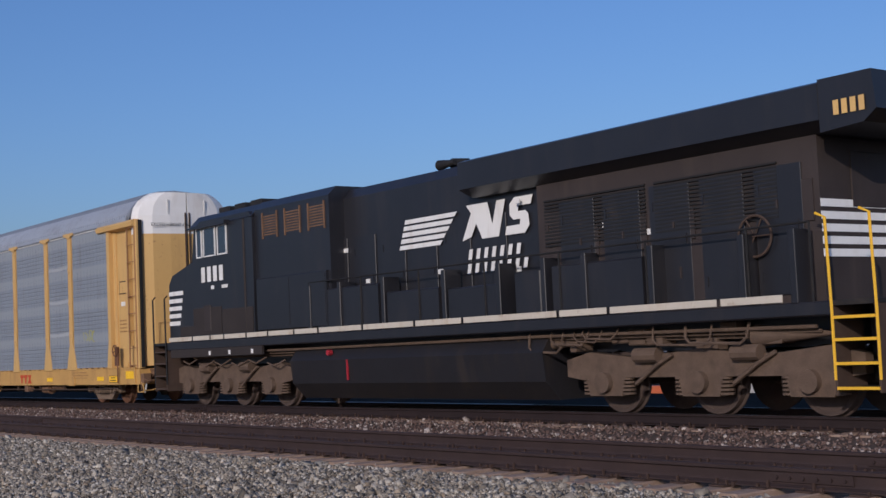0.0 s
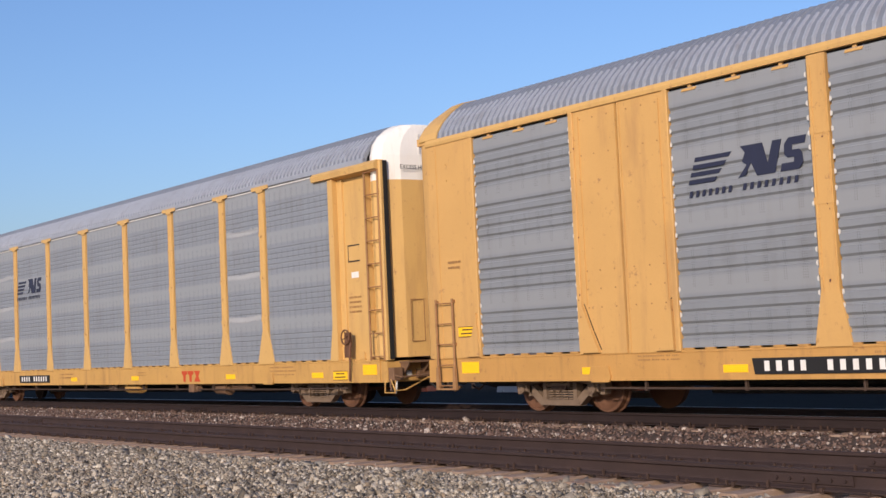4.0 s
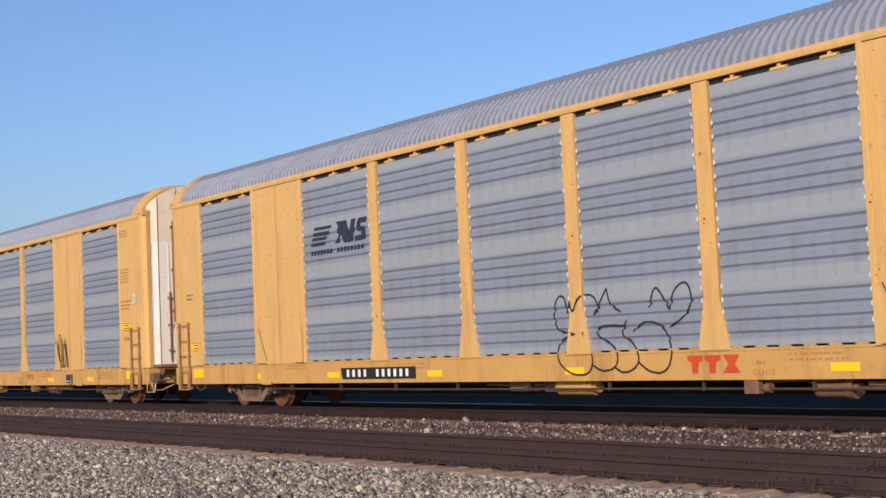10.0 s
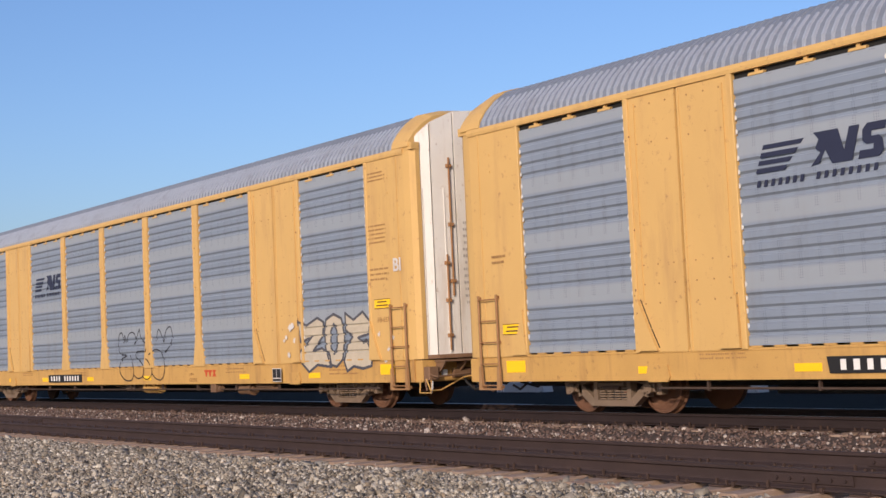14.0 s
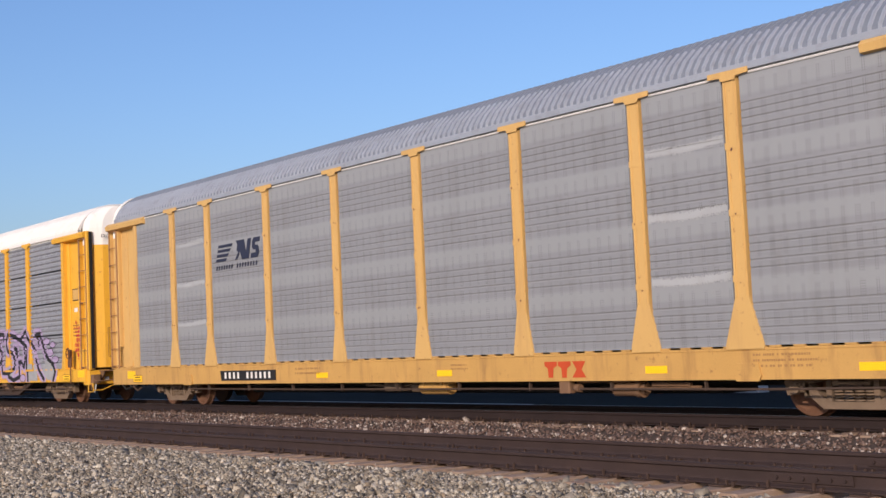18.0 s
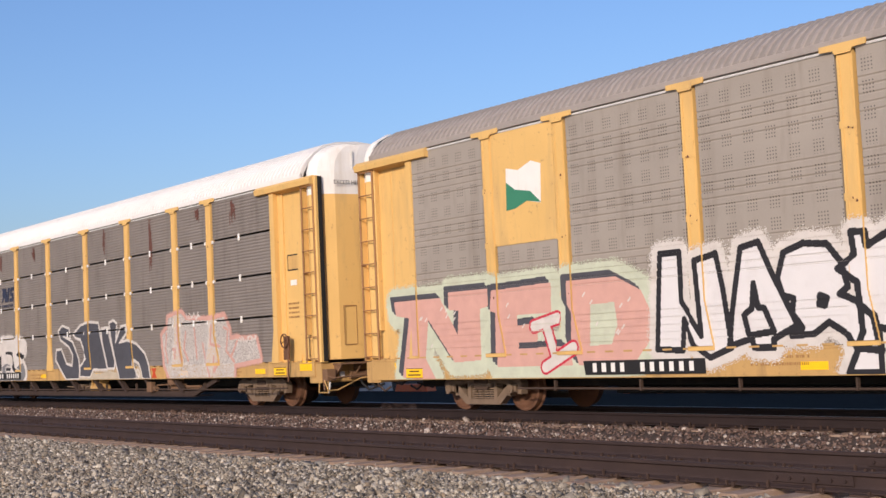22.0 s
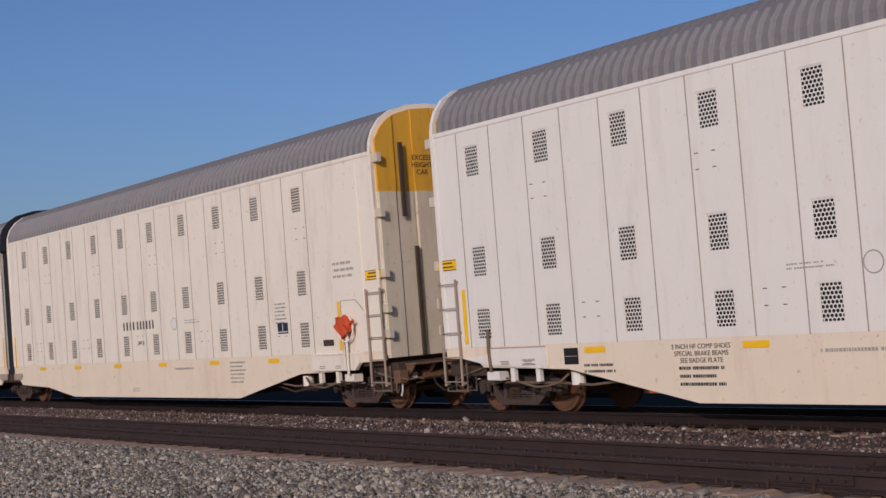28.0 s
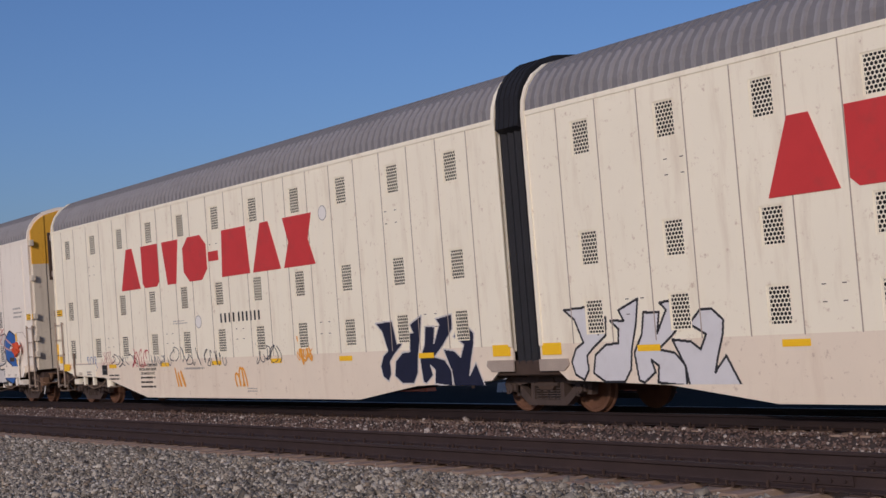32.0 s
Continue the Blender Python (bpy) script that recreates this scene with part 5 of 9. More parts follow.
def car_b(label, style="flat", screen="screen_flat", yellow="yellow", roof="roof_grey", door_top="white", clips=False, shape="B", posts=B_POSTS, truss=False, board_x=-7.1, ladder_x=13.31, brake=True, foot=0.562, lift=0.0):
    car = thing("car_carrier_wagon", label, "train wagon", "wagons of the train")
    MAKE[car] = ("B", style)
    POSTS_OF[car], SILL_OF[car] = posts, foot
    up = max(0.0, foot - 0.59) + lift
    underframe(car, {"deep_yellow": "deep_yellow", "pale_yellow": "grimy_sill"}.get(yellow, "stained_yellow"), foot=foot)
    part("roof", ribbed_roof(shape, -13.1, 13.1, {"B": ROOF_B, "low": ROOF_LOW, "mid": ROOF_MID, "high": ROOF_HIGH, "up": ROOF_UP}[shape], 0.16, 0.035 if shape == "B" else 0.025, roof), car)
    edges = (-11.9,) + posts + (11.72,)
    if truss:
        part("truss_beam", once("truss", truss_mesh), car, label="grimy under-truss with slanted struts")
    for s in (0, math.pi):
        f = 1 if s == 0 else -1
        for i, (a, e) in enumerate(zip(edges, edges[1:])):
            a2 = a + (0.17 if i else 0.0)
            e2 = e - (0.17 if i < len(edges) - 2 else 0.0)
            screens(car, style, e2 - a2, screen, f * (a2 + e2) / 2, s)
        for i, x in enumerate(posts):
            wide = (0.15, 0.18, 0.13, 0.13, 0.13, 0.13, 0.18, 0.22)[i]
            part("post", post_mesh(0.25, True, wide, yellow), car, (f * x, 0, 0), s)
            if clips:
                for z in (2.05, 3.02, 3.98):
                    for e in (-0.19, 0.19):
                        part("clip", clip_mesh(), car, (f * (x + e), 0, z), s)
        if clips:
            small = once("small_clip", lambda: Build().box(-0.035, 0.035, -1.50, -1.47, -0.08, 0.08, 0.008).mesh("clip", "white"))
            for a, e in zip(edges, edges[1:]):
                for z in (2.06, 3.03, 3.99):
                    part("clip", small, car, (f * (a + e) / 2, 0, z), s)
        # the shade under this eave is a black strip too
        part("eave_gap", once("gapb", lambda: Build().box(-12.9, 12.9, -1.43, -1.39, 4.9, 5.05).mesh("eave_gap", "gap_shade")), car, turn=s)
        part("eave_rail", once("eave_rail", lambda: Build().box(-11.75, 11.75, -1.495, -1.43, 4.95, 4.988, 0.006).mesh("eave_rail", "eave_pale")), car, turn=s)
        part("roof_skirt", once(("skirt", roof), lambda: Build().box(-13.1, 13.1, -1.513, -1.44, 5.008, 5.115, 0.006).mesh("roof_skirt", roof)), car, turn=s)

        def bay():
            """The recessed door bay at one end, with its jambs, head beam and tall ladder."""
            b = Build()
            b.box(-0.80, 0.92, -1.33, -1.28, 1.02, 4.95)
            b.box(-0.80, -0.60, -1.38, -1.32, 1.02, 4.9, 0.01)
            b.box(-0.05, 0.36, -1.345, -1.32, 1.15, 4.7)
            b.box(-0.2, 0.0, -1.36, -1.32, 1.05, 1.2)
            return b.mesh("door_bay", yellow)
        beam = once(("bay_beam", yellow), lambda: Build().run_x([(-1.34, 4.80), (-1.56, 4.84), (-1.58, 4.95), (-1.50, 5.02), (-1.34, 5.02)], -1.21, 1.21).mesh("head_beam", yellow))
        jamb = once(("bay_jamb", yellow), lambda: Build().run_y([(-0.09, 1.02), (-0.09, 4.98), (0.09, 4.98), (0.09, 1.02)], -1.50, -1.32).run_y([(-0.09, 1.02), (-0.22, 1.02), (-0.09, 1.75)], -1.50, -1.47).mesh("door_jamb", yellow))
        track_bar = once(("bay_track", yellow), lambda: Build().box(-0.03, 0.03, -1.46, -1.33, 1.6, 4.85, 0.01).mesh("lock_bar", yellow))
        for e in (-1, 1):
            part("head_beam", beam, car, (f * e * 12.37, 0, 0), s)
            part("door_jamb", jamb, car, (f * e * 11.80, 0, 0), s)
            part("lock_bar", track_bar, car, (f * e * 13.05, 0, 0), s)
        part("door_bay", once(("bay", yellow), bay), car, (f * 12.66, 0, 0), s)

        def mirrored():
            me = once(("bay", yellow), bay).copy()
            for v in me.vertices:
                v.co.x = -v.co.x
            me.flip_normals()
            return me
        part("door_bay", once(("baym", yellow), mirrored), car, (f * -12.66, 0, 0), s)
        lad = ladder_mesh(0.48, 1.0, 4.88, 9, "ladder_brown", "tall")
        part("ladder", lad, car, (f * ladder_x, f * -1.46, 0), s)
        part("ladder", lad, car, (f * -ladder_x, f * -1.46, 0), s)
        # black bar painting the shade in the slot beside the end doors
        gap = once("corner_gap", lambda: Build().box(-0.03, 0.03, -1.40, -1.30, 1.02, 5.0).mesh("corner_gap", "gap_shade"))
        part("corner_gap", gap, car, (f * 13.62, 0, 0), s)
        part("corner_gap", gap, car, (f * -13.62, 0, 0), s)
        for e in (-1, 1):
            far_x = f * e * 13.58
            part("corner_post", once(("corner", yellow), lambda: Build().box(-0.04, 0.05, -1.47, -1.28, 1.0, 5.0, 0.015).mesh("corner_post", yellow)), car, (far_x, 0, 0), s)
    for sign in (-1, 1):
        end_doors(car, sign, (yellow, door_top), "yellow folding end doors with a painted head", ("B", yellow, door_top, shape), 4.62, {"B": 0.06, "low": 0.2, "mid": 0.1, "high": 0.1, "up": 0.06}[shape])
        part("lettering", once("EHC", lambda: words("EXCESS HEIGHT CAR", 0.125, "ink", "end")), car, (sign * 13.80, -0.50 * sign, 4.86), 0 if sign > 0 else math.pi, "black warning words on the end door")
    rust_spots(car, posts, (2.02, 2.98, 3.95), 0.1, 5)
    if brake:
        hand_brake(car)
    reflectors(car, (-12.3, -2.6, 1.7, 7.1, 11.0, 13.0), 0.70 + up)
    number_board(car, board_x, 0.64 + up)
    red_mark(car, 4.5, 0.62 + up)
    sq = once("dark_square", lambda: Build().box(-0.24, 0.24, -0.004, 0, 0, 0.36).use(1).box(-0.21, 0.21, -0.006, 0, 0.03, 0.33).mesh("notice_frame", "ink", yellow))
    part("notice_frame", sq, car, (12.4, -1.334, 3.05), 0, "small outlined notice")
    part("notice_plate", once("wplate", lambda: Build().box(-0.13, 0.13, -0.006, 0, 0, 0.12).mesh("notice_plate", "white")), car, (12.4, -1.334, 2.72), 0, "small white plate")
    bars_part("stencil", stencil(4, 0.5, 0.4, "brownink", 11), car, (12.4, -1.334, 2.2))
    bars_part("stencil", stencil(2, 1.2, 0.2, "brownink", 12), car, (-3.1, -1.474, 0.86))
    bars_part("stencil", stencil(3, 1.2, 0.24, "brownink", 13), car, (9.6, -1.474, 0.86))
    bars_part("stencil", stencil(2, 0.6, 0.14, "brownink", 14), car, (2.2, -1.474, 0.86))
    plate = STORE.get("plate") or once("plate", lambda: Build().box(-0.27, 0.27, -0.006, 0, 0, 0.19).use(1).box(-0.16, 0.16, -0.008, 0, 0.12, 0.145).box(-0.2, 0.2, -0.008, 0, 0.05, 0.075).box(-0.27, 0.27, -0.008, 0, 0.0, 0.012).box(-0.27, 0.27, -0.008, 0, 0.178, 0.19).mesh("notice_plate", "reflector", "frame"))
    part("notice_plate", plate, car, (11.9, -1.474, 0.62 + up), 0, "small yellow notice plate")
    part("notice_plate", plate, car, (-11.9, -1.474, 0.62 + up), 0, "small yellow notice plate")
    return car


# ---- long articulated white car carrier ----
def vent_mesh():
    """A punched ventilation plate with real holes in staggered rows."""
    def make():
        b = Build()
        cols, rows, cw, ch, r = 6, 9, 0.066, 0.061, 0.0275
        for j in range(rows):
            off = 0.5 * cw * (j % 2) - 0.25 * cw
            for i in range(cols):
                cx, cz = (i - cols / 2 + 0.5) * cw + off, (j - rows / 2 + 0.5) * ch
                o = [(-1, -1), (0, -1), (1, -1), (1, 0), (1, 1), (0, 1), (-1, 1), (-1, 0)]
                ang = [-135, -90, -45, 0, 45, 90, 135, 180]
                for k in range(8):
                    n = (k + 1) % 8
                    p = [(cx + o[k][0] * cw / 2, cz + o[k][1] * ch / 2), (cx + o[n][0] * cw / 2, cz + o[n][1] * ch / 2),
                         (cx + r * math.cos(radians(ang[n])), cz + r * math.sin(radians(ang[n]))), (cx + r * math.cos(radians(ang[k])), cz + r * math.sin(radians(ang[k])))]
                    b.face([(x, 0.0, z) for x, z in p])
        e = cols * cw / 2
        for x0, x1 in ((-e - 0.04, -e + 0.02), (e - 0.02, e + 0.04)):
            b.box(x0, x1, 0.004, 0.012, -rows * ch / 2 - 0.02, rows * ch / 2 + 0.02)
        for s in (-1, 1):
            z = s * (rows * ch / 2 + 0.005)
            b.box(-e - 0.04, e + 0.04, 0.004, 0.012, z - 0.02, z + 0.02)
        return b
    return make


VENT_X = [1.75 + 1.86 * k for k in range(10)]
VENT_Z = (1.66, 2.78, 4.59)
REAR_X = VENT_X + [20.35]


def max_side(mat, rear):
    """One side of one unit, with openings for the vents and a fish-belly lower edge; x runs from the joint outwards."""
    at = REAR_X if rear else VENT_X

    def make():
        b = Build()
        t0, t1 = -1.50, -1.46
        low = [(0.36, 1.25), (0.36, 0.98), (0.62, 0.92), (1.0, 0.64), (3.3, 0.55), (5.3, 0.28), (15.4, 0.28), (18.2, 0.82), (20.45, 0.88), (20.62, 1.03), (21.5, 1.06), (21.5, 1.25)]
        # the sill plate, browner with rust dust than the sheets above it
        b.use(2).run_y(low, t0, t1).use(0)
        xs = [0.36]
        for v in at:
            xs += [v - 0.215, v + 0.215]
        xs.append(21.5)
        for i in range(0, len(xs) - 1):
            a, e = xs[i], xs[i + 1]
            if i % 2 == 0:
                b.box(a, e, t0, t1, 1.25, 5.22)
            else:
                z = 1.25
                for vz in VENT_Z:
                    b.box(a, e, t0, t1, z, vz - 0.285)
                    z = vz + 0.285
                b.box(a, e, t0, t1, z, 5.22)
        b.box(0.36, 21.5, -1.512, t0, 5.16, 5.24)
        if rear:
            # a stiffened corner plate over the truck
            b.run_y([(18.72, 1.22), (18.72, 0.84), (20.3, 0.92), (20.95, 1.04), (20.3, 1.10), (20.2, 1.22)], -1.53, t0)
            b.use(1).box(18.72, 20.2, -1.534, -1.51, 1.205, 1.225).use(0)
        else:
            b.box(20.86, 20.93, -1.525, t0, 2.0, 5.08, 0.01)
            # outlined hatch
            for x0, x1, z0, z1 in ((20.0, 20.55, 2.31, 2.325), (20.0, 20.015, 1.25, 2.32)):
                b.use(1).box(x0, x1, -1.506, t0, z0, z1)
            b.run_y([(20.55, 2.31), (20.90, 2.03), (20.92, 2.045), (20.56, 2.325)], -1.506, t0).use(0)
            # lift plates at the ends, with a step and stiffeners
            b.run_y([(18.78, 1.24), (18.78, 0.88), (20.44, 0.88), (20.60, 1.03), (20.66, 1.24)], -1.54, t0)
            b.box(18.78, 20.64, -1.556, -1.53, 1.205, 1.24)
        b.use(1).run_y([(0.34, 1.0), (0.34, 0.80), (0.95, 0.80), (1.08, 0.90), (1.05, 1.0)], -1.53, t0).use(0)
        b.use(1)
        for x in (0.62, 19.08, 19.7):
            b.box(x, x + 0.22, -1.533 if x < 1 else -1.543, t0, 0.965, 0.985)
            b.box(x, x + 0.20, -1.533 if x < 1 else -1.543, t0, 0.925, 0.945)
        b.use(0)
        return b.mesh("unit_side", mat, "seam", "cream_sill")
    return once(("maxside", mat, rear), make)


def max_unit(car, sgn, mat, roof, red, label):
    """One half of the articulated car; sgn +1 is the leading unit."""
    flip = 0.0 if sgn > 0 else math.pi
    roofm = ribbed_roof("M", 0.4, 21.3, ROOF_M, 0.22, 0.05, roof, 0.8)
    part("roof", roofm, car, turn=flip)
    rear = sgn < 0
    side = max_side(mat, rear)

    def mirror():
        me = side.copy()
        for v in me.vertices:
            v.co.x = -v.co.x
        me.flip_normals()
        return me
    back = once(("maxside_m", mat, rear), mirror)
    vent = once(("vent", mat), lambda: vent_mesh()().mesh("vent", mat))
    # near side and far side of this unit
    part("unit_side", side if sgn > 0 else back, car, label=label)
    part("unit_side", back if sgn > 0 else side, car, turn=math.pi)
    seam = once("mseam", lambda: Build().box(-0.01, 0.01, -1.506, -1.49, 1.24, 5.15).mesh("seam", "seam"))
    for v in REAR_X if rear else VENT_X:
        # upright seams between the sheets
        for o in (-0.54, 0.39):
            part("seam", seam, car, (sgn * (v + o), 0, 0))
        for z in VENT_Z:
            part("vent", vent, car, (sgn * v, -1.492, z))
            part("vent", vent, car, (sgn * v, 1.492, z), math.pi)
    # an added black box paints the shade seen through the vent holes
    part("inner_wall", once("inner", lambda: Build().box(0.5, 21.3, -1.40, 1.40, 1.1, 5.1).mesh("inner_wall", "gap_shade")), car, turn=flip)
    part("floor_frame", once("mfloor", lambda: Build().box(0.5, 21.3, -1.40, 1.40, 0.95, 1.09).box(5.4, 15.3, -1.42, 1.42, 0.34, 0.45).box(1.0, 21.0, -0.35, 0.35, 0.6, 0.95).mesh("floor_frame", "frame")), car, turn=flip)

    def arch(x):
        b = Build()
        prof = [(y * 1.015, z + 0.035) for y, z in [(-1.5, 1.2)] + ROOF_M + [(1.5, 1.2)]]
        inner = [(y * 0.94, z - 0.06) for y, z in reversed([(-1.5, 1.2)] + ROOF_M + [(1.5, 1.2)])]
        b.solid([[(xx, y, z) for y, z in prof + inner] for xx in (x, x + 0.09)])
        return b.mesh("end_arch", mat)
    part("end_arch", once(("arch", mat, 1), lambda: arch(21.41)), car, turn=flip)
    part("end_arch", once(("arch", mat, 0), lambda: arch(0.36)), car, turn=flip)

    # end doors: lower part white or soiled, head yellow
    door = "dirty_door" if red else "pale_door"

    def doors(s):
        b = Build()
        if s:
            ys, zs = [abs(p[0]) for p in ROOF_M[6:]], [p[1] - 0.07 for p in ROOF_M[6:]]
            for a, e, d in ((0.015, 0.5, 0.07), (0.51, 0.96, 0.03), (0.97, 1.42, 0.06)):
                b.use(0).box(21.40, 21.50 + d, min(s * a, s * e), max(s * a, s * e), 1.1, 4.42, 0.02)
                head = [(s * a, 4.42), (s * e, 4.42)] + [(s * y, float(np.interp(y, ys, zs))) for y in (e, (a + 2 * e) / 3, (2 * a + e) / 3, a)]
                b.use(1).run_x(head if s > 0 else head[::-1], 21.40, 21.498 + d)
            b.use(2)
            b.box(21.6, 21.65, s * 0.62 - 0.05, s * 0.62 + 0.05, 1.1, 3.3, 0.01)
            b.box(21.6, 21.65, s * 0.86 - 0.05, s * 0.86 + 0.05, 3.9, 5.4, 0.01)
            b.use(0)
            for z in (1.5, 2.0, 2.7, 3.9, 5.0):
                b.box(21.46, 21.70, s * 1.44 - 0.05, s * 1.44 + 0.05, z, z + 0.18, 0.01)
        return b.mesh("end_door", door, "deep_yellow", "frame")
    for s in (-1, 1):
        part("end_door", once(("mdoors", s, door), lambda: doors(s)), car, turn=flip, label="weathered white end door with a yellow head")
    part("lettering", once("EHC3", lambda: words("EXCESS\nHEIGHT\nCAR", 0.15, "ink", "end")), car, (sgn * 21.572, -0.30 * sgn, 4.95), flip, "black warning words on the end door")
    lad = ladder_mesh(0.50, 0.55, 2.5, 5, "ladder_tan", "max")
    part("ladder", lad, car, (sgn * 21.28, -1.53, 0))
    part("ladder", lad, car, (sgn * 21.28, 1.53, 0), math.pi)
    step = once(("mstep", mat), lambda: Build().bar([(-0.3, 0, 0.95), (-0.3, 0, 0.45), (0.3, 0, 0.45), (0.3, 0, 0.95)], 0.022).bar([(-0.3, 0.2, 0.95), (-0.3, 0.2, 0.45), (0.3, 0.2, 0.45), (0.3, 0.2, 0.95)], 0.016).mesh("step", "truck"))
    for x in (21.28,):
        part("step", step, car, (sgn * x, -1.47, 0))
    stripe = once("mstripe", lambda: Build().box(-0.05, 0.05, -0.006, 0, 1.3, 2.3).mesh("reflector", "reflector"))
    flat_r = once("mjoint", lambda: Build().box(-0.24, 0.24, -0.006, 0, 0, 0.20).mesh("reflector", "reflector"))
    if red:
        part("reflector", flat_r, car, (sgn * 0.66, -1.506, 1.07))
        part("reflector", flat_r, car, (sgn * 21.34, -1.506, 1.27))
        part("reflector", flat_r, car, (sgn * 20.83, -1.546, 1.04))
        part("reflector", once("mstripe_s", lambda: Build().box(-0.05, 0.05, -0.006, 0, 1.37, 1.85).mesh("reflector", "reflector")), car, (sgn * 21.46, -1.528, 0))
    else:
        part("reflector", stripe, car, (sgn * (20.86 if rear else 19.93), -1.506, 0))
        part("reflector", stripe, car, (sgn * 0.56, -1.506, -0.12))

    def hangers():
        """Stirrups, a lever box and a slack chain under the lift plate."""
        b = Build()
        for x in (18.95, 19.62):
            b.box(x, x + 0.10, -1.50, -1.40, 0.62, 0.90, 0.01)
        b.box(20.0, 20.34, -1.52, -1.30, 0.64, 0.80, 0.02)
        b.disc((18.2, -1.30, 0.66), 0.12, 0.22, 2, 12)
        b.use(1)
        b.bar([(18.3, -1.42, 0.74), (18.5, -1.46, 0.60), (18.8, -1.47, 0.54), (19.1, -1.46, 0.52), (19.5, -1.45, 0.60), (19.9, -1.44, 0.68)], 0.02)
        b.bar([(20.18, -1.56, 1.55), (20.20, -1.56, 1.2), (20.19, -1.54, 0.80)], 0.03)
        b.bar([(17.0, -1.36, 0.62), (17.8, -1.38, 0.55), (18.6, -1.34, 0.58), (20.4, -1.30, 0.60)], 0.022)
        b.bar([(20.7, -1.35, 0.85), (21.3, -1.30, 0.72), (21.7, -1.20, 0.60)], 0.02)
        return b.mesh("brake_rigging", mat, "truck")
    rig = once(("rig", mat), hangers)

    def rig_mirror():
        me = rig.copy()
        for v in me.vertices:
            v.co.x = -v.co.x
        me.flip_normals()
        return me
    part("brake_rigging", rig if sgn > 0 else once(("rigm", mat), rig_mirror), car, label="hangers, rods and a slack chain")
    end_gear(car, sgn, 21.55)
    dash = once("mdash", lambda: Build().box(-0.24, 0.24, -0.006, 0, 0, 0.10).mesh("reflector", "reflector"))
    for x in (2.9, 5.7, 8.55, 11.4, 14.25, 17.55 if rear else 17.1):
        part("reflector", dash, car, (sgn * x, -1.502, 1.08))
    part("notice_plate", STORE["plate"], car, (sgn * 21.28, -1.506, 2.68), 0, "small yellow notice plate")

    def num():
        b = Build()
        e = bars(b, 0.0, 0.0, (0.075, 0.085, 0.07, 0.08), 0.22, 0.13)
        bars(b, e + 0.05, 0.0, (0.075,) * 6, 0.22, 0.115)
        return b.mesh("number_marking", "ink")
    bars_part("number_marking", once(("mnum", red), num), car, (sgn * 10.07 - 0.98, -1.503, 2.08), "dark character-sized bars")
    ring = once("mring", lambda: Build().disc((0, 0, 0), 0.16, 0.004, 1, 20).use(1).disc((0, -0.002, 0), 0.14, 0.004, 1, 20).mesh("round_mark", "greyink", "cream"))
    part("round_mark", ring, car, (sgn * 12.2, -1.503, 2.15))
    bars_part("stencil", stencil(2, 0.8, 0.12, "greyink", 21), car, (sgn * 13.2, -1.503, 2.2))
    bars_part("stencil", stencil(1, 1.1, 0.12, "greyink", 22), car, (sgn * 12.6, -1.503, 1.05))
    if rear:
        part("lettering", once("shoes", lambda: words("2 INCH HF COMP SHOES\nSPECIAL BRAKE BEAMS\nSEE BADGE PLATE", 0.105, "ink")), car, (-15.3, -1.503, 1.02), 0, "small black service words")
        bars_part("stencil", stencil(3, 0.9, 0.36, "ink", 23), car, (-15.3, -1.503, 0.72))
        bars_part("stencil", stencil(2, 0.75, 0.2, "ink", 29), car, (-17.45, -1.503, 0.86))
        bars_part("stencil", stencil(2, 0.4, 0.16, "greyink", 30), car, (-19.15, -1.532, 0.98))
        part("notice_square", once("mblack", lambda: Build().box(-0.17, 0.17, -0.004, 0, 0, 0.27).use(1).box(-0.15, 0.15, -0.006, 0, 0.13, 0.14).mesh("notice_square", "ink", "greyink")), car, (-18.12, -1.503, 0.9), 0, "black notice square")
    else:
        bars_part("stencil", stencil(6, 0.75, 0.55, "greyink", 23), car, (15.4, -1.503, 0.92))
        bars_part("stencil", stencil(6, 0.5, 0.5, "greyink", 24), car, (17.55, -1.503, 2.2))
        bars_part("stencil", stencil(3, 0.8, 0.4, "greyink", 25), car, (20.2, -1.503, 3.0))
    bars_part("stencil", stencil(2, 0.5, 0.12, "greyink", 26), car, (sgn * 9.7, -1.503, 0.5))
    sq = once("mblue", lambda: Build().box(-0.22, 0.22, -0.004, 0, 0, 0.24).use(1).box(-0.012, 0.012, -0.006, 0, 0.06, 0.22).box(-0.2, 0.2, -0.006, 0, 0.03, 0.05).mesh("notice_square", "navy", "white"))
    if not rear:
        part("notice_square", sq, car, (17.6, -1.503, 1.72), 0, "dark blue notice square")
        part("nameplate", once("mname", lambda: Build().box(-0.2, 0.2, -0.006, 0, 0, 0.13).mesh("nameplate", "frame")), car, (19.45, -1.503, 1.4))
    weld = once("mweld", lambda: Build().box(-0.2, -0.13, -0.003, 0, 0.12, 0.135).box(0.13, 0.2, -0.003, 0, 0.12, 0.135).box(-0.2, -0.13, -0.003, 0, -0.12, -0.105).box(0.13, 0.2, -0.003, 0, -0.12, -0.105).mesh("weld_mark", "frame"))
    for k, v in enumerate(VENT_X):
        if k % 2:
            bars_part("weld_mark", weld, car, (sgn * (v + 0.12), -1.501, 3.85))
            bars_part("weld_mark", weld, car, (sgn * (v - 0.93), -1.501, 1.78))
    if sgn > 0:
        part("lettering", once("unit_b", lambda: words("UNIT B", 0.13, "ink")), car, (10.15, -1.503, 1.72), 0, "small black words")
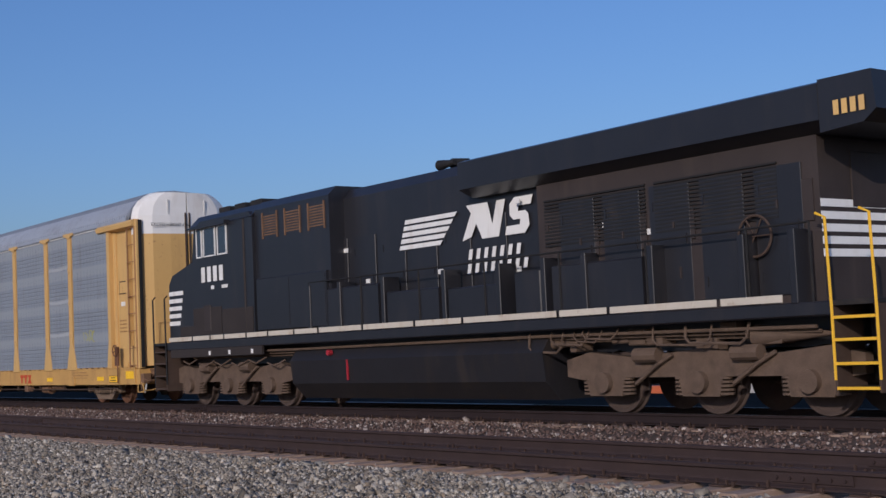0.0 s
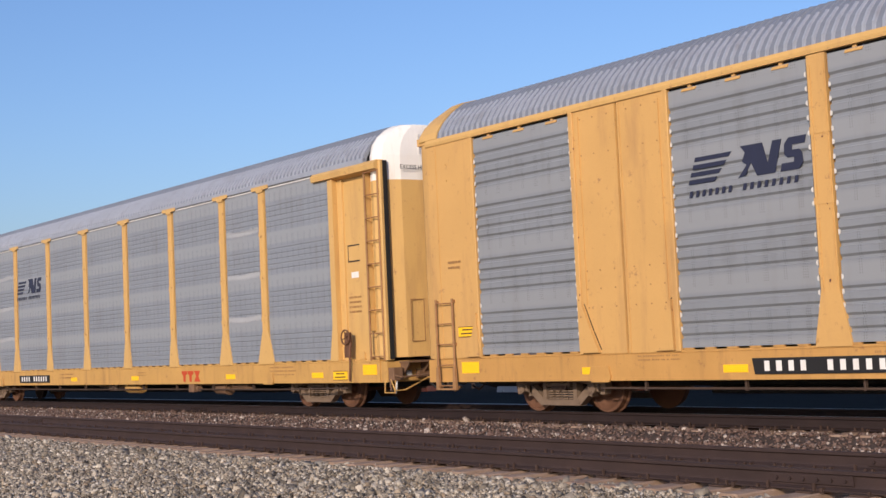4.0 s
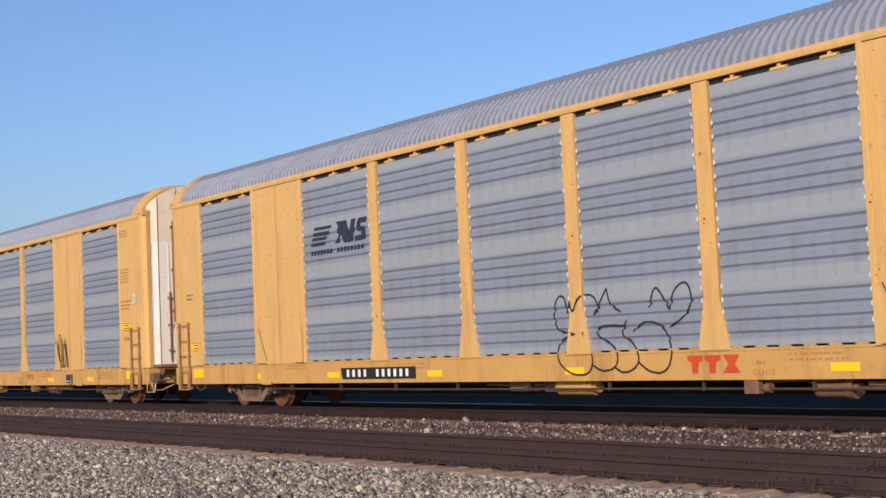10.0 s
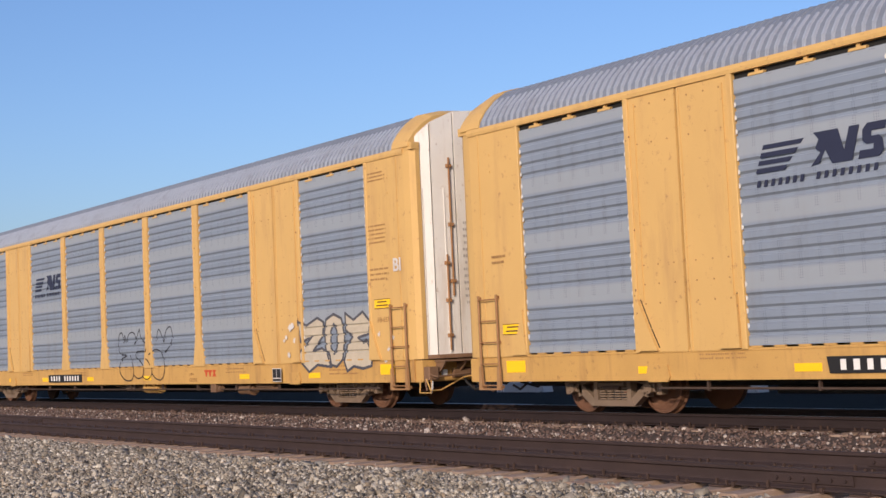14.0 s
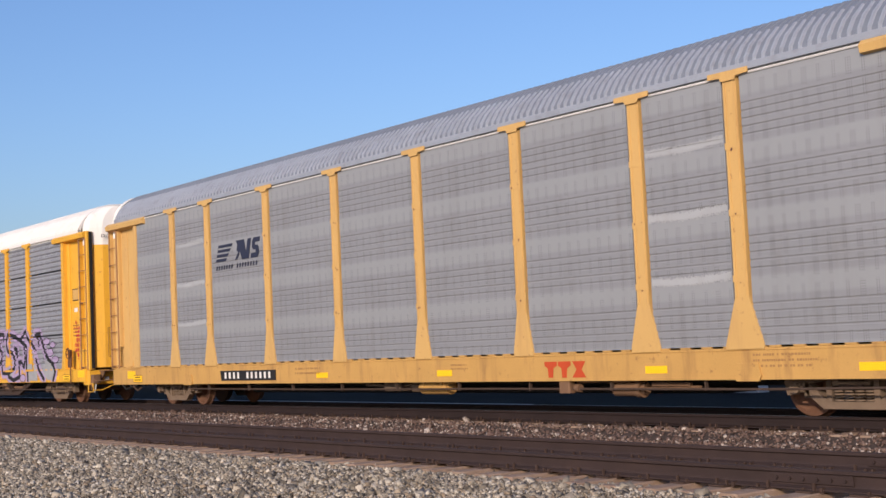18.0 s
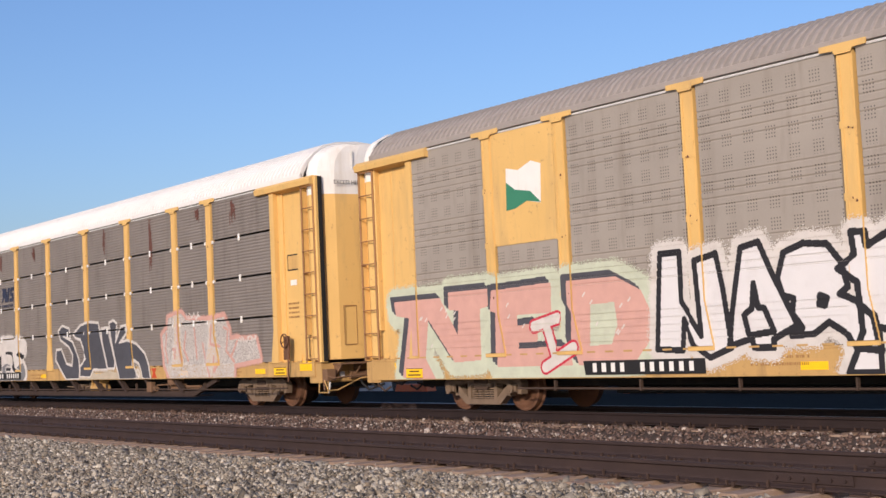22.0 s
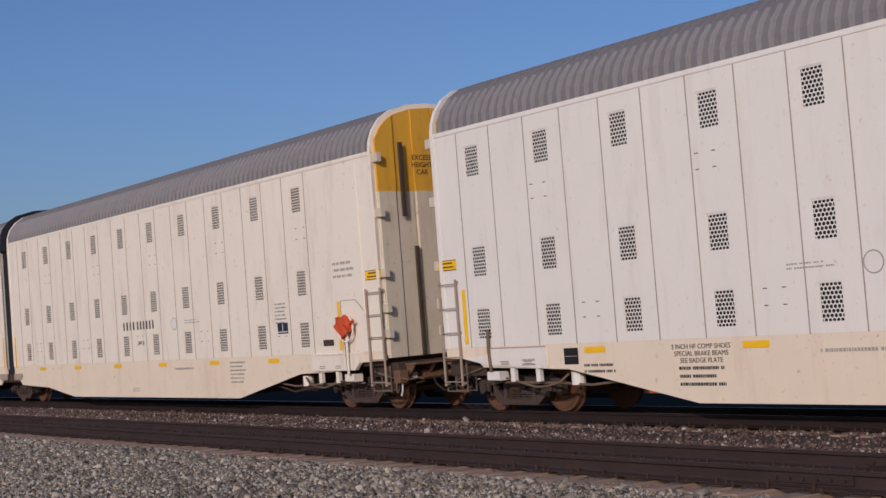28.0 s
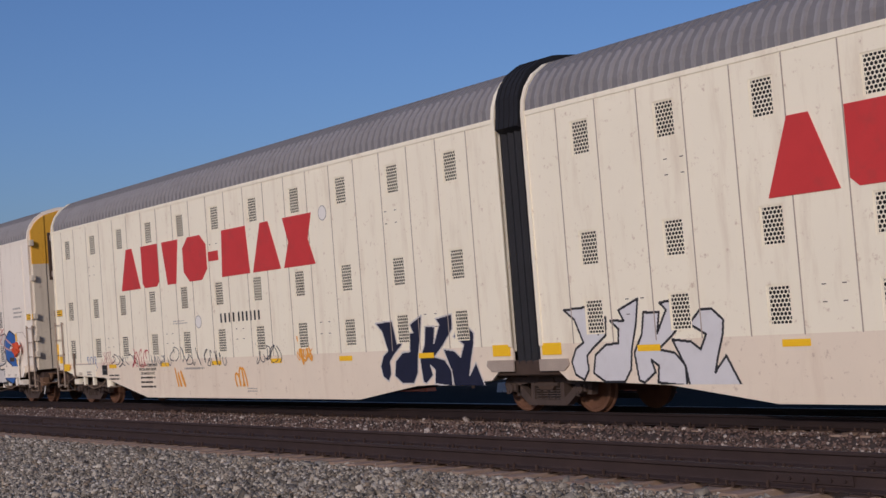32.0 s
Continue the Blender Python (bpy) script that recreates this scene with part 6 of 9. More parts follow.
    if red:
        # eight large slanting red blocks of a painted trade mark
        h = 1.10
        x0 = 5.45 if sgn > 0 else -16.6
        shapes = ([(0, 0), (1.2, 0), (0.78, h), (0.42, h)], [(1.36, 0.12), (1.5, 0), (2.2, 0), (2.36, 0.12), (2.36, h), (1.36, h)],
                  [(2.85, 0), (3.33, 0), (3.55, h), (2.62, h)], [(3.8, 0.25), (4.1, 0), (4.75, 0), (5.05, 0.25), (5.05, 0.85), (4.75, h), (4.1, h), (3.8, 0.85)],
                  [(5.15, 0.42), (5.65, 0.42), (5.65, 0.65), (5.15, 0.65)], [(5.8, 0), (7.15, 0), (7.05, h), (5.9, h)], [(7.3, 0), (8.55, 0), (8.1, h), (7.75, h)],
                  [(8.7, 0), (10.0, 0), (9.75, h / 2), (9.95, h), (8.75, h), (8.95, h / 2)])
        for k, q in enumerate(shapes):
            part("red_mark", once(("red_block", k), lambda: Build().run_y(q, -0.012, 0).mesh("red_mark", "red")), car, (x0, -1.5, 3.16), 0, "large red painted block")
        part("round_mark", ring, car, (x0 + 10.4, -1.503, 4.2))

    def brakewheel():
        b = Build()
        b.bar([(0.28 * math.cos(0.31416 * k), -1.61, 1.75 + 0.28 * math.sin(0.31416 * k)) for k in range(21)], 0.018)
        for k in range(5):
            a = 1.257 * k
            b.bar([(0, -1.60, 1.75), (0.27 * math.cos(a), -1.60, 1.75 + 0.27 * math.sin(a))], 0.012)
        b.bar([(0, -1.6, 1.75), (0, -1.6, 0.8)], 0.025)
        return b.mesh("brake_wheel", mat)
    if sgn > 0:
        part("brake_wheel", once(("bw", mat), brakewheel), car, (20.28, 0, 0))

        def flag():
            b = Build()
            rnd = random.Random(5)
            rings = []
            for i in range(7):
                x = -0.25 + 0.09 * i
                h = 0.26 * math.sin(math.pi * (i + 0.7) / 7.6)
                rings.append([(x + rnd.uniform(-.02, .02), -1.66 + 0.05 * math.cos(a) + rnd.uniform(-.03, .03), 1.80 + h * math.sin(a) + 0.04 * math.sin(i * 1.7)) for a in (0, 1.05, 2.1, 3.14, 4.19, 5.24)])
            b.solid(rings)
            b.bar([(0.25, -1.66, 1.82), (0.42, -1.66, 1.9)], 0.03)
            return b.mesh("cloth_cover", "brown_cloth" if red else "orange_cloth")
        part("cloth_cover", once(("flag", red), flag), car, (20.25, 0, 0), 0, "crumpled brown cloth over the brake wheel" if red else "crumpled faded orange cloth over the brake wheel")
    truck(car, sgn * 20.0, mat="dark_truck")
    coupler(car, sgn * 22.15, sgn)
    part("end_sill", once(("mend", mat), lambda: Build().box(20.6, 21.65, -1.3, 1.3, 0.72, 1.0, 0.02).bar([(21.4, -1.4, 0.7), (21.55, -1.4, 0.5), (21.6, -0.4, 0.6)], 0.02).mesh("end_sill", "frame")), car, turn=flip)
    part("brake_gear", once("mgear", lambda: Build().disc((17.3, -0.8, 0.55), 0.17, 0.7, 0, 12).box(16.2, 18.4, -1.1, -0.5, 0.62, 0.75).bar([(16.5, -1.3, 0.62), (17.6, -1.3, 0.42), (18.8, -1.3, 0.55)], 0.02).mesh("brake_gear", "frame")), car, turn=flip)


def car_m(label, mat, roof, red=False):
    car = thing("articulated_car_carrier", label, "train wagon", "wagons of the train")
    max_unit(car, 1, mat, roof, red, "")
    max_unit(car, -1, mat, roof, red, "")

    def bellows():
        b = Build()
        prof = [(y * 0.97, z + (0.07 if z > 5.6 else -0.03)) for y, z in [(-1.5, 0.95)] + ROOF_M + [(1.5, 0.95)]]
        rings = []
        for i in range(9):
            k = 1.0 if i % 2 else 0.965
            rings.append([(-0.36 + 0.09 * i, y * k, z if z < 1 else z * (1 if i % 2 else 0.996)) for y, z in prof])
        b.solid(rings)
        return b.mesh("bellows", "rubber")
    def hood():
        """The raised dark hood over the top of the bellows."""
        b = Build()
        over = [(-1.53, 5.0)] + ROOF_M + [(1.53, 5.0)]
        outer = [(y * 1.02, z + (0.13 if z > 5.3 else 0.02)) for y, z in over]
        inner = [(y * 0.93, z - 0.06) for y, z in reversed(over)]
        b.solid([[(x, y, z) for y, z in outer + inner] for x in (-0.30, 0.30)])
        for x in (-0.2, -0.07, 0.07, 0.2):
            b.solid([[(x + e, y * 1.008, z + 0.012) for y, z in outer] + [(x + e, y, z) for y, z in reversed(outer)] for e in (-0.012, 0.012)])
        return b.mesh("bellows_hood", "rubber")
    part("bellows_hood", once("bhood", hood), car, label="raised black hood over the bellows")
    part("bellows", once("bellows", bellows), car, label="black rubber bellows between the two units")
    part("articulation", once("artic", lambda: Build().box(-1.0, 1.0, -0.5, 0.5, 0.62, 0.94, 0.04).box(-0.9, 0.9, -1.45, -1.38, 0.72, 0.98, 0.02).mesh("articulation", "frame")), car)
    truck(car, 0.0, mat="dark_truck")
    return car


# ---- locomotive ----
def locomotive():
    car = thing("diesel_locomotive", "black diesel locomotive with white stripes and yellow handrails", "locomotive")
    # frame and walkway
    part("main_frame", Build().box(-10.2, 10.2, -1.50, 1.50, 1.42, 1.62, 0.02).box(-10.0, 10.0, -0.8, 0.8, 1.0, 1.42).mesh("main_frame", "loco_black"), car)
    b = Build()
    x = -10.1
    rnd = random.Random(4)
    for w in (1.35, 0.95, 0.7, 1.1, 1.0, 1.15, 1.0, 1.7, 1.8, 1.5, 2.6, 1.2, 2.3, 1.2):
        if x + w < 10.3:
            b.box(x + 0.03, x + w - 0.05, -1.506, -1.495, 1.635, 1.74)
        x += w
    part("sill_stripe", b.mesh("sill_stripe", "stripe_dusty"), car, label="white reflective sill stripe, worn and stained")
    # rear (cab) end: cab and short hood
    b = Build()
    b.run_y([(-8.7, 1.62), (-8.7, 3.45), (-8.55, 4.40), (-8.2, 4.55), (-5.75, 4.55), (-5.6, 4.4), (-5.6, 1.62)], -1.48, 1.48)
    part("cab", b.mesh("cab", "loco_black"), car)
    part("cab_roof", Build().run_x([(-1.5, 4.42), (-1.2, 4.72), (0, 4.80), (1.2, 4.72), (1.5, 4.42), (1.2, 4.5), (-1.2, 4.5)], -8.8, -5.6).mesh("cab_roof", "loco_black"), car)
    b = Build()
    b.run_y([(-10.15, 1.62), (-10.15, 3.1), (-9.95, 3.32), (-8.7, 3.62), (-8.7, 1.62)], -1.42, 1.42)
    part("short_hood", b.mesh("short_hood", "loco_black"), car)
    b = Build()
    for k in range(5):
        z = 2.05 + 0.19 * k
        b.box(-10.155, -9.55 + 0.05 * k, -1.428, -1.42, z, z + 0.105)
        b.box(-10.158, -10.15, -1.42, 1.42, z, z + 0.105)
    part("nose_stripe", b.mesh("nose_stripe", "white"), car)
    for x0, x1 in ((-8.38, -8.12), (-8.0, -7.42), (-7.28, -6.84)):
        w = part("window", Build().box(x0, x1, -1.495, -1.47, 3.68, 4.34).mesh("window", "glass"), car)
        f = Build()
        for a in (x0, x1):
            f.box(a - 0.016, a + 0.016, -1.51, -1.48, 3.65, 4.37)
        for z in (3.65, 4.34):
            f.box(x0, x1, -1.51, -1.48, z, z + 0.03)
        part("window_frame", f.mesh("window_frame", "white"), w)
    w = part("window", Build().box(-8.70, -8.60, -1.2, 1.2, 3.75, 4.25).mesh("window", "glass"), car)
    b = Build()
    bars(b, 0.03, 0, (0.19, 0.19, 0.19, 0.19), 0.37, 0.12, -0.006)
    bars_part("number_marking", b.mesh("number_marking", "white"), car, (-8.22, -1.486, 3.04), "white character-sized bars")
    bars_part("number_marking", Build().box(0, 0.16, -0.004, 0, 0, 0.09).box(0.55, 0.85, -0.004, 0, 0, 0.08).mesh("number_marking", "white"), car, (-7.7, -1.486, 2.85))
    b = Build()
    b.run_x([(-1.40, 1.62), (-1.40, 4.55), (-1.2, 4.74), (1.2, 4.74), (1.40, 4.55), (1.40, 1.62)], -5.6, -2.4)
    part("equipment_cab", b.mesh("equipment_cab", "loco_black"), car)
    for x0 in (-5.2, -4.2, -3.2):
        b = Build()
        for k in range(8):
            b.box(x0, x0 + 0.6, -1.41, -1.395, 3.92 + 0.06 * k, 3.95 + 0.06 * k)
        for e in (x0 - 0.05, x0 + 0.6):
            b.box(e, e + 0.04, -1.425, -1.395, 3.85, 4.45)
        part("louvre", b.mesh("louvre", "grimy_end"), car)
    # long hood
    b = Build()
    b.run_x([(-1.02, 1.62), (-1.02, 4.45), (-0.85, 4.66), (0.85, 4.66), (1.02, 4.45), (1.02, 1.62)], -2.4, 4.0)
    part("engine_hood", b.mesh("engine_hood", "loco_black"), car)
    b = Build()
    b.run_x([(-1.18, 1.62), (-1.18, 4.0), (1.18, 4.0), (1.18, 1.62)], 4.0, 9.9)
    part("radiator_hood", b.mesh("radiator_hood", "loco_dusty"), car)
    b = Build()
    b.run_x([(-1.17, 3.94), (-1.5, 4.08), (-1.5, 4.58), (-1.3, 4.64), (1.3, 4.64), (1.5, 4.58), (1.5, 4.08), (1.17, 3.94)], 2.2, 10.2)
    part("radiator_wing", b.mesh("radiator_wing", "loco_black"), car)
    part("radiator_end", Build().run_y([(10.2, 3.9), (10.2, 4.63), (11.05, 4.63), (11.1, 4.1), (10.9, 3.95)], -1.49, 1.49).mesh("radiator_end", "loco_black"), car)
    horn = part("horn", Build().box(-0.75, 0.05, -0.28, 0.42, 0.0, 0.07, 0.02).mesh("horn", "soot"), car, (0.9, -0.2, 4.66))
    for hx, hy, hz, hr, hl in ((-0.4, -0.22, 0.19, 0.11, 0.5), (-0.3, 0.06, 0.22, 0.12, 0.5), (-0.35, 0.34, 0.16, 0.09, 0.4)):
        part("bell", Build().disc((0, 0, 0), hr, hl, 0, 12, 0.05).mesh("bell", "soot", smooth=40), horn, (hx, hy, hz))
    part("antenna", Build().disc((0, 0, 0.1), 0.12, 0.2, 2, 10).box(0.4, 1.0, -0.2, 0.2, 0, 0.1, 0.02).mesh("antenna", "soot"), car, (-7.2, -0.3, 4.80))
    # hood doors
    door = once("hooddoor", lambda: Build().box(-0.42, 0.42, -0.03, 0, 0, 1.85, 0.008).box(-0.36, -0.33, -0.045, -0.03, 0.2, 0.35).box(-0.36, -0.33, -0.045, -0.03, 1.45, 1.6).box(0.30, 0.34, -0.05, -0.03, 0.9, 1.05).mesh("hood_door", "loco_black"))
    for k in range(6):
        part("hood_door", door, car, (-2.7 + 1.05 * k, -1.02, 1.75))
    for k in range(5):
        part("hood_door", door, car, (5.0 + 1.05 * k, -1.18, 1.75))
    grill = Build()
    for k in range(14):
        grill.box(-1.2, 1.2, -0.03, -0.005, 0.06 * k, 0.06 * k + 0.03)
    gm = grill.mesh("radiator_grille", "soot")
    for x in (5.4, 8.0):
        part("radiator_grille", gm, car, (x, -1.185, 2.85))
    web = Build().box(-0.06, 0.06, -1.50, -1.10, 1.62, 2.65, 0.01).mesh("walkway_bracket", "loco_black")
    for x in (-3.2, -2.0, -0.4, 1.6, 3.2, 4.4, 5.4, 6.9, 8.7, 9.6):
        part("walkway_bracket", web, car, (x, 0, 0))
    for x0, x1, z1 in ((-2.9, -0.6, 2.55), (-0.3, 1.4, 2.35), (1.7, 3.1, 2.3), (3.6, 4.3, 2.45), (4.6, 6.7, 2.5)):
        part("equipment_box", Build().box(x0, x1, -1.46, -1.05, 1.62, z1, 0.03).mesh("equipment_box", "loco_black"), car)
    # dusty service doors below the radiators and lower cab panels
    for x0, w, z0, h in ((7.2, 1.2, 1.75, 0.9), (5.0, 0.5, 2.62, 0.5), (6.0, 0.6, 2.62, 0.55), (7.1, 0.5, 2.7, 0.5), (4.2, 0.7, 2.9, 0.55), (9.1, 0.7, 2.75, 0.6)):
        part("service_door", Build().box(x0, x0 + w, -1.205, -1.17, z0, z0 + h, 0.012).box(x0 + 0.06, x0 + 0.10, -1.225, -1.20, z0 + h * 0.4, z0 + h * 0.6).mesh("service_door", "loco_dusty"), car)
    for x0, w, z0, h in ((-8.1, 0.35, 1.85, 0.62), (-5.35, 0.85, 1.7, 1.2), (-4.3, 0.75, 1.7, 1.2)):
        part("service_door", Build().box(x0, x0 + w, -1.505 if x0 < -5.7 else -1.425, -1.39, z0, z0 + h, 0.012).mesh("service_door", "loco_dusty"), car)
    # dust-browned lower panels with their seams
    for x0, x1, y, z1 in ((-9.55, -8.72, -1.424, 2.0), (-8.68, -7.2, -1.484, 2.42), (-7.16, -5.66, -1.484, 2.34), (-5.56, -4.0, -1.404, 2.2), (-3.96, -2.44, -1.404, 2.15)):
        part("lower_panel", Build().box(x0, x1, y - 0.008, y + 0.02, 1.76, z1, 0.006).mesh("lower_panel", "loco_brown"), car, label="dust-browned lower panel")
    part("battery_box", Build().box(-5.5, -2.5, -1.47, -1.36, 1.76, 2.95, 0.02).box(-5.45, -4.05, -1.478, -1.465, 1.85, 2.9).box(-3.95, -2.55, -1.478, -1.465, 1.85, 2.9).mesh("battery_box", "loco_black"), car)
    for x in (-7.9, -7.1, -6.3):
        part("roof_unit", Build().box(x - 0.28, x + 0.28, -0.95, -0.2, 4.74, 4.9, 0.03).mesh("roof_unit", "soot"), car)
    part("cab_visor", Build().run_y([(-8.62, 4.42), (-8.75, 4.36), (-6.7, 4.36), (-6.7, 4.45)], -1.62, -1.46).mesh("cab_visor", "loco_black"), car)
    part("cab_post", Build().box(-6.05, -5.98, -1.50, -1.47, 1.8, 4.4, 0.01).mesh("cab_post", "loco_brown"), car)
    part("sill_skirt", Build().box(-10.0, -5.3, -1.50, -1.44, 1.22, 1.43, 0.01).mesh("sill_skirt", "loco_brown"), car)
    for x0 in (-7.9, -6.9, -5.8):
        part("safety_label", Build().box(0, 0.1, -0.006, 0.02, 0, 0.1).mesh("safety_label", "white"), car, (x0, -1.502, 1.26))
    part("front_door", Build().box(9.9, 9.925, -0.45, 0.45, 2.95, 3.75, 0.01).mesh("front_door", "loco_dusty"), car)
    # emblem of stripes on the engine hood
    b = Build()
    for k in range(5):
        z = 0.125 * k
        b.run_y([(0.05 * k, z), (1.35 + 0.12 * k, z), (1.43 + 0.12 * k, z + 0.085), (0.05 * k + 0.03, z + 0.085)], -0.006, 0)
    b.run_y([(2.05, 0.0), (2.32, 0.06), (2.48, 0.3), (2.64, 0.0), (3.12, 0.0), (3.34, 0.66), (3.1, 0.66), (2.95, 0.24), (2.83, 0.66), (2.2, 0.66), (2.34, 0.5), (2.24, 0.34)], -0.006, 0)
    b.run_y([(3.3, 0.0), (3.85, 0.0), (3.98, 0.13), (3.96, 0.33), (3.88, 0.4), (3.68, 0.4), (3.7, 0.5), (4.04, 0.5), (4.1, 0.66), (3.6, 0.66), (3.46, 0.55), (3.45, 0.35), (3.55, 0.26), (3.74, 0.26), (3.72, 0.16), (3.35, 0.16)], -0.006, 0)
    bars(b, 2.2, -0.36, (0.10,) * 7, 0.19, 0.13, -0.006, 0.25)
    bars(b, 2.15, -0.62, (0.10,) * 8, 0.19, 0.13, -0.006, 0.25)
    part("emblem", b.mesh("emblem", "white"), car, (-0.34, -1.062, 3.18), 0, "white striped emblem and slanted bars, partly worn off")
    b = Build()
    bars(b, 0, 0, (0.085, 0.085, 0.085, 0.085), 0.2, 0.05, -0.006)
    bars_part("number_marking", b.mesh("number_marking", "pale_yellow"), car, (10.45, -1.51, 4.1), "faded character-sized bars")
    for x, z in ((4.3, 3.15), (5.0, 2.75), (5.6, 3.05), (6.6, 2.85), (7.2, 3.2), (8.2, 3.1), (9.0, 3.2), (3.4, 3.7), (3.2, 2.5), (-2.4, 3.3), (-4.3, 3.4), (-1.6, 2.6), (0.9, 2.62)):
        y = -1.19 if x > 3.3 else (-1.36 if x < -3.3 else -1.06)
        part("safety_label", once("tag", lambda: Build().box(0, 0.14, -0.006, 0.02, 0, 0.09).mesh("safety_label", "white")), car, (x, y, z))
    w = Build()
    w.bar([(0.3 * math.cos(0.2618 * k), 0, 0.3 * math.sin(0.2618 * k)) for k in range(25)], 0.022)
    for k in range(5):
        w.bar([(0, 0, 0), (0.3 * math.cos(1.047 * k), 0, 0.3 * math.sin(1.047 * k))], 0.014)
    part("hand_brake_wheel", w.mesh("hand_brake_wheel", "frame"), car, (8.8, -1.28, 2.62))
    # front end: stripes, steps, rails
    b = Build()
    for k in range(5):
        z = 2.24 + 0.175 * k
        b.box(9.902, 9.912, -1.18, 1.18, z, z + 0.11)
    part("front_stripe", b.mesh("front_stripe", "stripe_bright"), car)
    for x in (-10.6, 10.55):
        part("end_platform", Build().box(x - 0.2, x + 0.2, -0.85, 0.85, 0.5, 1.6, 0.03).box(x - 0.36, x + 0.36, -1.50, 1.50, 1.55, 1.62, 0.01).mesh("end_platform", "soot"), car)
        for s in (-1, 1):
            y0, y1 = sorted((s * 0.85, s * 1.50))
            for e in (-0.36, 0.32):
                part("step_side", Build().box(x + e, x + e + 0.04, y0, y1, 0.38, 1.55).mesh("step_side", "frame"), car)
            for z in (0.45, 0.78, 1.1, 1.4):
                part("step", Build().box(x - 0.32, x + 0.32, y0, y1, z - 0.02, z).use(1).box(x - 0.33, x + 0.33, min(s * 1.50, s * 1.515), max(s * 1.50, s * 1.515), z - 0.03, z + 0.01).mesh("step", "soot", "handrail" if x > 0 else "frame"), car)
    for x in (-10.25, -10.95, 10.2, 10.9):
        for s in (-1, 1):
            part("handrail", Build().bar([(0, s * 1.50, 0.55), (0.02, s * 1.52, 1.5), (0, s * 1.52, 2.75), (-0.15 if x > 0 else 0.15, s * 1.52, 2.82)], 0.022).mesh("handrail", "handrail" if x > 0 else "soot"), car, (x, 0, 0), 0, "yellow grab rail" if x > 0 else "black grab rail")
    b = Build()
    b.bar([(-3.2, -1.47, 2.72), (2.0, -1.47, 2.72), (9.9, -1.47, 2.72)], 0.018)
    for x in (-3.2, -1.2, 0.8, 2.8, 4.8, 6.8, 8.8, 9.9):
        b.bar([(x, -1.47, 1.62), (x, -1.47, 2.72)], 0.018)
    part("walkway_rail", b.mesh("walkway_rail", "soot"), car)
    # fuel tank
    b = Build()
    b.run_x([(-1.25, 1.28), (-1.42, 1.05), (-1.36, 0.55), (-1.05, 0.22), (1.05, 0.22), (1.36, 0.55), (1.42, 1.05), (1.25, 1.28)], -4.2, 4.2)
    part("fuel_tank", b.mesh("fuel_tank", "loco_tank"), car, label="grimy black fuel tank")
    part("fuel_gauge", Build().box(-0.022, 0.022, -0.03, 0, 0, 0.42).mesh("fuel_gauge", "cpred"), car, (-1.9, -1.40, 0.62), 0, "thin red gauge")
    part("fuel_cap", Build().disc((0, 0, 0), 0.06, 0.10, 1, 12).mesh("fuel_cap", "cpred"), car, (-2.6, -1.40, 1.2), 0, "red filler cap")
    pip = Build()
    for k in range(3):
        pip.bar([(-9.5, -1.3 + 0.1 * k, 1.32 - 0.06 * k), (-4, -1.3 + 0.1 * k, 1.30 - 0.06 * k), (4, -1.3 + 0.1 * k, 1.32 - 0.05 * k), (9.8, -1.3 + 0.1 * k, 1.28 - 0.06 * k)], 0.028)
    for k in range(9):
        x = 3.4 + rnd.uniform(0.6, 0.75) * k
        z = rnd.uniform(0.98, 1.18)
        pip.box(x, x + rnd.uniform(0.1, 0.45), -1.30 + rnd.uniform(0, 0.2), -0.9, z, z + rnd.uniform(0.1, 0.28), 0.02)
    for k in range(6):
        x = rnd.uniform(3.2, 8.8)
        z = rnd.uniform(1.05, 1.25)
        e = rnd.uniform(0.5, 1.6)
        pip.bar([(x, -1.30, 1.38), (x + 0.04, -1.36, z + 0.08), (x + 0.14, -1.38, z), (x + e, -1.38, z - 0.03), (x + e + 0.1, -1.36, z + 0.05), (x + e + 0.12, -1.30, 1.38)], rnd.uniform(0.014, 0.026))
    for k in range(6):
        x = -9.6 + 0.85 * k
        z = rnd.uniform(1.02, 1.2)
        pip.bar([(x, -1.34, z), (x + 0.4, -1.38, z - 0.08), (x + 0.8, -1.34, z + 0.05)], 0.02)
    tagged(part("air_pipe", pip.mesh("air_pipe", "loco_truck"), car), kind="stuff")

    for x0, x1 in ((3.4, 4.9), (8.6, 9.9)):
        part("air_reservoir", Build().disc(((x0 + x1) / 2, -1.12, 1.18), 0.17, x1 - x0, 0, 14, 0.03).mesh("air_reservoir", "loco_truck", smooth=40), car)

    def frame3():
        b = Build()
        b.run_y([(-2.95, 0.62), (-2.95, 0.9), (-2.4, 1.02), (-1.4, 0.92), (0, 1.02), (1.4, 0.92), (2.4, 1.02), (2.95, 0.9), (2.95, 0.62), (2.5, 0.55), (2.42, 0.3), (1.68, 0.3), (1.6, 0.6), (0.45, 0.6), (0.37, 0.3), (-0.37, 0.3), (-0.45, 0.6), (-1.6, 0.6), (-1.68, 0.3), (-2.42, 0.3), (-2.5, 0.55)], -0.09, 0.09)
        for x in (-2.05, 0, 2.05):
            b.disc((x, -0.13, 0.52), 0.17, 0.12, 1, 14)
            b.disc((x, 0.13, 0.52), 0.17, 0.12, 1, 14)
            for s in (-0.45, 0.45):
                for k in range(5):
                    b.disc((x + s, 0, 0.34 + 0.06 * k), 0.11, 0.035, 2, 10)
        for x in (-1.0, 1.0):
            b.disc((x, -0.16, 0.95), 0.12, 0.5, 0, 10)
            b.bar([(x - 0.3, -0.14, 0.5), (x + 0.2, -0.16, 0.8), (x + 0.5, -0.14, 0.95)], 0.035)
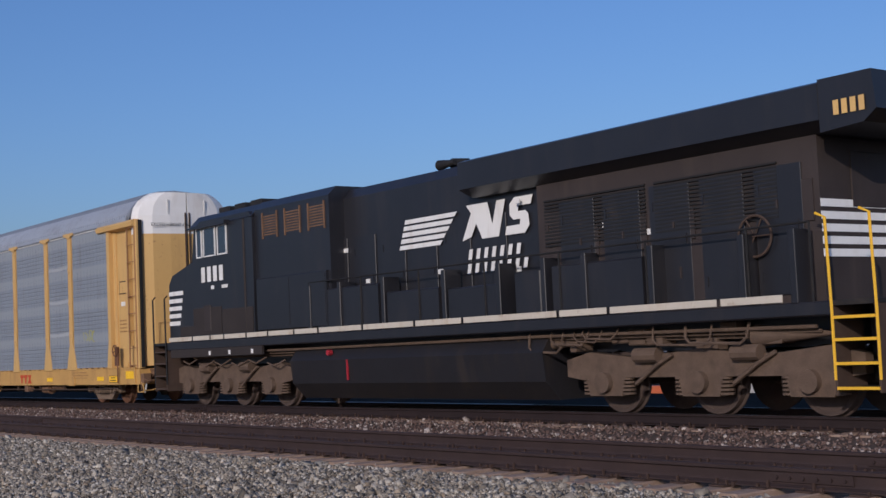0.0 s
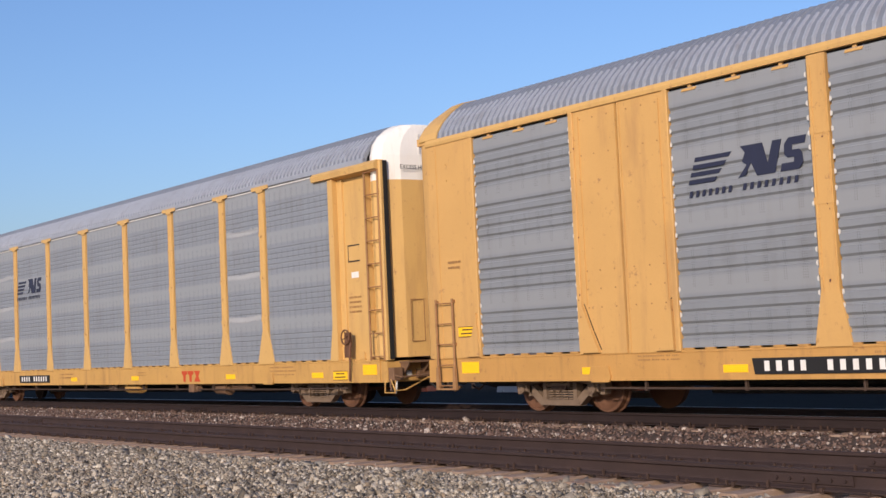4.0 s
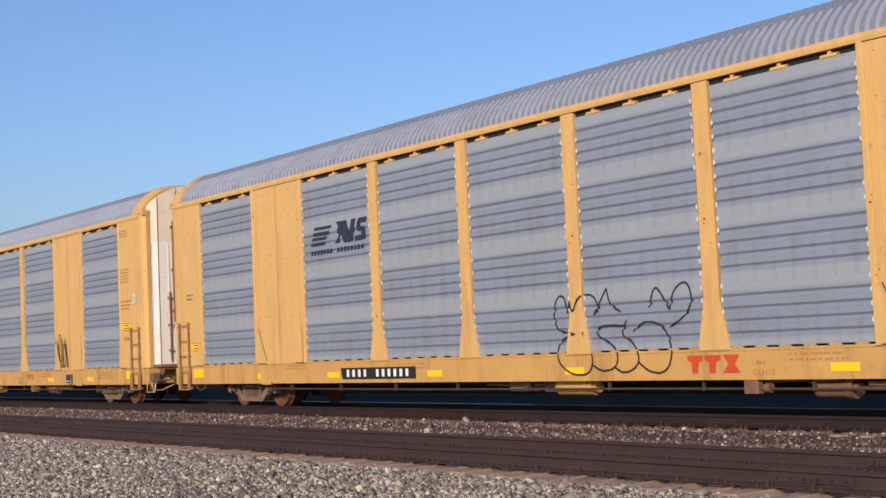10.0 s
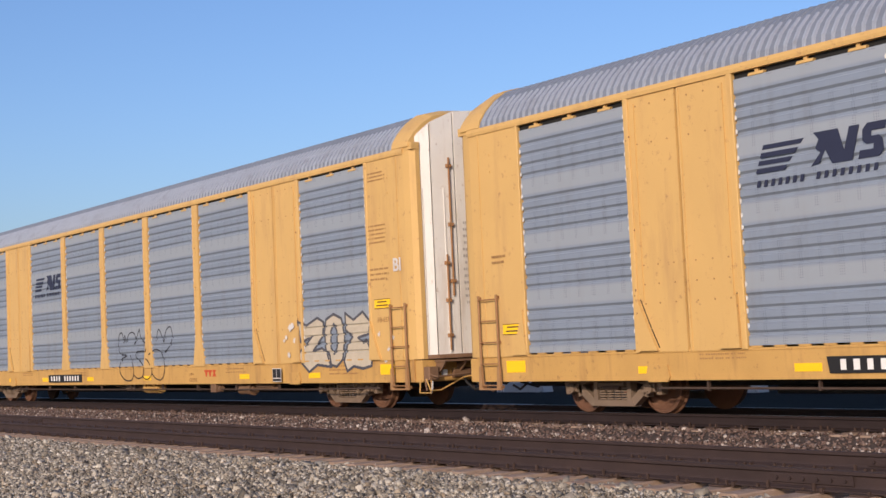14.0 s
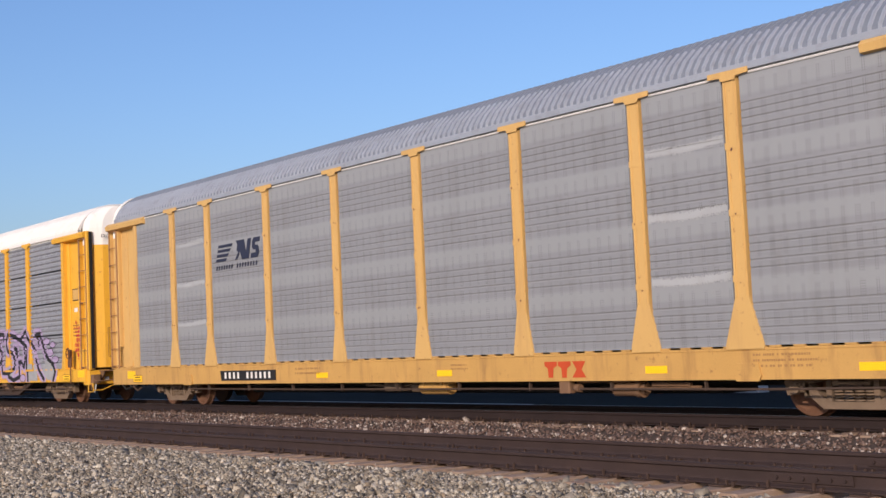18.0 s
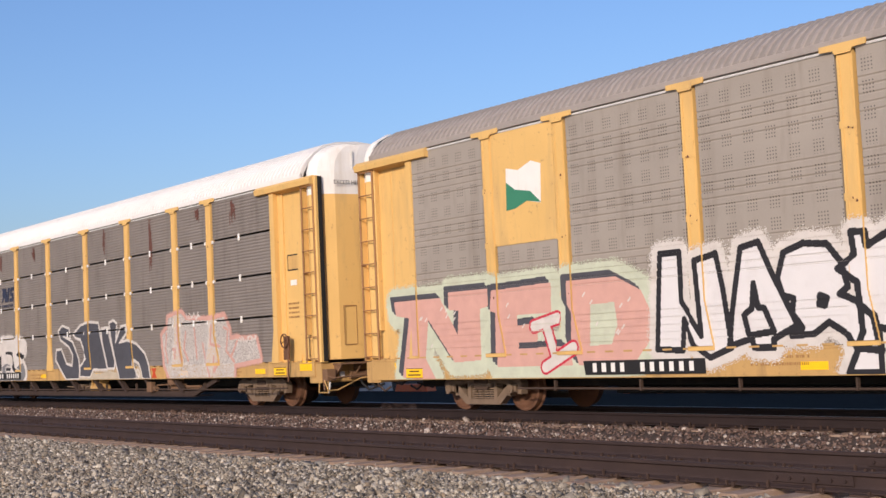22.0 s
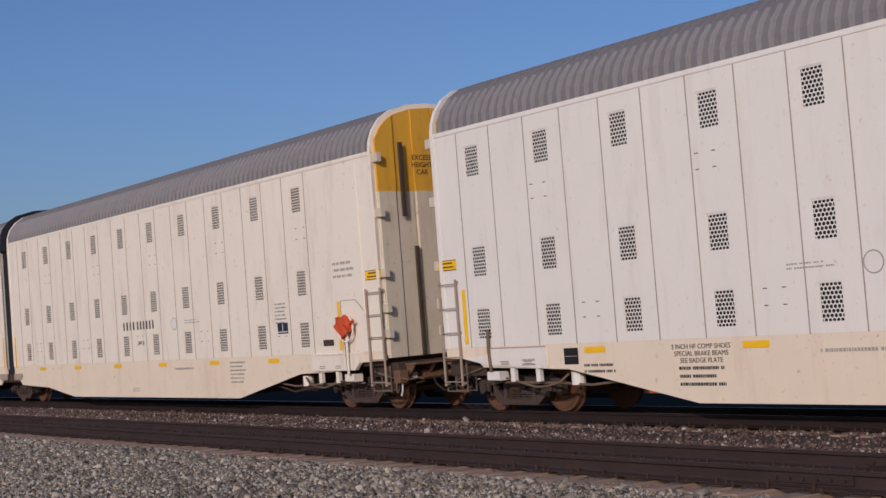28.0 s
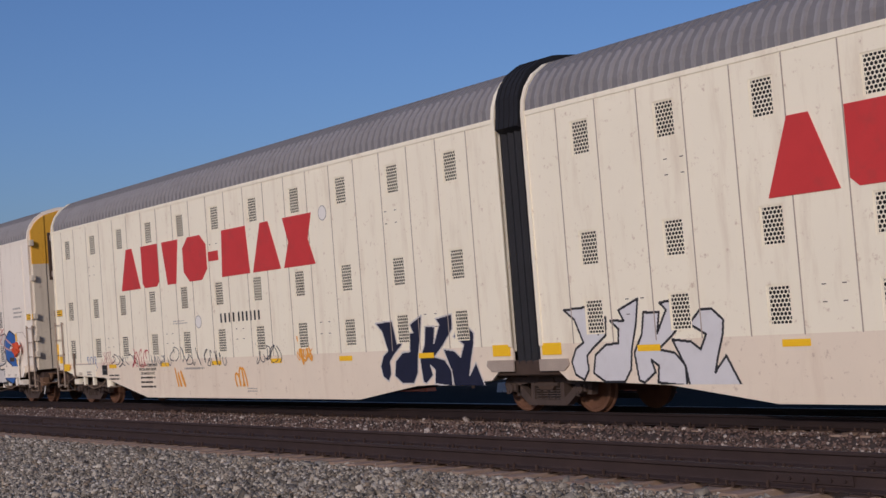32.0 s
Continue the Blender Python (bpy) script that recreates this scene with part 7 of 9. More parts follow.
        return b.mesh("side_frame", "loco_truck", smooth=30)
    fm = once("frame3", frame3)
    for x in (-7.5, 7.5):
        t = part("truck", Build().box(-2.7, 2.7, -0.9, 0.9, 0.62, 0.95, 0.03).box(-0.5, 0.5, -1.1, 1.1, 0.7, 1.0, 0.03).mesh("truck", "soot"), car, (x, 0, 0), 0, "dusty brown six-wheel locomotive truck")
        for s in (-1, 1):
            part("side_frame", fm, t, (0, s * 1.08, 0))
        for o in (-2.05, 0.0, 2.05):
            w = part("wheelset", wheelset_mesh(0.52), t, (o, 0, 0.52))
            WHEELS.append((w, car, x + o, 0.52))
    coupler(car, -10.9, -1)
    coupler(car, 10.9, 1)
    return car


# ---- spray paint ----
GROOVES = {s: [(g + h * 0.12, g + h * 0.60, d) for a, e, gs, d in boards(s) for g, h in gs] for s in ("grouped", "grouped_tall", "flat", "gapped", "fine")}
for s_, gaps_ in GROOVES.items():
    edges_ = boards(s_)
    gaps_ += [(p[1], q[0], 0.0) for p, q in zip(edges_, edges_[1:])]
A_SPANS = [(x - 0.15, x + 0.15) for x in A_POSTS] + [(x - 1.06, x + 1.06) for x in A_PIERS] + [(11.92, 13.3), (-13.3, -11.92)]
PAINTED = {}


class Spray:
    """Sprayed paint on a wagon's side, laid out cell by cell: it leaves grooves bare and lies proud on posts and piers."""

    def __init__(self, x0, x1, z0, z1, seed, cell=0.016, margin=0.35):
        self.x0, self.z0, self.cell = x0 - margin, max(z0 - 0.2, 0.56), cell
        self.nx, self.nz = int((x1 + margin - self.x0) / cell), int((z1 + margin - self.z0) / cell)
        self.gx = self.x0 + (np.arange(self.nx) + 0.5) * cell
        self.gz = self.z0 + (np.arange(self.nz) + 0.5) * cell
        self.X, self.Z = np.meshgrid(self.gx, self.gz)
        self.img = np.zeros((self.nz, self.nx), int)
        self.rng = np.random.default_rng(seed)
        self.mats = []
        self.depth = None

    def ink(self, mat):
        if mat not in self.mats:
            self.mats.append(mat)
        return self.mats.index(mat) + 1

    def far(self, pts):
        """Distance of every cell from a polyline."""
        d = np.full(self.X.shape, 1e9)
        for (xa, za), (xb, zb) in zip(pts, pts[1:]):
            vx, vz = xb - xa, zb - za
            t = np.clip(((self.X - xa) * vx + (self.Z - za) * vz) / (vx * vx + vz * vz + 1e-9), 0, 1)
            d = np.minimum(d, np.hypot(self.X - xa - t * vx, self.Z - za - t * vz))
        return d

    def fill(self, mask, mat):
        self.img[mask] = 0 if mat == "bare" else self.ink(mat)

    def stroke(self, pts, r, mat, mist=0.0):
        d = self.far(pts)
        if mist:
            d = d - mist * self.rng.random(d.shape) ** 2
        self.fill(d < r, mat)

    def wash(self, x0, x1, z0, z1, mat, rag=0.15, mist=0.12):
        wave = sum(rag * self.rng.uniform(.3, 1) * np.sin(self.gx * f + self.rng.uniform(0, 6)) for f in (1.1, 2.7, 5.3))
        top = z1 + wave[None] * 0.5 + mist * self.rng.random(self.X.shape) ** 2
        self.fill((self.X > x0) & (self.X < x1) & (self.Z > z0) & (self.Z < top), mat)

    def poly(self, pts, mat):
        inside = np.zeros(self.X.shape, bool)
        for (xa, za), (xb, zb) in zip(pts, pts[1:] + pts[:1]):
            hit = ((za > self.Z) != (zb > self.Z)) & (self.X < (xb - xa) * (self.Z - za) / (zb - za + 1e-12) + xa)
            inside ^= hit
        self.fill(inside, mat)

    def done(self, car, label):
        kind, style = MAKE.get(car, ("", ""))
        spans = A_SPANS if kind == "A" else ([(x - 0.125, x + 0.125) for x in POSTS_OF[car]] + [(-11.89, -11.71), (11.71, 11.89)] if kind == "B" else [])
        gaps = GROOVES.get(style, [])
        proud = np.zeros(self.nx, int)
        for k, (a, e) in enumerate(spans):
            proud[(self.gx > a) & (self.gx < e)] = k + 1
        straight = proud
        coat = PAINTED[car] = PAINTED.get(car, 0) + 1
        flat_y, post_y = (-1.4782, -1.5145) if kind else (-1.5022, -1.5022)
        if self.depth is not None:
            flat_y = post_y = self.depth
        flat_y, post_y = flat_y - 0.0009 * coat, post_y - 0.0009 * coat
        v, f, m = [], [], []
        c = self.cell / 2
        for j in range(self.nz):
            z = self.gz[j]
            if kind == "B" and 1.07 <= z < 1.75:
                proud = np.zeros(self.nx, int)
                for k, (a, e) in enumerate(spans):
                    g = (0.15, 0.18, 0.13, 0.13, 0.13, 0.13, 0.18, 0.22, 0, 0)[k] * (1.75 - z) / 0.68
                    proud[(self.gx > a - g) & (self.gx < e + g)] = k + 1
            elif kind == "B" and z >= 1.75:
                proud = straight
            if z < SILL_OF.get(car, 0.0) + 0.012:
                continue
            groove = next((d for a, e, d in gaps if a < z < e), None)
            low = z < 1.07
            row = self.img[j].copy()
            if not kind and any(abs(z - vz) < 0.285 for vz in VENT_Z):
                for vx in VENT_X:
                    row[np.abs(np.abs(self.gx) - vx) < 0.215] = 0
            lift = np.zeros(self.nx, int) if low else proud
            if groove == 0.0 and not low:
                row[lift == 0] = 0
            key = row * 1000 + lift
            cuts = np.flatnonzero(np.diff(key)) + 1
            for a, e in zip(np.r_[0, cuts], np.r_[cuts, self.nx]):
                if row[a] == 0:
                    continue
                y = post_y if lift[a] else (flat_y + groove if groove and not low else flat_y)
                i = len(v)
                xa, xb = self.gx[a] - c, self.gx[e - 1] + c
                v += [(xa, y, z - c), (xb, y, z - c), (xb, y, z + c), (xa, y, z + c)]
                f.append((i, i + 1, i + 2, i + 3))
                m.append(row[a] - 1)
        if not f:
            return
        me = bpy.data.meshes.new("graffiti")
        me.from_pydata(v, [], f)
        for mat in self.mats:
            me.materials.append(M[mat])
        me.polygons.foreach_set("material_index", m)
        me.update()
        tagged(part("graffiti", me, car, (0, 0, 0), 0, label), kind="stuff")


def arc(cx, cz, rx, rz, a0, a1, n=9):
    return [(cx + rx * math.cos(radians(a0 + (a1 - a0) * i / n)), cz + rz * math.sin(radians(a0 + (a1 - a0) * i / n))) for i in range(n + 1)]


# strokes in a unit box, put together at random into bulging sprayed shapes
STEMS = ([(0.16, 0.02), (0.20, 0.5), (0.12, 0.98)], [(0.84, 0.02), (0.80, 0.5), (0.90, 0.98)], [(0.5, 0.02), (0.47, 0.5), (0.55, 1.0)],
         [(0.1, 0.0), (0.32, 0.5), (0.5, 1.0)], [(0.9, 0.0), (0.68, 0.5), (0.5, 1.0)])
CURVES = (arc(0.5, 0.5, 0.36, 0.42, 40, 330), arc(0.5, 0.74, 0.34, 0.22, -60, 220), arc(0.5, 0.26, 0.36, 0.24, -160, 120),
          arc(0.5, 0.74, 0.3, 0.2, 20, 250) + arc(0.5, 0.26, 0.3, 0.22, 90, -150), arc(0.35, 0.7, 0.4, 0.25, -80, 90))
BARS = ([(0.1, 0.95), (0.45, 0.55), (0.9, 0.05)], [(0.12, 0.05), (0.5, 0.5), (0.9, 0.95)], [(0.05, 0.9), (0.5, 0.96), (0.97, 0.88)],
        [(0.15, 0.48), (0.5, 0.52), (0.85, 0.46)], [(0.1, 0.06), (0.5, 0.02), (0.92, 0.08)])


def sprayed_piece(car, x0, x1, z0, z1, fills, line, seed, label, glow=None, letters=5, inner=None, fat=0.15, edge=0.05, under=None):
    """A wild piece: misty colour behind, bulging letter-like shapes with an outline, then cuts and highlights."""
    rnd = random.Random(seed)
    s = Spray(x0, x1, z0, z1, seed)
    if under:
        s.wash(x0 - 0.15, x1 + 0.15, 0.5, z1 + 0.1, under)
    w, h = (x1 - x0) / letters, z1 - z0
    plan = []
    for i in range(letters):
        lean, grow, drop = rnd.uniform(-.12, .2), rnd.uniform(.9, 1.12), rnd.uniform(-.05, .06) * h
        pick = [rnd.choice(STEMS)] + rnd.choice(([rnd.choice(CURVES)], [rnd.choice(CURVES), rnd.choice(BARS)], [rnd.choice(BARS), rnd.choice(STEMS)]))
        plan.append([[(x0 + i * w + (0.5 + (px - 0.5) * 1.1 + lean * (pz - 0.5)) * w, z0 + drop + pz * h * grow) for px, pz in q] for q in pick])
    r = fat * min(w, h)
    if glow:
        for strokes in plan:
            for q in strokes:
                s.stroke(q, r + edge * 2.2, glow, 0.16)
    for i, strokes in enumerate(plan):
        for q in strokes:
            s.stroke(q, r + edge, line)
        for q in strokes:
            s.stroke(q, r, fills[i % len(fills)], 0.02)
        for q in strokes:
            # a shine along one side of the stroke
            s.stroke([(x - r * 0.4, z + r * 0.3) for x, z in q[1:-1]] or q, max(0.012, r * 0.12), inner or fills[i % len(fills)], 0.03)
    s.done(car, label)


# swollen strokes of spray-can lettering, in a unit box
FORMS = {
    "n": [[(0.12, 0), (0.14, 1)], [(0.14, 0.95), (0.85, 0.05)], [(0.86, 0), (0.88, 1)]],
    "e": [[(0.15, 0), (0.15, 1)], [(0.15, 0.95), (0.9, 0.97)], [(0.15, 0.5), (0.75, 0.52)], [(0.15, 0.05), (0.9, 0.04)]],
    "d": [[(0.15, 0), (0.15, 1)], [(0.15, 0.97), (0.6, 0.95), (0.9, 0.65), (0.88, 0.3), (0.6, 0.04), (0.15, 0.03)]],
    "w": [[(0.05, 1), (0.2, 0.05)], [(0.2, 0.05), (0.48, 0.75)], [(0.48, 0.75), (0.75, 0.05)], [(0.75, 0.05), (0.95, 1.05)]],
    "a": [[(0.05, 0), (0.4, 1.05)], [(0.4, 1.05), (0.9, 0.0)], [(0.2, 0.36), (0.72, 0.36)]],
    "s": [[(0.9, 0.9), (0.5, 1.0), (0.15, 0.82), (0.25, 0.58), (0.7, 0.45), (0.9, 0.25), (0.55, 0.0), (0.05, 0.1)]],
    "p": [[(0.2, -0.1), (0.18, 1)], [(0.18, 0.98), (0.7, 1.02), (0.92, 0.74), (0.65, 0.5), (0.2, 0.48)]],
    "r": [[(0.2, 0), (0.18, 1)], [(0.18, 0.98), (0.7, 1.02), (0.9, 0.74), (0.6, 0.5), (0.2, 0.5)], [(0.5, 0.5), (0.95, 0.0)]],
    "t": [[(0.0, 0.93), (1.0, 1.0)], [(0.5, 0.95), (0.46, 0.0)]],
    "i": [[(0.5, 0.0), (0.5, 0.95)]],
    "k": [[(0.15, 0), (0.15, 1)], [(0.9, 1.05), (0.2, 0.48)], [(0.2, 0.48), (1.0, -0.05)]],
    "z": [[(0.05, 0.95), (0.9, 0.97)], [(0.9, 0.97), (0.1, 0.05)], [(0.1, 0.05), (0.95, 0.03)]],
    "f": [[(0.12, 0.1), (0.15, 0.85)], [(0.15, 0.9), (0.6, 1.0), (0.95, 0.85), (0.6, 0.7)], [(0.15, 0.3), (0.5, 0.05), (0.55, 0.45), (0.95, 0.6), (1.0, 0.05)]],
    "g": [[(0.9, 0.85), (0.5, 1.02), (0.12, 0.75), (0.1, 0.3), (0.45, 0.0), (0.9, 0.15), (0.88, 0.45), (0.5, 0.45)]],
    "o": [arc(0.5, 0.5, 0.38, 0.48, 0, 360, 14)],
    "m": [[(0.08, 0), (0.15, 1)], [(0.15, 1), (0.5, 0.3)], [(0.5, 0.3), (0.85, 1)], [(0.85, 1), (0.94, 0)]],
    "c": [arc(0.55, 0.5, 0.42, 0.48, 50, 310, 12)],
    "v": [[(0.05, 1.0), (0.45, 0.0)], [(0.45, 0.0), (0.95, 1.05)]],
    "x": [[(0.05, 1.0), (0.95, 0.0)], [(0.95, 1.0), (0.05, 0.0)]],
    "l": [[(0.2, 1.0), (0.16, 0.06)], [(0.16, 0.05), (0.9, 0.02)]],
    "u": [[(0.12, 1.0), (0.14, 0.3), (0.4, 0.02), (0.75, 0.08), (0.86, 0.4), (0.9, 1.0)]],
    "h": [[(0.12, 0), (0.12, 1)], [(0.88, 0), (0.88, 1)], [(0.12, 0.5), (0.88, 0.52)]],
}


def piece(car, forms, x0, x1, z0, z1, label, seed, fill, line, halo=None, shadow=None, shine=None, second=None, fat=0.13, edge=0.05, lean=0.06, under=None, tips=0.1, drop_by=0.09, outer=None):
    """Swollen letter shapes with a misty halo, a cast drop, an outline and a shine."""
    rnd = random.Random(seed)
    s = Spray(x0, x1, z0, z1 + 0.15, seed, 0.013)
    if under:
        s.wash(x0 - 0.1, x1 + 0.1, 0.5, z1 - 0.1, under, 0.2, 0.2)
    h = z1 - z0
    step = (x1 - x0) / len(forms)
    plan = []
    for i, key in enumerate(forms):
        grow, drop, tilt = rnd.uniform(0.92, 1.0 + tips), rnd.uniform(-0.05, 0.04), rnd.uniform(-lean, lean)
        bend = rnd.uniform(-0.06, 0.06)
        strokes = []
        for q in FORMS[key]:
            if len(q) == 2:
                (xa, za), (xb, zb) = q
                q = [(xa, za), ((xa + xb) / 2 + bend, (za + zb) / 2 + bend), (xb, zb)]
            strokes.append([(x0 + (i - 0.03 + 1.06 * px + tilt * (pz - 0.5)) * step, z0 + (drop + pz * grow) * h) for px, pz in q])
        plan.append(strokes)
    r = fat * min(step * 1.3, h)
    every = [(i, q) for i, strokes in enumerate(plan) for q in strokes]
    for wide, coat in ((0.17, outer), (0.08, halo)):
        if coat:
            for i, q in every:
                s.stroke(q, r + edge + wide, coat, 0.08)
    if shadow:
        for i, q in every:
            s.stroke([(x - drop_by, z - drop_by * 0.8) for x, z in q], r + edge, shadow)
    for i, strokes in enumerate(plan):
        for q in strokes:
            s.stroke(q, r + edge, line)
        for q in strokes:
            s.stroke(q, r, fill if isinstance(fill, str) else fill[i % len(fill)], 0.015)
        if second:
            keep = s.img.copy()
            for q in strokes:
                s.stroke(q, r * 0.75, second, 0.05)
            upper = s.Z > z0 + h * (0.42 + 0.08 * np.sin(s.X * 4))
            s.img[upper] = keep[upper]
        if shine:
            for q in strokes:
                s.stroke([(x - r * 0.45, z + r * 0.3) for x, z in q], 0.018, shine, 0.02)
    s.done(car, label)


def cut_letters(car, letters, fill, line, label, seed, edge=0.03, halo=None, halo_r=0.12, shadow=None, drop=(-0.1, 0.12), holes=(), hole_fill="bare", shine=None):
    """Angular sprayed letters with drawn outlines, each a closed shape; holes are the counters."""
    every = [p for q in letters for p in q]
    xs, zs = [p[0] for p in every], [p[1] for p in every]
    s = Spray(min(xs), max(xs), min(zs), max(zs), seed, 0.013)
    if halo:
        for q in letters:
            s.stroke(q + q[:1], halo_r, halo, 0.10)
            s.poly(q, halo)
    if shadow:
        for q in letters:
            for k in (0.5, 1.0):
                s.stroke([(x + drop[0] * k, z + drop[1] * k) for x, z in q + q[:1]], edge * 1.4, shadow)
    for i, q in enumerate(letters):
        s.poly(q, fill if isinstance(fill, str) else fill[i % len(fill)])
    for q in holes:
        s.poly(q, hole_fill)
        s.stroke(q + q[:1], edge, line)
    for q in letters:
        s.stroke(q + q[:1], edge, line)
    if shine:
        for k in range(26):
            q = letters[k % len(letters)]
            x, z = q[s.rng.integers(len(q))]
            cx, cz = sum(p[0] for p in q) / len(q), sum(p[1] for p in q) / len(q)
            f = s.rng.uniform(0.3, 0.8)
            s.stroke([(x + (cx - x) * f, z + (cz - z) * f), (x + (cx - x) * f + 0.05, z + (cz - z) * f + 0.05)], 0.014, shine)
    s.done(car, label)


def scribble(car, x0, x1, z0, z1, mat, seed, label, strokes=8, r=0.014, loops=False, edge=None, depth=None):
    """A thin sprayed tag of looping lines."""
    rnd = random.Random(seed)
    s = Spray(x0, x1, z0, z1, seed, 0.011, 0.15)
    s.depth = depth
    lines = []
    for i in range(strokes):
        cx = x0 + (i + 0.5) * (x1 - x0) / strokes
        cz = (z0 + z1) / 2 + rnd.uniform(-.1, .1) * (z1 - z0)
        rx, rz = (x1 - x0) / strokes * rnd.uniform(0.5, 0.8), (z1 - z0) * rnd.uniform(.3, .5)
        ph, wob = rnd.uniform(0, 6.28), rnd.uniform(.5, 2.2)
        turns = 6.0 if loops else rnd.uniform(2.5, 5.5)
        lines.append([(cx + rx * math.sin(ph + turns * t / 14 * (1.0 if loops else wob)), cz + rz * math.cos(ph * 1.3 + turns * t / 14)) for t in range(15)])
    if edge:
        for q in lines:
            s.stroke(q, r + 0.035, edge)
    for q in lines:
        s.stroke(q, r, mat)
    s.done(car, label)


def pale_bands(car, seed):
    """Pale repainted strips across the narrow screens, one at each deck."""
    posts = POSTS_OF[car]
    for a, e in ((posts[0], posts[1]), (posts[6], posts[7])):
        s = Spray(a, e, 1.9, 4.2, seed, 0.016, 0.0)
        for z in (2.06, 3.05, 4.06):
            off = np.abs(s.Z - z - 0.02 * np.sin(s.X * 3)) + 0.05 * s.rng.random(s.X.shape)
            s.fill((s.X > a + 0.19) & (s.X < e - 0.19) & (off < 0.085), "band_grey")
        s.done(car, "pale repainted strips on the narrow screen")


# ---- the train, front to rear: (place along the train, wagon) ----
TRAIN = []


def couple(u, car):
    TRAIN.append((u, car))
    return car


couple(256.38, locomotive())
c = couple(230.75, car_b("faded yellow car-carrier wagon with grey screens and a small yellow tag", posts=tuple(x + 0.1 for x in B_POSTS)))
pale_bands(c, 230)
striped_emblem(c, -7.02, 3.26, "navy")
scribble(c, 9.85, 10.65, 1.78, 2.15, "g_lime", 31, "small yellow sprayed tag", 5)
c = couple(202.0, car_a("yellow car-carrier wagon with clean grey ribbed screens", ("white", "white"), "screen_worn"))
c = couple(173.45, car_b("faded yellow car-carrier wagon with grey screens and white end heads"))
pale_bands(c, 173)
striped_emblem(c, -7.2, 3.26, "navy")
c = couple(145.0, car_b("yellow car-carrier wagon with a bright green and red graffiti mural"))
pale_bands(c, 145)
striped_emblem(c, -7.2, 3.26, "navy")
s = Spray(-4.9, 3.3, 0.56, 2.3, 41, 0.016)
s.poly([(-4.9, 0.56), (-4.1, 1.3), (-3.7, 1.7), (-3.0, 2.25), (-1.4, 2.38), (0.2, 2.42), (1.6, 2.1), (2.6, 2.05), (3.2, 1.5), (3.2, 0.56)], "g_orange")
for px, pz in ((-3.3, 2.45), (-1.9, 2.5), (-0.4, 2.5)):
    s.stroke([(px, pz - 0.2), (px + 0.03, pz)], 0.09, "g_orange", 0.03)
s.stroke([(-4.35, 1.95), (-4.2, 1.85)], 0.13, "g_red", 0.02)
s.stroke([(-4.65, 0.95), (-4.5, 1.0)], 0.08, "g_red", 0.02)
s.done(c, "flat orange sprayed ground behind the letters")
piece(c, "nogo", -3.75, 1.45, 0.72, 2.12, "green sprayed letters edged in white and violet", 42, "g_green", "g_white", "g_violet", "g_violet", None, None, fat=0.145, edge=0.03, lean=0.03, tips=0.06, drop_by=0.09, outer="g_red")
sprayed_piece(c, 2.5, 7.9, 0.75, 2.4, ("g_lime", "g_cream", "g_green"), "g_red", 43, "lime and cream sprayed letters edged in red", "g_red", 4, "g_cream", fat=0.26, edge=0.09, under="g_lime")
scribble(c, 8.1, 9.4, 1.4, 2.4, "g_white", 45, "white sprayed tag edged in black", 4, 0.045, edge="g_black")
scribble(c, 1.6, 2.4, 1.6, 2.3, "g_white", 46, "white sprayed tag edged in black", 3, 0.035, edge="g_black")
c = couple(115.95, car_a("yellow car-carrier wagon with white scrawled tags on its piers", ("white", "deep_yellow"), "screen_worn"))
scribble(c, 7.55, 8.6, 1.35, 2.35, "g_white", 51, "white scrawled tag", 8, 0.02)
scribble(c, 7.6, 8.9, 2.0, 2.6, "g_white", 50, "white scrawled tag", 7, 0.022)


def bag():
    b = Build()
    rnd = random.Random(9)
    rings = []
    for z, w, d in ((1.12, 0.24, 0.09), (1.25, 0.28, 0.12), (1.45, 0.24, 0.13), (1.65, 0.16, 0.11), (1.82, 0.10, 0.07), (1.90, 0.04, 0.03)):
        rings.append([(0.62 * w * math.cos(a) * rnd.uniform(0.85, 1.15), -1.63 + d * math.sin(a) * rnd.uniform(0.85, 1.1), 1.2 + (z - 1.12) * 0.72 + rnd.uniform(-0.02, 0.02)) for a in [2 * math.pi * i / 12 for i in range(12)]])
    b.solid(rings)
    return b.mesh("cloth_cover", "soot", smooth=50)


part("cloth_cover", bag(), c, (12.3, 0, 0), 0, "black cloth bag over the hand brake")
scribble(c, -8.9, -8.3, 1.5, 2.0, "g_white", 52, "white scrawled tag", 4, 0.03)
scribble(c, -8.2, -7.4, 1.1, 1.8, "g_white", 53, "white scrawled tag", 5, 0.025)
scribble(c, -11.2, -10.3, 1.2, 1.8, "g_red", 54, "faint red tag", 6, 0.015)
c = couple(87.2, car_a("yellow car-carrier wagon with a thin black line drawing", ("white", "yellow"), mark=(3.78, 0.66, 1.0)))


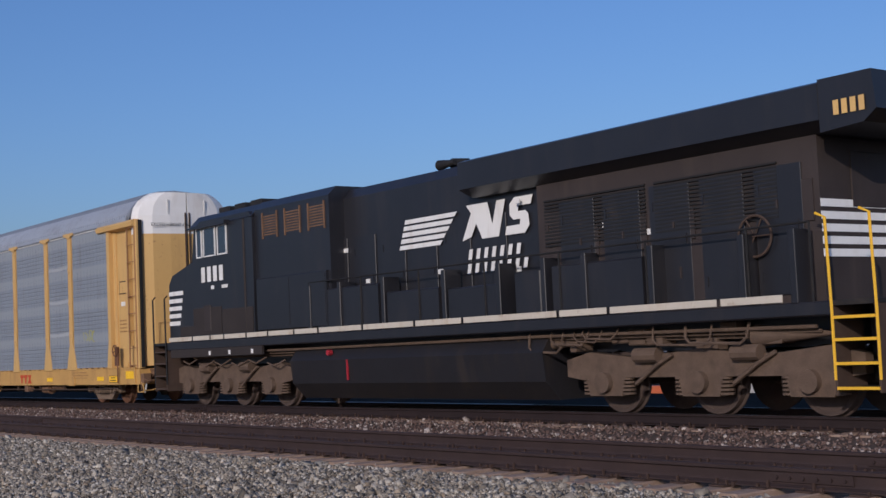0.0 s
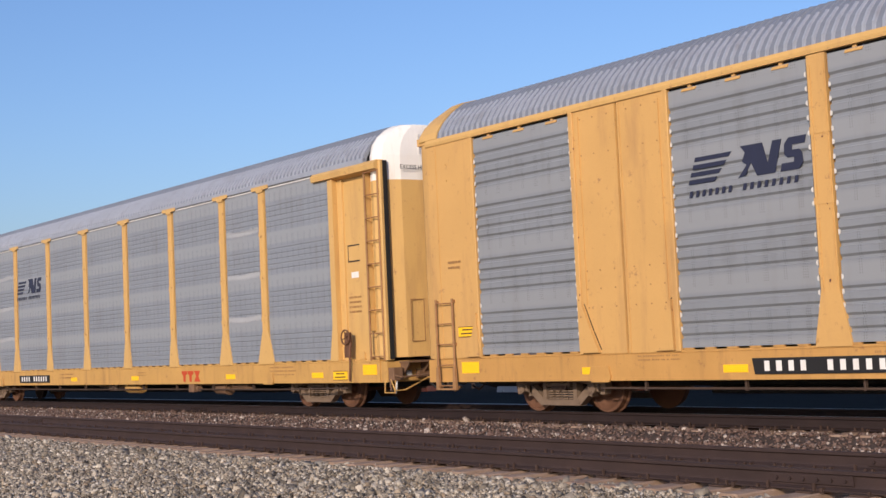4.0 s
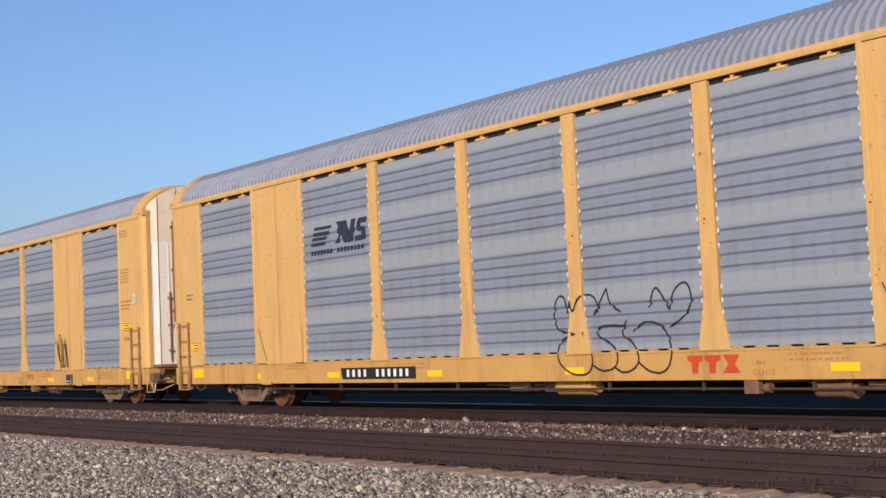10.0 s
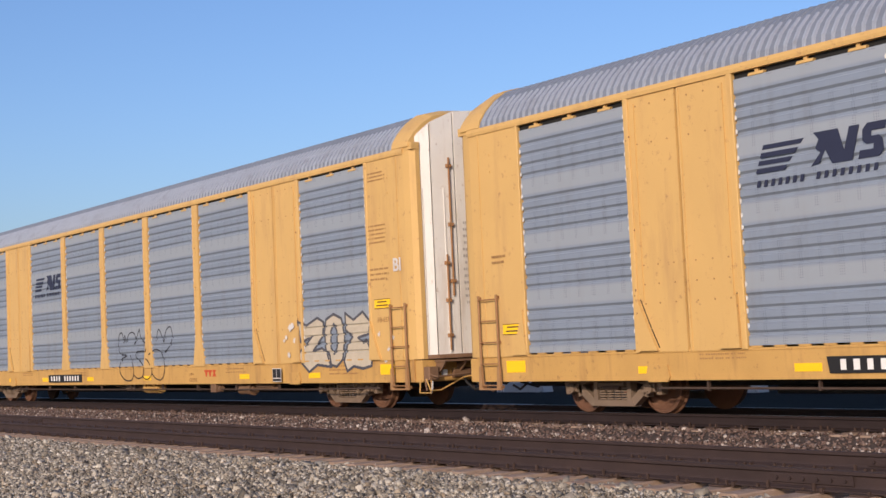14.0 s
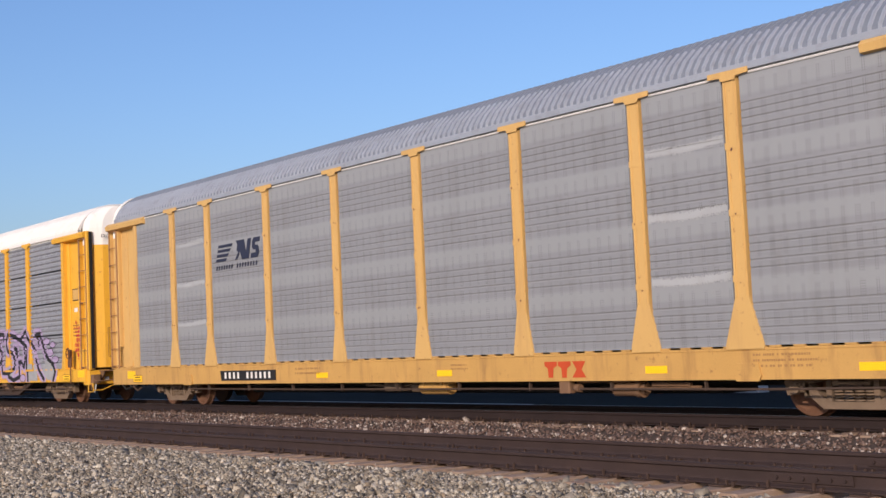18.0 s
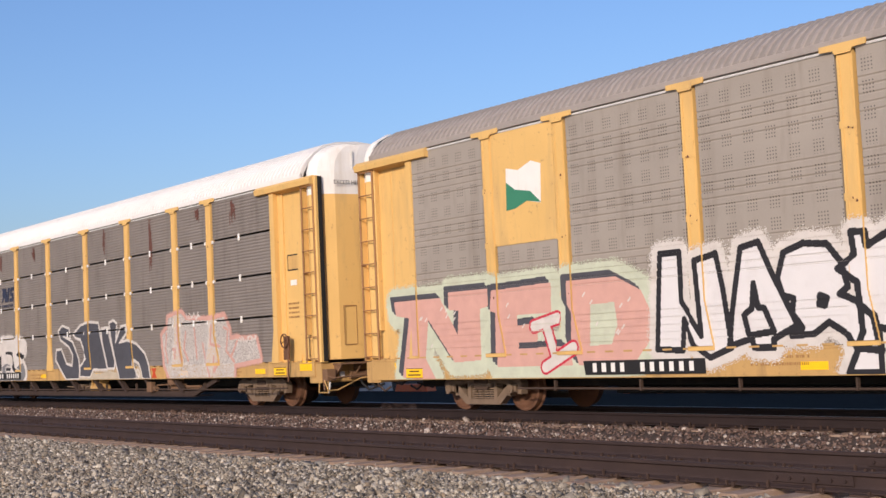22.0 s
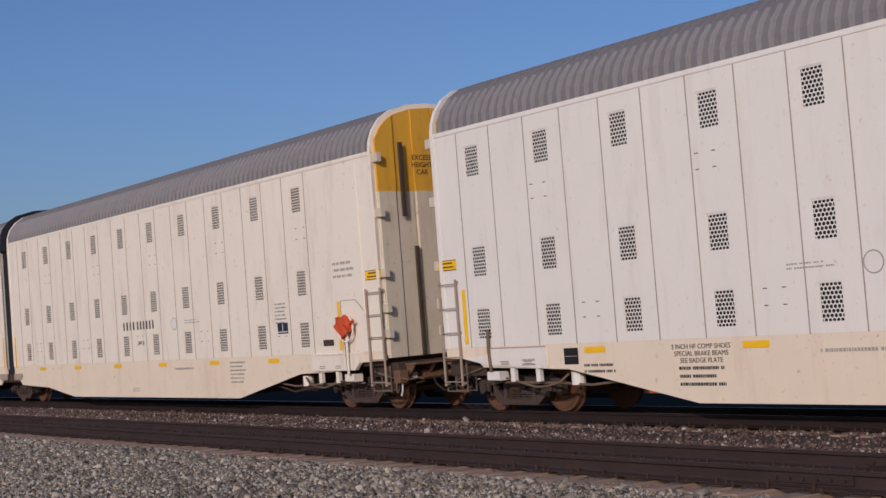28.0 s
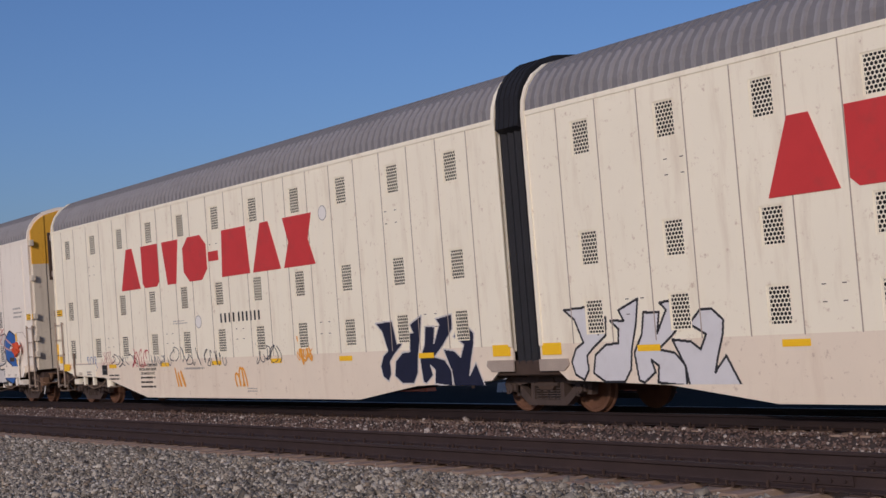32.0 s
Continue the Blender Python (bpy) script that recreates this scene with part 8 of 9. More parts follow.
def line_drawing(car, x0, size, seed, label):
    """Puffed letter outlines in one thin black line: spiky heads above, round lobes below."""
    s = Spray(x0, x0 + 3.0 * size, 0.7, 2.05, seed, 0.011, 0.15)

    def soft(pts):
        """Rounds a polyline by cutting its corners twice."""
        for _ in range(2):
            cut = [pts[0]]
            for (xa, za), (xb, zb) in zip(pts, pts[1:]):
                cut += [(xa * 0.75 + xb * 0.25, za * 0.75 + zb * 0.25), (xa * 0.25 + xb * 0.75, za * 0.25 + zb * 0.75)]
            pts = cut + [pts[-1]]
        return pts
    for q in ([(0.44, 1.36), (0.10, 1.38), (-0.02, 1.6), (0.05, 1.95), (0.28, 2.0), (0.33, 1.6), (0.40, 1.98), (0.47, 1.64), (0.62, 1.95), (0.95, 1.98), (1.1, 1.72), (0.96, 1.64)],
          [(0.96, 1.64), (1.27, 2.04)],
          [(1.27, 2.04), (1.33, 1.78), (1.56, 1.66)],
          [(0.5, 1.34), (0.12, 1.25), (0.0, 0.9), (0.35, 0.66), (0.8, 0.66), (0.9, 0.95), (0.7, 1.35)],
          [(0.86, 0.82), (1.1, 0.70), (1.45, 0.78), (1.45, 1.1), (1.0, 1.28), (1.05, 1.46), (1.66, 1.43)],
          [(1.36, 0.78), (1.6, 0.66), (1.95, 0.82), (1.85, 1.15), (1.55, 1.27), (1.68, 1.5)],) + ([(1.90, 0.85), (2.15, 0.68), (2.5, 0.68), (2.65, 1.0), (2.5, 1.4), (2.1, 1.5), (1.83, 1.34)],
          [(2.2, 1.7), (2.3, 1.98), (2.4, 1.99), (2.62, 1.64)],
          [(2.62, 1.64), (2.72, 1.95), (3.0, 2.08), (3.1, 1.75), (2.9, 1.5), (2.6, 1.38)],):
        s.stroke([(x0 + size * x, z) for x, z in soft(q)], 0.017, "g_black")
    s.done(car, label)


line_drawing(c, 0.88, 1.0, 56, "thin black line drawing of puffed letters")
c = couple(58.4, car_a("yellow car-carrier wagon with three painted eyes", ("white", "pale_door")))
s = Spray(-7.0, -4.6, 0.9, 2.1, 57, 0.012)
for ex, tint in ((-6.35, "g_white"), (-5.1, "g_pink"), (-5.72, "g_lilac")):
    drop = [(0.38 * math.sin(a) * (1 - 0.2 * max(0, -math.cos(a))), (0.50 if math.cos(a) > 0 else 0.62) * math.cos(a)) for a in [2 * math.pi * i / 22 for i in range(22)]]
    for grow, m in ((1.22, "g_white"), (1.08, "g_black"), (1.0, tint)):
        s.poly([(ex + x * grow, 1.52 + z * grow) for x, z in drop], m)
    s.stroke([(ex - 0.25, 1.2), (ex - 0.05, 1.1), (ex + 0.2, 1.22)], 0.05, "g_slate", 0.03)
    for rx, rz, dx, m in ((0.29, 0.20, 0.0, "g_black"), (0.25, 0.16, 0.0, "g_white"), (0.15, 0.15, 0.06, "g_black"), (0.04, 0.04, 0.02, "g_white")):
        s.fill(((s.X - ex - dx) / rx) ** 2 + ((s.Z - 1.52) / rz) ** 2 < 1, m)
    s.stroke(arc(ex, 1.52, 0.30, 0.27, 20, 160), 0.03, "g_black")
    s.stroke(arc(ex, 1.0, 0.12, 0.1, 190, 350), 0.02, "g_black")
s.done(c, "three painted eyes in drop shapes")
scribble(c, 7.15, 8.1, 1.0, 2.05, "g_black", 58, "thin black tag", 6, 0.016, True)
c = couple(29.6, car_a("yellow car-carrier wagon with plain grey ribbed screens", ("white", "pale_yellow"), mark=(3.62, 0.64, 1.0)))
c = couple(0.95, car_a("yellow car-carrier wagon with white lettering and a thin line drawing", ("white", "white"), tall=True))
line_drawing(c, -0.5, 1.1, 61, "thin black line drawing of puffed letters")
cut_letters(c, ([(9.15, 1.9), (9.45, 1.8), (9.9, 1.95), (10.15, 1.85), (10.1, 1.55), (9.7, 1.25), (10.05, 1.3), (10.35, 1.15), (10.4, 0.9), (9.85, 0.95), (9.5, 0.8), (9.2, 1.0), (9.15, 1.2), (9.65, 1.55), (9.25, 1.45)],
                [(10.25, 1.9), (10.55, 2.0), (10.85, 1.9), (10.95, 1.5), (10.85, 1.05), (10.6, 0.9), (10.35, 0.95), (10.2, 1.3), (10.18, 1.65)],
                [(11.0, 2.0), (11.3, 1.85), (11.65, 2.0), (11.9, 1.8), (11.85, 1.55), (11.45, 1.48), (11.65, 1.37), (11.75, 1.43), (11.95, 1.15), (11.9, 0.9), (11.6, 0.85), (11.25, 0.9), (11.0, 0.8), (10.9, 1.0), (11.05, 1.35), (11.25, 1.5), (11.0, 1.65)]),
            "g_dust", "g_slate", "cream sprayed letters outlined in grey", 62, edge=0.028, holes=([(10.55, 1.8), (10.66, 1.65), (10.65, 1.3), (10.53, 1.17), (10.41, 1.3), (10.43, 1.65)],), hole_fill="screen_grey")
s = Spray(8.4, 13.0, 0.9, 2.2, 63, 0.014)
for k in range(11):
    px = 8.55 + 0.09 * k if k < 6 else 12.1 + 0.16 * (k - 6)
    s.stroke([(px, 1.0 + s.rng.random() * 0.9), (px + 0.02, 1.02 + s.rng.random() * 0.9)][:1] * 2, 0.02 + 0.05 * s.rng.random(), "g_white", 0.03)
s.done(c, "white sprayed dots")
c = couple(-27.75, car_a("yellow car-carrier wagon with black and white graffiti", ("white", "yellow")))
sprayed_piece(c, -9.6, -2.4, 0.75, 2.1, ("g_black",), "g_black", 64, "black and grey sprayed letters", None, letters=5, inner="g_grey", fat=0.3, edge=0.05)
sprayed_piece(c, -2.2, 1.6, 0.85, 2.0, ("g_black",), "g_white", 65, "black sprayed letters edged in white", None, letters=4, fat=0.22, edge=0.05)
c = couple(-56.45, car_b("faded yellow car-carrier wagon with dusty grey screens", "flat", "screen_dust", posts=B_POSTS_WIDE))
pale_bands(c, 56)
striped_emblem(c, -7.2, 3.26, "navy")
c = couple(-85.28, car_b("deep yellow car-carrier wagon with a white roof and blue-grey screens", "gapped", "screen_blue", "deep_yellow", "roof_white", "white", shape="up", truss=True, posts=B_POSTS_UP, foot=0.65, board_x=-8.1))
pm = Build().box(-0.83, 0.83, -1.487, -1.478, 3.02, 4.96, 0.0).mesh("sign_panel", "deep_yellow")
part("sign_panel", pm, c, (-8.46, 0, 0), 0, "yellow panel with a striped shield")
b = Build()
b.run_y([(-0.42, 0.35), (-0.36, 0.95), (-0.2, 0.88), (0, 1.0), (0.2, 0.88), (0.36, 0.95), (0.42, 0.35), (0.34, 0.12), (0, 0.0), (-0.34, 0.12)], -0.003, 0)
part("shield", b.mesh("shield", "white"), c, (-8.46, -1.489, 3.75), 0, "shield with red stripes and a blue head")
b = Build()
b.run_y([(-0.41, 0.55), (-0.35, 0.93), (-0.2, 0.86), (0, 0.98), (0.2, 0.86), (0.35, 0.93), (0.41, 0.55)], -0.005, 0)
b.use(1)
bars(b, -0.26, 0.76, (0.07, 0.07, 0.04, 0.07, 0.07), 0.085, 0.03, -0.0065)
bars(b, -0.30, 0.62, (0.07, 0.07, 0.07, 0.04, 0.07, 0.04, 0.07), 0.085, 0.03, -0.0065)
bars_part("shield_head", b.mesh("shield_head", "blue", "white"), c, (-8.46, -1.489, 3.75))
b = Build()
for k in range(6):
    x = -0.33 + 0.12 * k
    b.box(x, x + 0.06, -0.005, 0, 0.14 if abs(k - 2.5) > 2 else 0.06, 0.53)
bars_part("shield_stripe", b.mesh("shield_stripe", "red"), c, (-8.46, -1.489, 3.75))
part("lettering", words("BUILDING AMERICA", 0.19, "ink"), c, (-8.46, -1.491, 3.40), 0, "black words")
s = Spray(-4.69, 1.42, 0.58, 2.32, 71, 0.013)
for q in ([(-4.44, 1.89), (-3.5, 2.07), (-2.25, 2.02), (-1.69, 1.66), (-0.97, 1.91), (-0.03, 2.01), (1.17, 1.75)],
          [(-4.36, 1.89), (-4.24, 1.15), (-3.94, 0.71), (-2.95, 0.97), (-2.66, 0.7), (-1.77, 0.66)],
          [(-1.62, 1.61), (-1.44, 1.18), (-0.93, 0.68)],
          [(1.04, 1.63), (0.92, 0.77)],
          [(-0.74, 1.34), (-0.52, 0.79), (-0.14, 0.67)],):
    s.stroke(q, 0.06, "g_grey", 0.05)
    s.stroke(q, 0.03, "g_slate", 0.04)
for q in ([(-2.88, 1.87), (-3.85, 1.86), (-4.06, 1.35), (-4.0, 0.94), (-3.03, 0.92), (-3.55, 1.39), (-3.15, 1.43)],
          [(-2.95, 0.92), (-2.8, 1.86), (-2.12, 1.78), (-2.15, 1.39), (-2.76, 1.31), (-1.89, 0.9)],
          [(-1.46, 1.84), (-1.39, 0.99)],
          [(-0.77, 1.81), (-0.04, 1.9), (0.93, 1.7), (0.79, 1.42), (-0.08, 1.41), (-0.23, 1.1), (0.01, 0.87), (0.28, 1.13)],):
    s.stroke(q, 0.15, "g_slate", 0.05)
    s.stroke(q, 0.10, "g_navy", 0.03)
for q in ([(-3.7, 1.7), (-3.87, 1.14), (-3.1, 1.04)],
          [(-2.74, 1.19), (-1.92, 0.92)],
          [(-1.21, 1.5), (-1.14, 1.06)],
          [(-0.65, 1.6), (0.29, 1.26), (0.58, 1.47)],
          [(-0.42, 1.24), (0.02, 0.98), (0.44, 1.3)],):
    s.stroke(q, 0.035, "g_silver", 0.03)
s.fill((s.X > -4.2) & (s.X < 1.2) & (s.Z < 1.02) & (s.rng.random(s.X.shape) < 0.58), "g_slate")
s.done(c, "dark misty sprayed letters with pale highlights")
part("lettering", words("R1", 0.25, "white", fat=0.006), c, (-4.55, -1.478, 0.80), 0, "white letters")
s = Spray(1.32, 4.60, 0.58, 2.22, 72, 0.013)
cloud = [(1.57, 1.73), (1.87, 1.97), (2.5, 1.85), (2.92, 1.94), (3.41, 1.87), (4.08, 1.9), (4.22, 1.48), (4.1, 1.1), (4.35, 0.79), (3.23, 0.73), (1.99, 0.75), (1.75, 1.17)]
s.stroke(cloud + cloud[:1], 0.07, "g_slate", 0.06)
s.poly(cloud, "g_grey")
s.fill((s.img > 0) & (s.Z < 0.95) & (s.rng.random(s.X.shape) < 0.3), "bare")
for q in ([(2.5, 1.74), (1.85, 1.69), (1.93, 1.42), (2.47, 1.36), (2.33, 1.03), (1.69, 1.05)],
          [(2.74, 1.59), (2.99, 1.5), (2.97, 1.22), (2.71, 1.23), (2.69, 1.51)],
          [(3.35, 1.72), (3.16, 0.93)],
          [(3.35, 1.69), (3.69, 1.72)],
          [(3.26, 1.4), (3.57, 1.41)],
          [(3.74, 1.72), (4.2, 1.74)],
          [(3.97, 1.72), (3.96, 0.97)],):
    s.stroke(q, 0.10, "g_slate", 0.05)
    s.stroke(q, 0.065, "g_silver", 0.04)
for q in ([(2.84, 0.94), (2.68, 0.74)],
          [(3.63, 0.96), (3.47, 0.73)],
          [(4.09, 0.95), (4.35, 0.78)],
          [(2.01, 1.0), (2.21, 0.75)],):
    s.stroke(q, 0.05, "g_slate", 0.05)
s.done(c, "grey misty sprayed letters with dark edges")
s = Spray(3.96, 11.24, 0.58, 2.53, 73, 0.013)
lines = ([(4.26, 2.16), (4.74, 2.16)],
          [(4.26, 2.16), (4.21, 1.57), (4.38, 1.26), (4.8, 1.12), (5.18, 1.35)],
          [(5.11, 2.17), (5.12, 1.71), (5.66, 1.75), (6.09, 1.73), (5.96, 2.26), (6.47, 2.23), (6.45, 2.06)],
          [(5.18, 1.35), (5.36, 0.75), (5.8, 0.72), (5.93, 1.27), (6.23, 1.37), (6.26, 1.66), (6.09, 1.73)],
          [(6.78, 1.98), (6.96, 2.22), (7.42, 2.16), (8.01, 1.99), (8.68, 1.76), (8.62, 0.98), (8.63, 0.71)],
          [(6.78, 1.98), (6.91, 1.69), (7.23, 1.62), (7.48, 1.39), (7.42, 1.11), (6.86, 0.96), (6.29, 0.97), (6.19, 1.32)],
          [(7.47, 1.77), (7.71, 1.49), (7.69, 1.71), (7.47, 1.77)],) + ([(8.01, 1.99), (8.47, 2.28), (8.71, 2.1), (9.32, 1.68)],
          [(8.36, 1.78), (8.44, 1.46), (8.31, 1.14), (8.04, 1.31), (7.85, 1.32), (7.89, 0.83), (7.31, 0.73), (6.85, 0.85)],
          [(9.39, 2.16), (9.75, 2.16), (9.98, 1.84), (10.29, 1.43), (10.83, 1.17), (10.99, 0.97), (10.8, 0.71)],
          [(9.39, 1.37), (9.6, 1.05), (10.02, 0.75)],
          [(9.39, 2.14), (9.61, 2.02), (9.66, 1.81)],)
for q in lines:
    s.stroke(q, 0.15, "g_lilac", 0.08)
for q in ([(8.71, 1.24), (9.28, 1.22), (9.46, 1.01), (9.47, 0.7), (8.67, 0.71)],
          [(10.25, 1.38), (10.83, 1.12), (10.93, 0.92), (10.74, 0.71), (10.32, 0.72), (9.91, 1.0)],
          [(6.87, 1.13), (7.34, 1.11), (7.17, 0.84), (6.89, 0.9)],):
    s.poly(q, "g_silver")
for q in lines:
    s.stroke(q, 0.062, "g_black", 0.02)
for ex, ez, rx, rz in [(10.32, 1.91, 0.26, 0.09), (10.82, 1.79, 0.21, 0.08), (10.57, 1.56, 0.26, 0.11), (11.02, 1.34, 0.25, 0.09), (8.18, 0.79, 0.23, 0.11)]:
    s.fill(((s.X - ex) / (rx + 0.03)) ** 2 + ((s.Z - ez) / (rz + 0.025)) ** 2 < 1, "g_black")
    s.fill(((s.X - ex) / rx) ** 2 + ((s.Z - ez) / rz) ** 2 < 1, "g_lilac")
s.done(c, "black sprayed letter outlines on lilac mist with lilac ovals")
scribble(c, 4.53, 5.42, 0.67, 0.99, "g_black", 74, "small black tag on the sill", 5, 0.016)
scribble(c, 12.3, 12.75, 1.3, 2.5, "g_red", 75, "thin red tag on the door bay", 4, 0.02, depth=-1.347)
c = couple(-114.1, car_b("weathered yellow car-carrier wagon covered in red and white graffiti", "flat", "screen_tan", "pale_yellow", "roof_tan", "white", shape="low", posts=B_POSTS_OLD, brake=False, foot=0.61))
part("sign_panel", Build().box(-0.83, 0.83, -1.487, -1.478, 2.95, 4.96).mesh("sign_panel", "pale_yellow"), c, (-8.46, 0, 0), 0, "yellow panel with a green and white flag")
part("flag_shape", Build().run_y([(-0.45, 0.0), (-0.42, 0.75), (-0.1, 0.68), (0.25, 0.8), (0.5, 0.72), (0.46, 0.05), (0.1, 0.12), (-0.2, 0.02)], -0.003, 0).mesh("flag_shape", "white"), c, (-8.46, -1.489, 3.55), 0, "white flag shape")
part("flag_shape", Build().run_y([(-0.45, 0.0), (-0.43, 0.5), (-0.2, 0.35), (0.2, 0.28), (0.47, 0.06), (0.1, 0.12), (-0.2, 0.02)], -0.005, 0).mesh("flag_shape", "green"), c, (-8.46, -1.489, 3.55), 0, "green half of the flag")
cut_letters(c, ([(-12.45, 2.1), (-11.0, 2.1), (-10.47, 1.35), (-10.4, 1.9), (-10.7, 1.92), (-10.7, 2.2), (-9.55, 2.2), (-9.6, 1.93), (-9.83, 1.9), (-9.86, 0.98), (-10.6, 0.95), (-11.4, 1.8), (-11.54, 1.0), (-11.25, 0.62), (-12.25, 0.68), (-11.96, 1.82), (-12.4, 1.88)],
                [(-9.4, 2.15), (-7.9, 2.2), (-7.92, 1.75), (-8.82, 1.74), (-8.81, 1.5), (-8.27, 1.53), (-8.3, 1.27), (-8.8, 1.27), (-8.81, 1.1), (-7.53, 1.12), (-7.45, 0.85), (-9.35, 0.85), (-9.3, 1.8), (-9.45, 1.84)],
                [(-7.42, 2.2), (-6.35, 2.2), (-5.8, 1.95), (-5.58, 1.55), (-5.7, 1.16), (-5.95, 0.92), (-7.25, 0.85), (-7.37, 1.2), (-7.33, 1.7), (-7.43, 1.85)]),
            "g_pink", "g_pink", "faded salmon block letters with slate shade and a pale halo", 81, edge=0.03, halo="g_mint", halo_r=0.27, shadow="g_slate", drop=(-0.12, 0.10), holes=([(-6.96, 1.83), (-6.36, 1.85), (-6.3, 1.45), (-6.47, 1.12), (-7.02, 1.1)],), hole_fill="g_mint", shine="g_white")
s = Spray(-8.6, -6.9, 0.62, 1.75, 80, 0.014)
for r_, m_ in ((0.13, "g_red"), (0.09, "g_white")):
    for q in ([(-8.35, 1.5), (-7.75, 1.62)], [(-8.05, 1.55), (-7.85, 1.0)], [(-8.1, 0.8), (-7.35, 1.12)]):
        s.stroke(q, r_, m_)
s.done(c, "small white letter edged in red")
cut_letters(c, ([(-5.34, 2.5), (-4.94, 2.5), (-4.95, 1.75), (-4.56, 1.22), (-4.62, 2.34), (-4.23, 2.42), (-4.13, 1.92), (-4.02, 1.03), (-4.44, 0.89), (-4.72, 1.07), (-4.91, 1.48), (-4.97, 1.01), (-5.49, 1.04)],
          [(-3.98, 1.53), (-3.76, 2.46), (-3.43, 2.52), (-3.25, 2.12), (-2.83, 1.31), (-3.25, 1.13), (-3.26, 1.01), (-3.61, 1.02), (-3.64, 1.15), (-4.06, 1.05)],) + ([(-3.13, 1.97), (-3.0, 2.33), (-2.66, 2.43), (-2.27, 2.39), (-2.06, 2.13), (-1.97, 1.79), (-2.11, 1.7), (-1.84, 1.6), (-1.59, 1.38), (-1.51, 0.93), (-1.89, 0.97), (-1.99, 1.14), (-2.31, 1.33), (-2.56, 1.18), (-2.94, 1.17), (-2.75, 1.27), (-2.91, 1.48), (-2.87, 1.68), (-3.05, 1.73)],
          [(-1.85, 2.51), (-1.66, 2.5), (-1.63, 2.31), (-1.2, 2.52), (-0.85, 2.52), (-0.72, 1.96), (-0.38, 1.94), (-0.5, 1.43), (-1.11, 1.43), (-1.21, 1.22), (-0.71, 1.01), (-0.69, 0.66), (-1.04, 0.64), (-1.26, 1.17), (-1.53, 1.23), (-1.53, 0.64), (-2.04, 0.64), (-1.76, 1.18), (-1.8, 1.84), (-2.12, 2.04), (-1.82, 2.21)],),
            "g_pale", "g_black", "white sprayed letters outlined in black", 82, edge=0.05, halo="g_white", halo_r=0.16,
            holes=([(-3.56, 1.93), (-3.5, 1.59), (-3.39, 1.57), (-3.24, 1.24), (-3.69, 1.19), (-3.76, 1.49), (-3.61, 1.58)], [(-2.43, 1.7), (-2.32, 1.66), (-2.36, 1.56), (-2.45, 1.58)]), hole_fill="g_pale")
s = Spray(-0.50, 4.97, 0.58, 2.61, 83, 0.013)
s.wash(-0.40, 4.77, 0.58, 2.16, "g_white", 0.25, 0.3)
for q in ([(-0.26, 1.88), (-0.07, 2.21), (0.31, 2.29), (0.66, 2.19), (0.79, 1.88), (0.78, 1.33), (0.91, 1.0), (0.8, 0.59), (0.05, 0.6), (0.01, 1.08), (-0.35, 1.2)],
          [(0.91, 2.01), (1.08, 2.16), (1.38, 2.2), (1.67, 2.12), (1.71, 1.78), (1.8, 1.51), (1.53, 1.25), (1.43, 0.99), (2.0, 0.98), (1.9, 0.61), (1.03, 0.62), (0.99, 1.05), (1.13, 1.37), (0.83, 1.38)],
          [(1.67, 2.23), (2.03, 2.15), (2.2, 1.75), (2.27, 1.23), (1.95, 1.24), (1.68, 1.83)],
          [(2.38, 2.2), (2.68, 2.16), (2.86, 1.92), (2.94, 1.71), (2.63, 1.98), (2.56, 1.58), (2.55, 1.01), (2.22, 1.02), (2.27, 1.75)],) + ([(3.38, 2.08), (3.67, 2.21), (4.04, 2.18), (4.17, 2.0), (4.0, 1.75), (3.77, 1.81), (3.87, 1.66), (4.24, 1.74), (4.13, 1.5), (4.21, 1.36), (4.38, 1.4), (4.47, 1.02), (4.62, 0.82), (4.55, 0.69), (3.91, 0.65), (3.76, 0.99), (3.52, 1.04), (3.57, 1.63), (3.33, 1.79)],
          [(4.31, 1.93), (4.9, 1.86), (4.45, 1.49), (4.4, 1.63)],):
    s.stroke(q + q[:1], 0.05, "g_white", 0.03)
    s.poly(q, "g_umber")
for q in ([(2.58, 1.78), (2.76, 1.76), (2.74, 1.01), (2.57, 1.01), (2.58, 1.78)],
             [(2.93, 1.66), (3.35, 1.69), (3.15, 0.66), (2.9, 0.76), (2.92, 1.66)],
             [(3.34, 1.47), (3.43, 1.51), (3.52, 1.43), (3.42, 1.35), (3.34, 1.47)],):
    s.stroke(q, 0.035, "g_red", 0.01)
s.done(c, "brown sprayed letters on a chalky white ground with red strokes")
s = Spray(4.86, 12.55, 0.58, 2.78, 84, 0.013)
base = [(5.06, 1.47), (5.56, 1.32), (6.07, 1.38), (6.34, 1.78), (7.5, 1.8), (8.57, 1.84), (9.86, 1.82), (10.69, 1.82), (10.89, 1.53), (11.16, 1.34), (11.69, 1.34), (11.92, 1.57), (12.45, 1.29), (12.09, 1.13), (11.99, 0.6), (5.76, 0.6), (5.54, 1.07), (5.04, 1.22)]
crest = [(6.16, 2.03), (6.43, 2.47), (7.18, 2.58), (7.31, 2.23), (7.53, 2.24), (8.06, 2.46), (8.4, 2.3), (8.66, 2.21), (9.14, 2.35), (9.57, 2.15), (9.83, 2.2), (9.94, 2.47), (10.57, 2.49), (10.53, 2.06), (10.4, 1.79), (9.89, 1.82), (9.55, 1.88), (9.03, 1.82), (8.63, 1.84), (8.23, 1.96), (7.72, 1.84), (7.42, 1.8), (6.81, 1.78), (6.34, 1.8)]
s.stroke(crest + crest[:1], 0.10, "g_black")
s.poly(base, "g_black")
s.poly(crest, "g_umber")
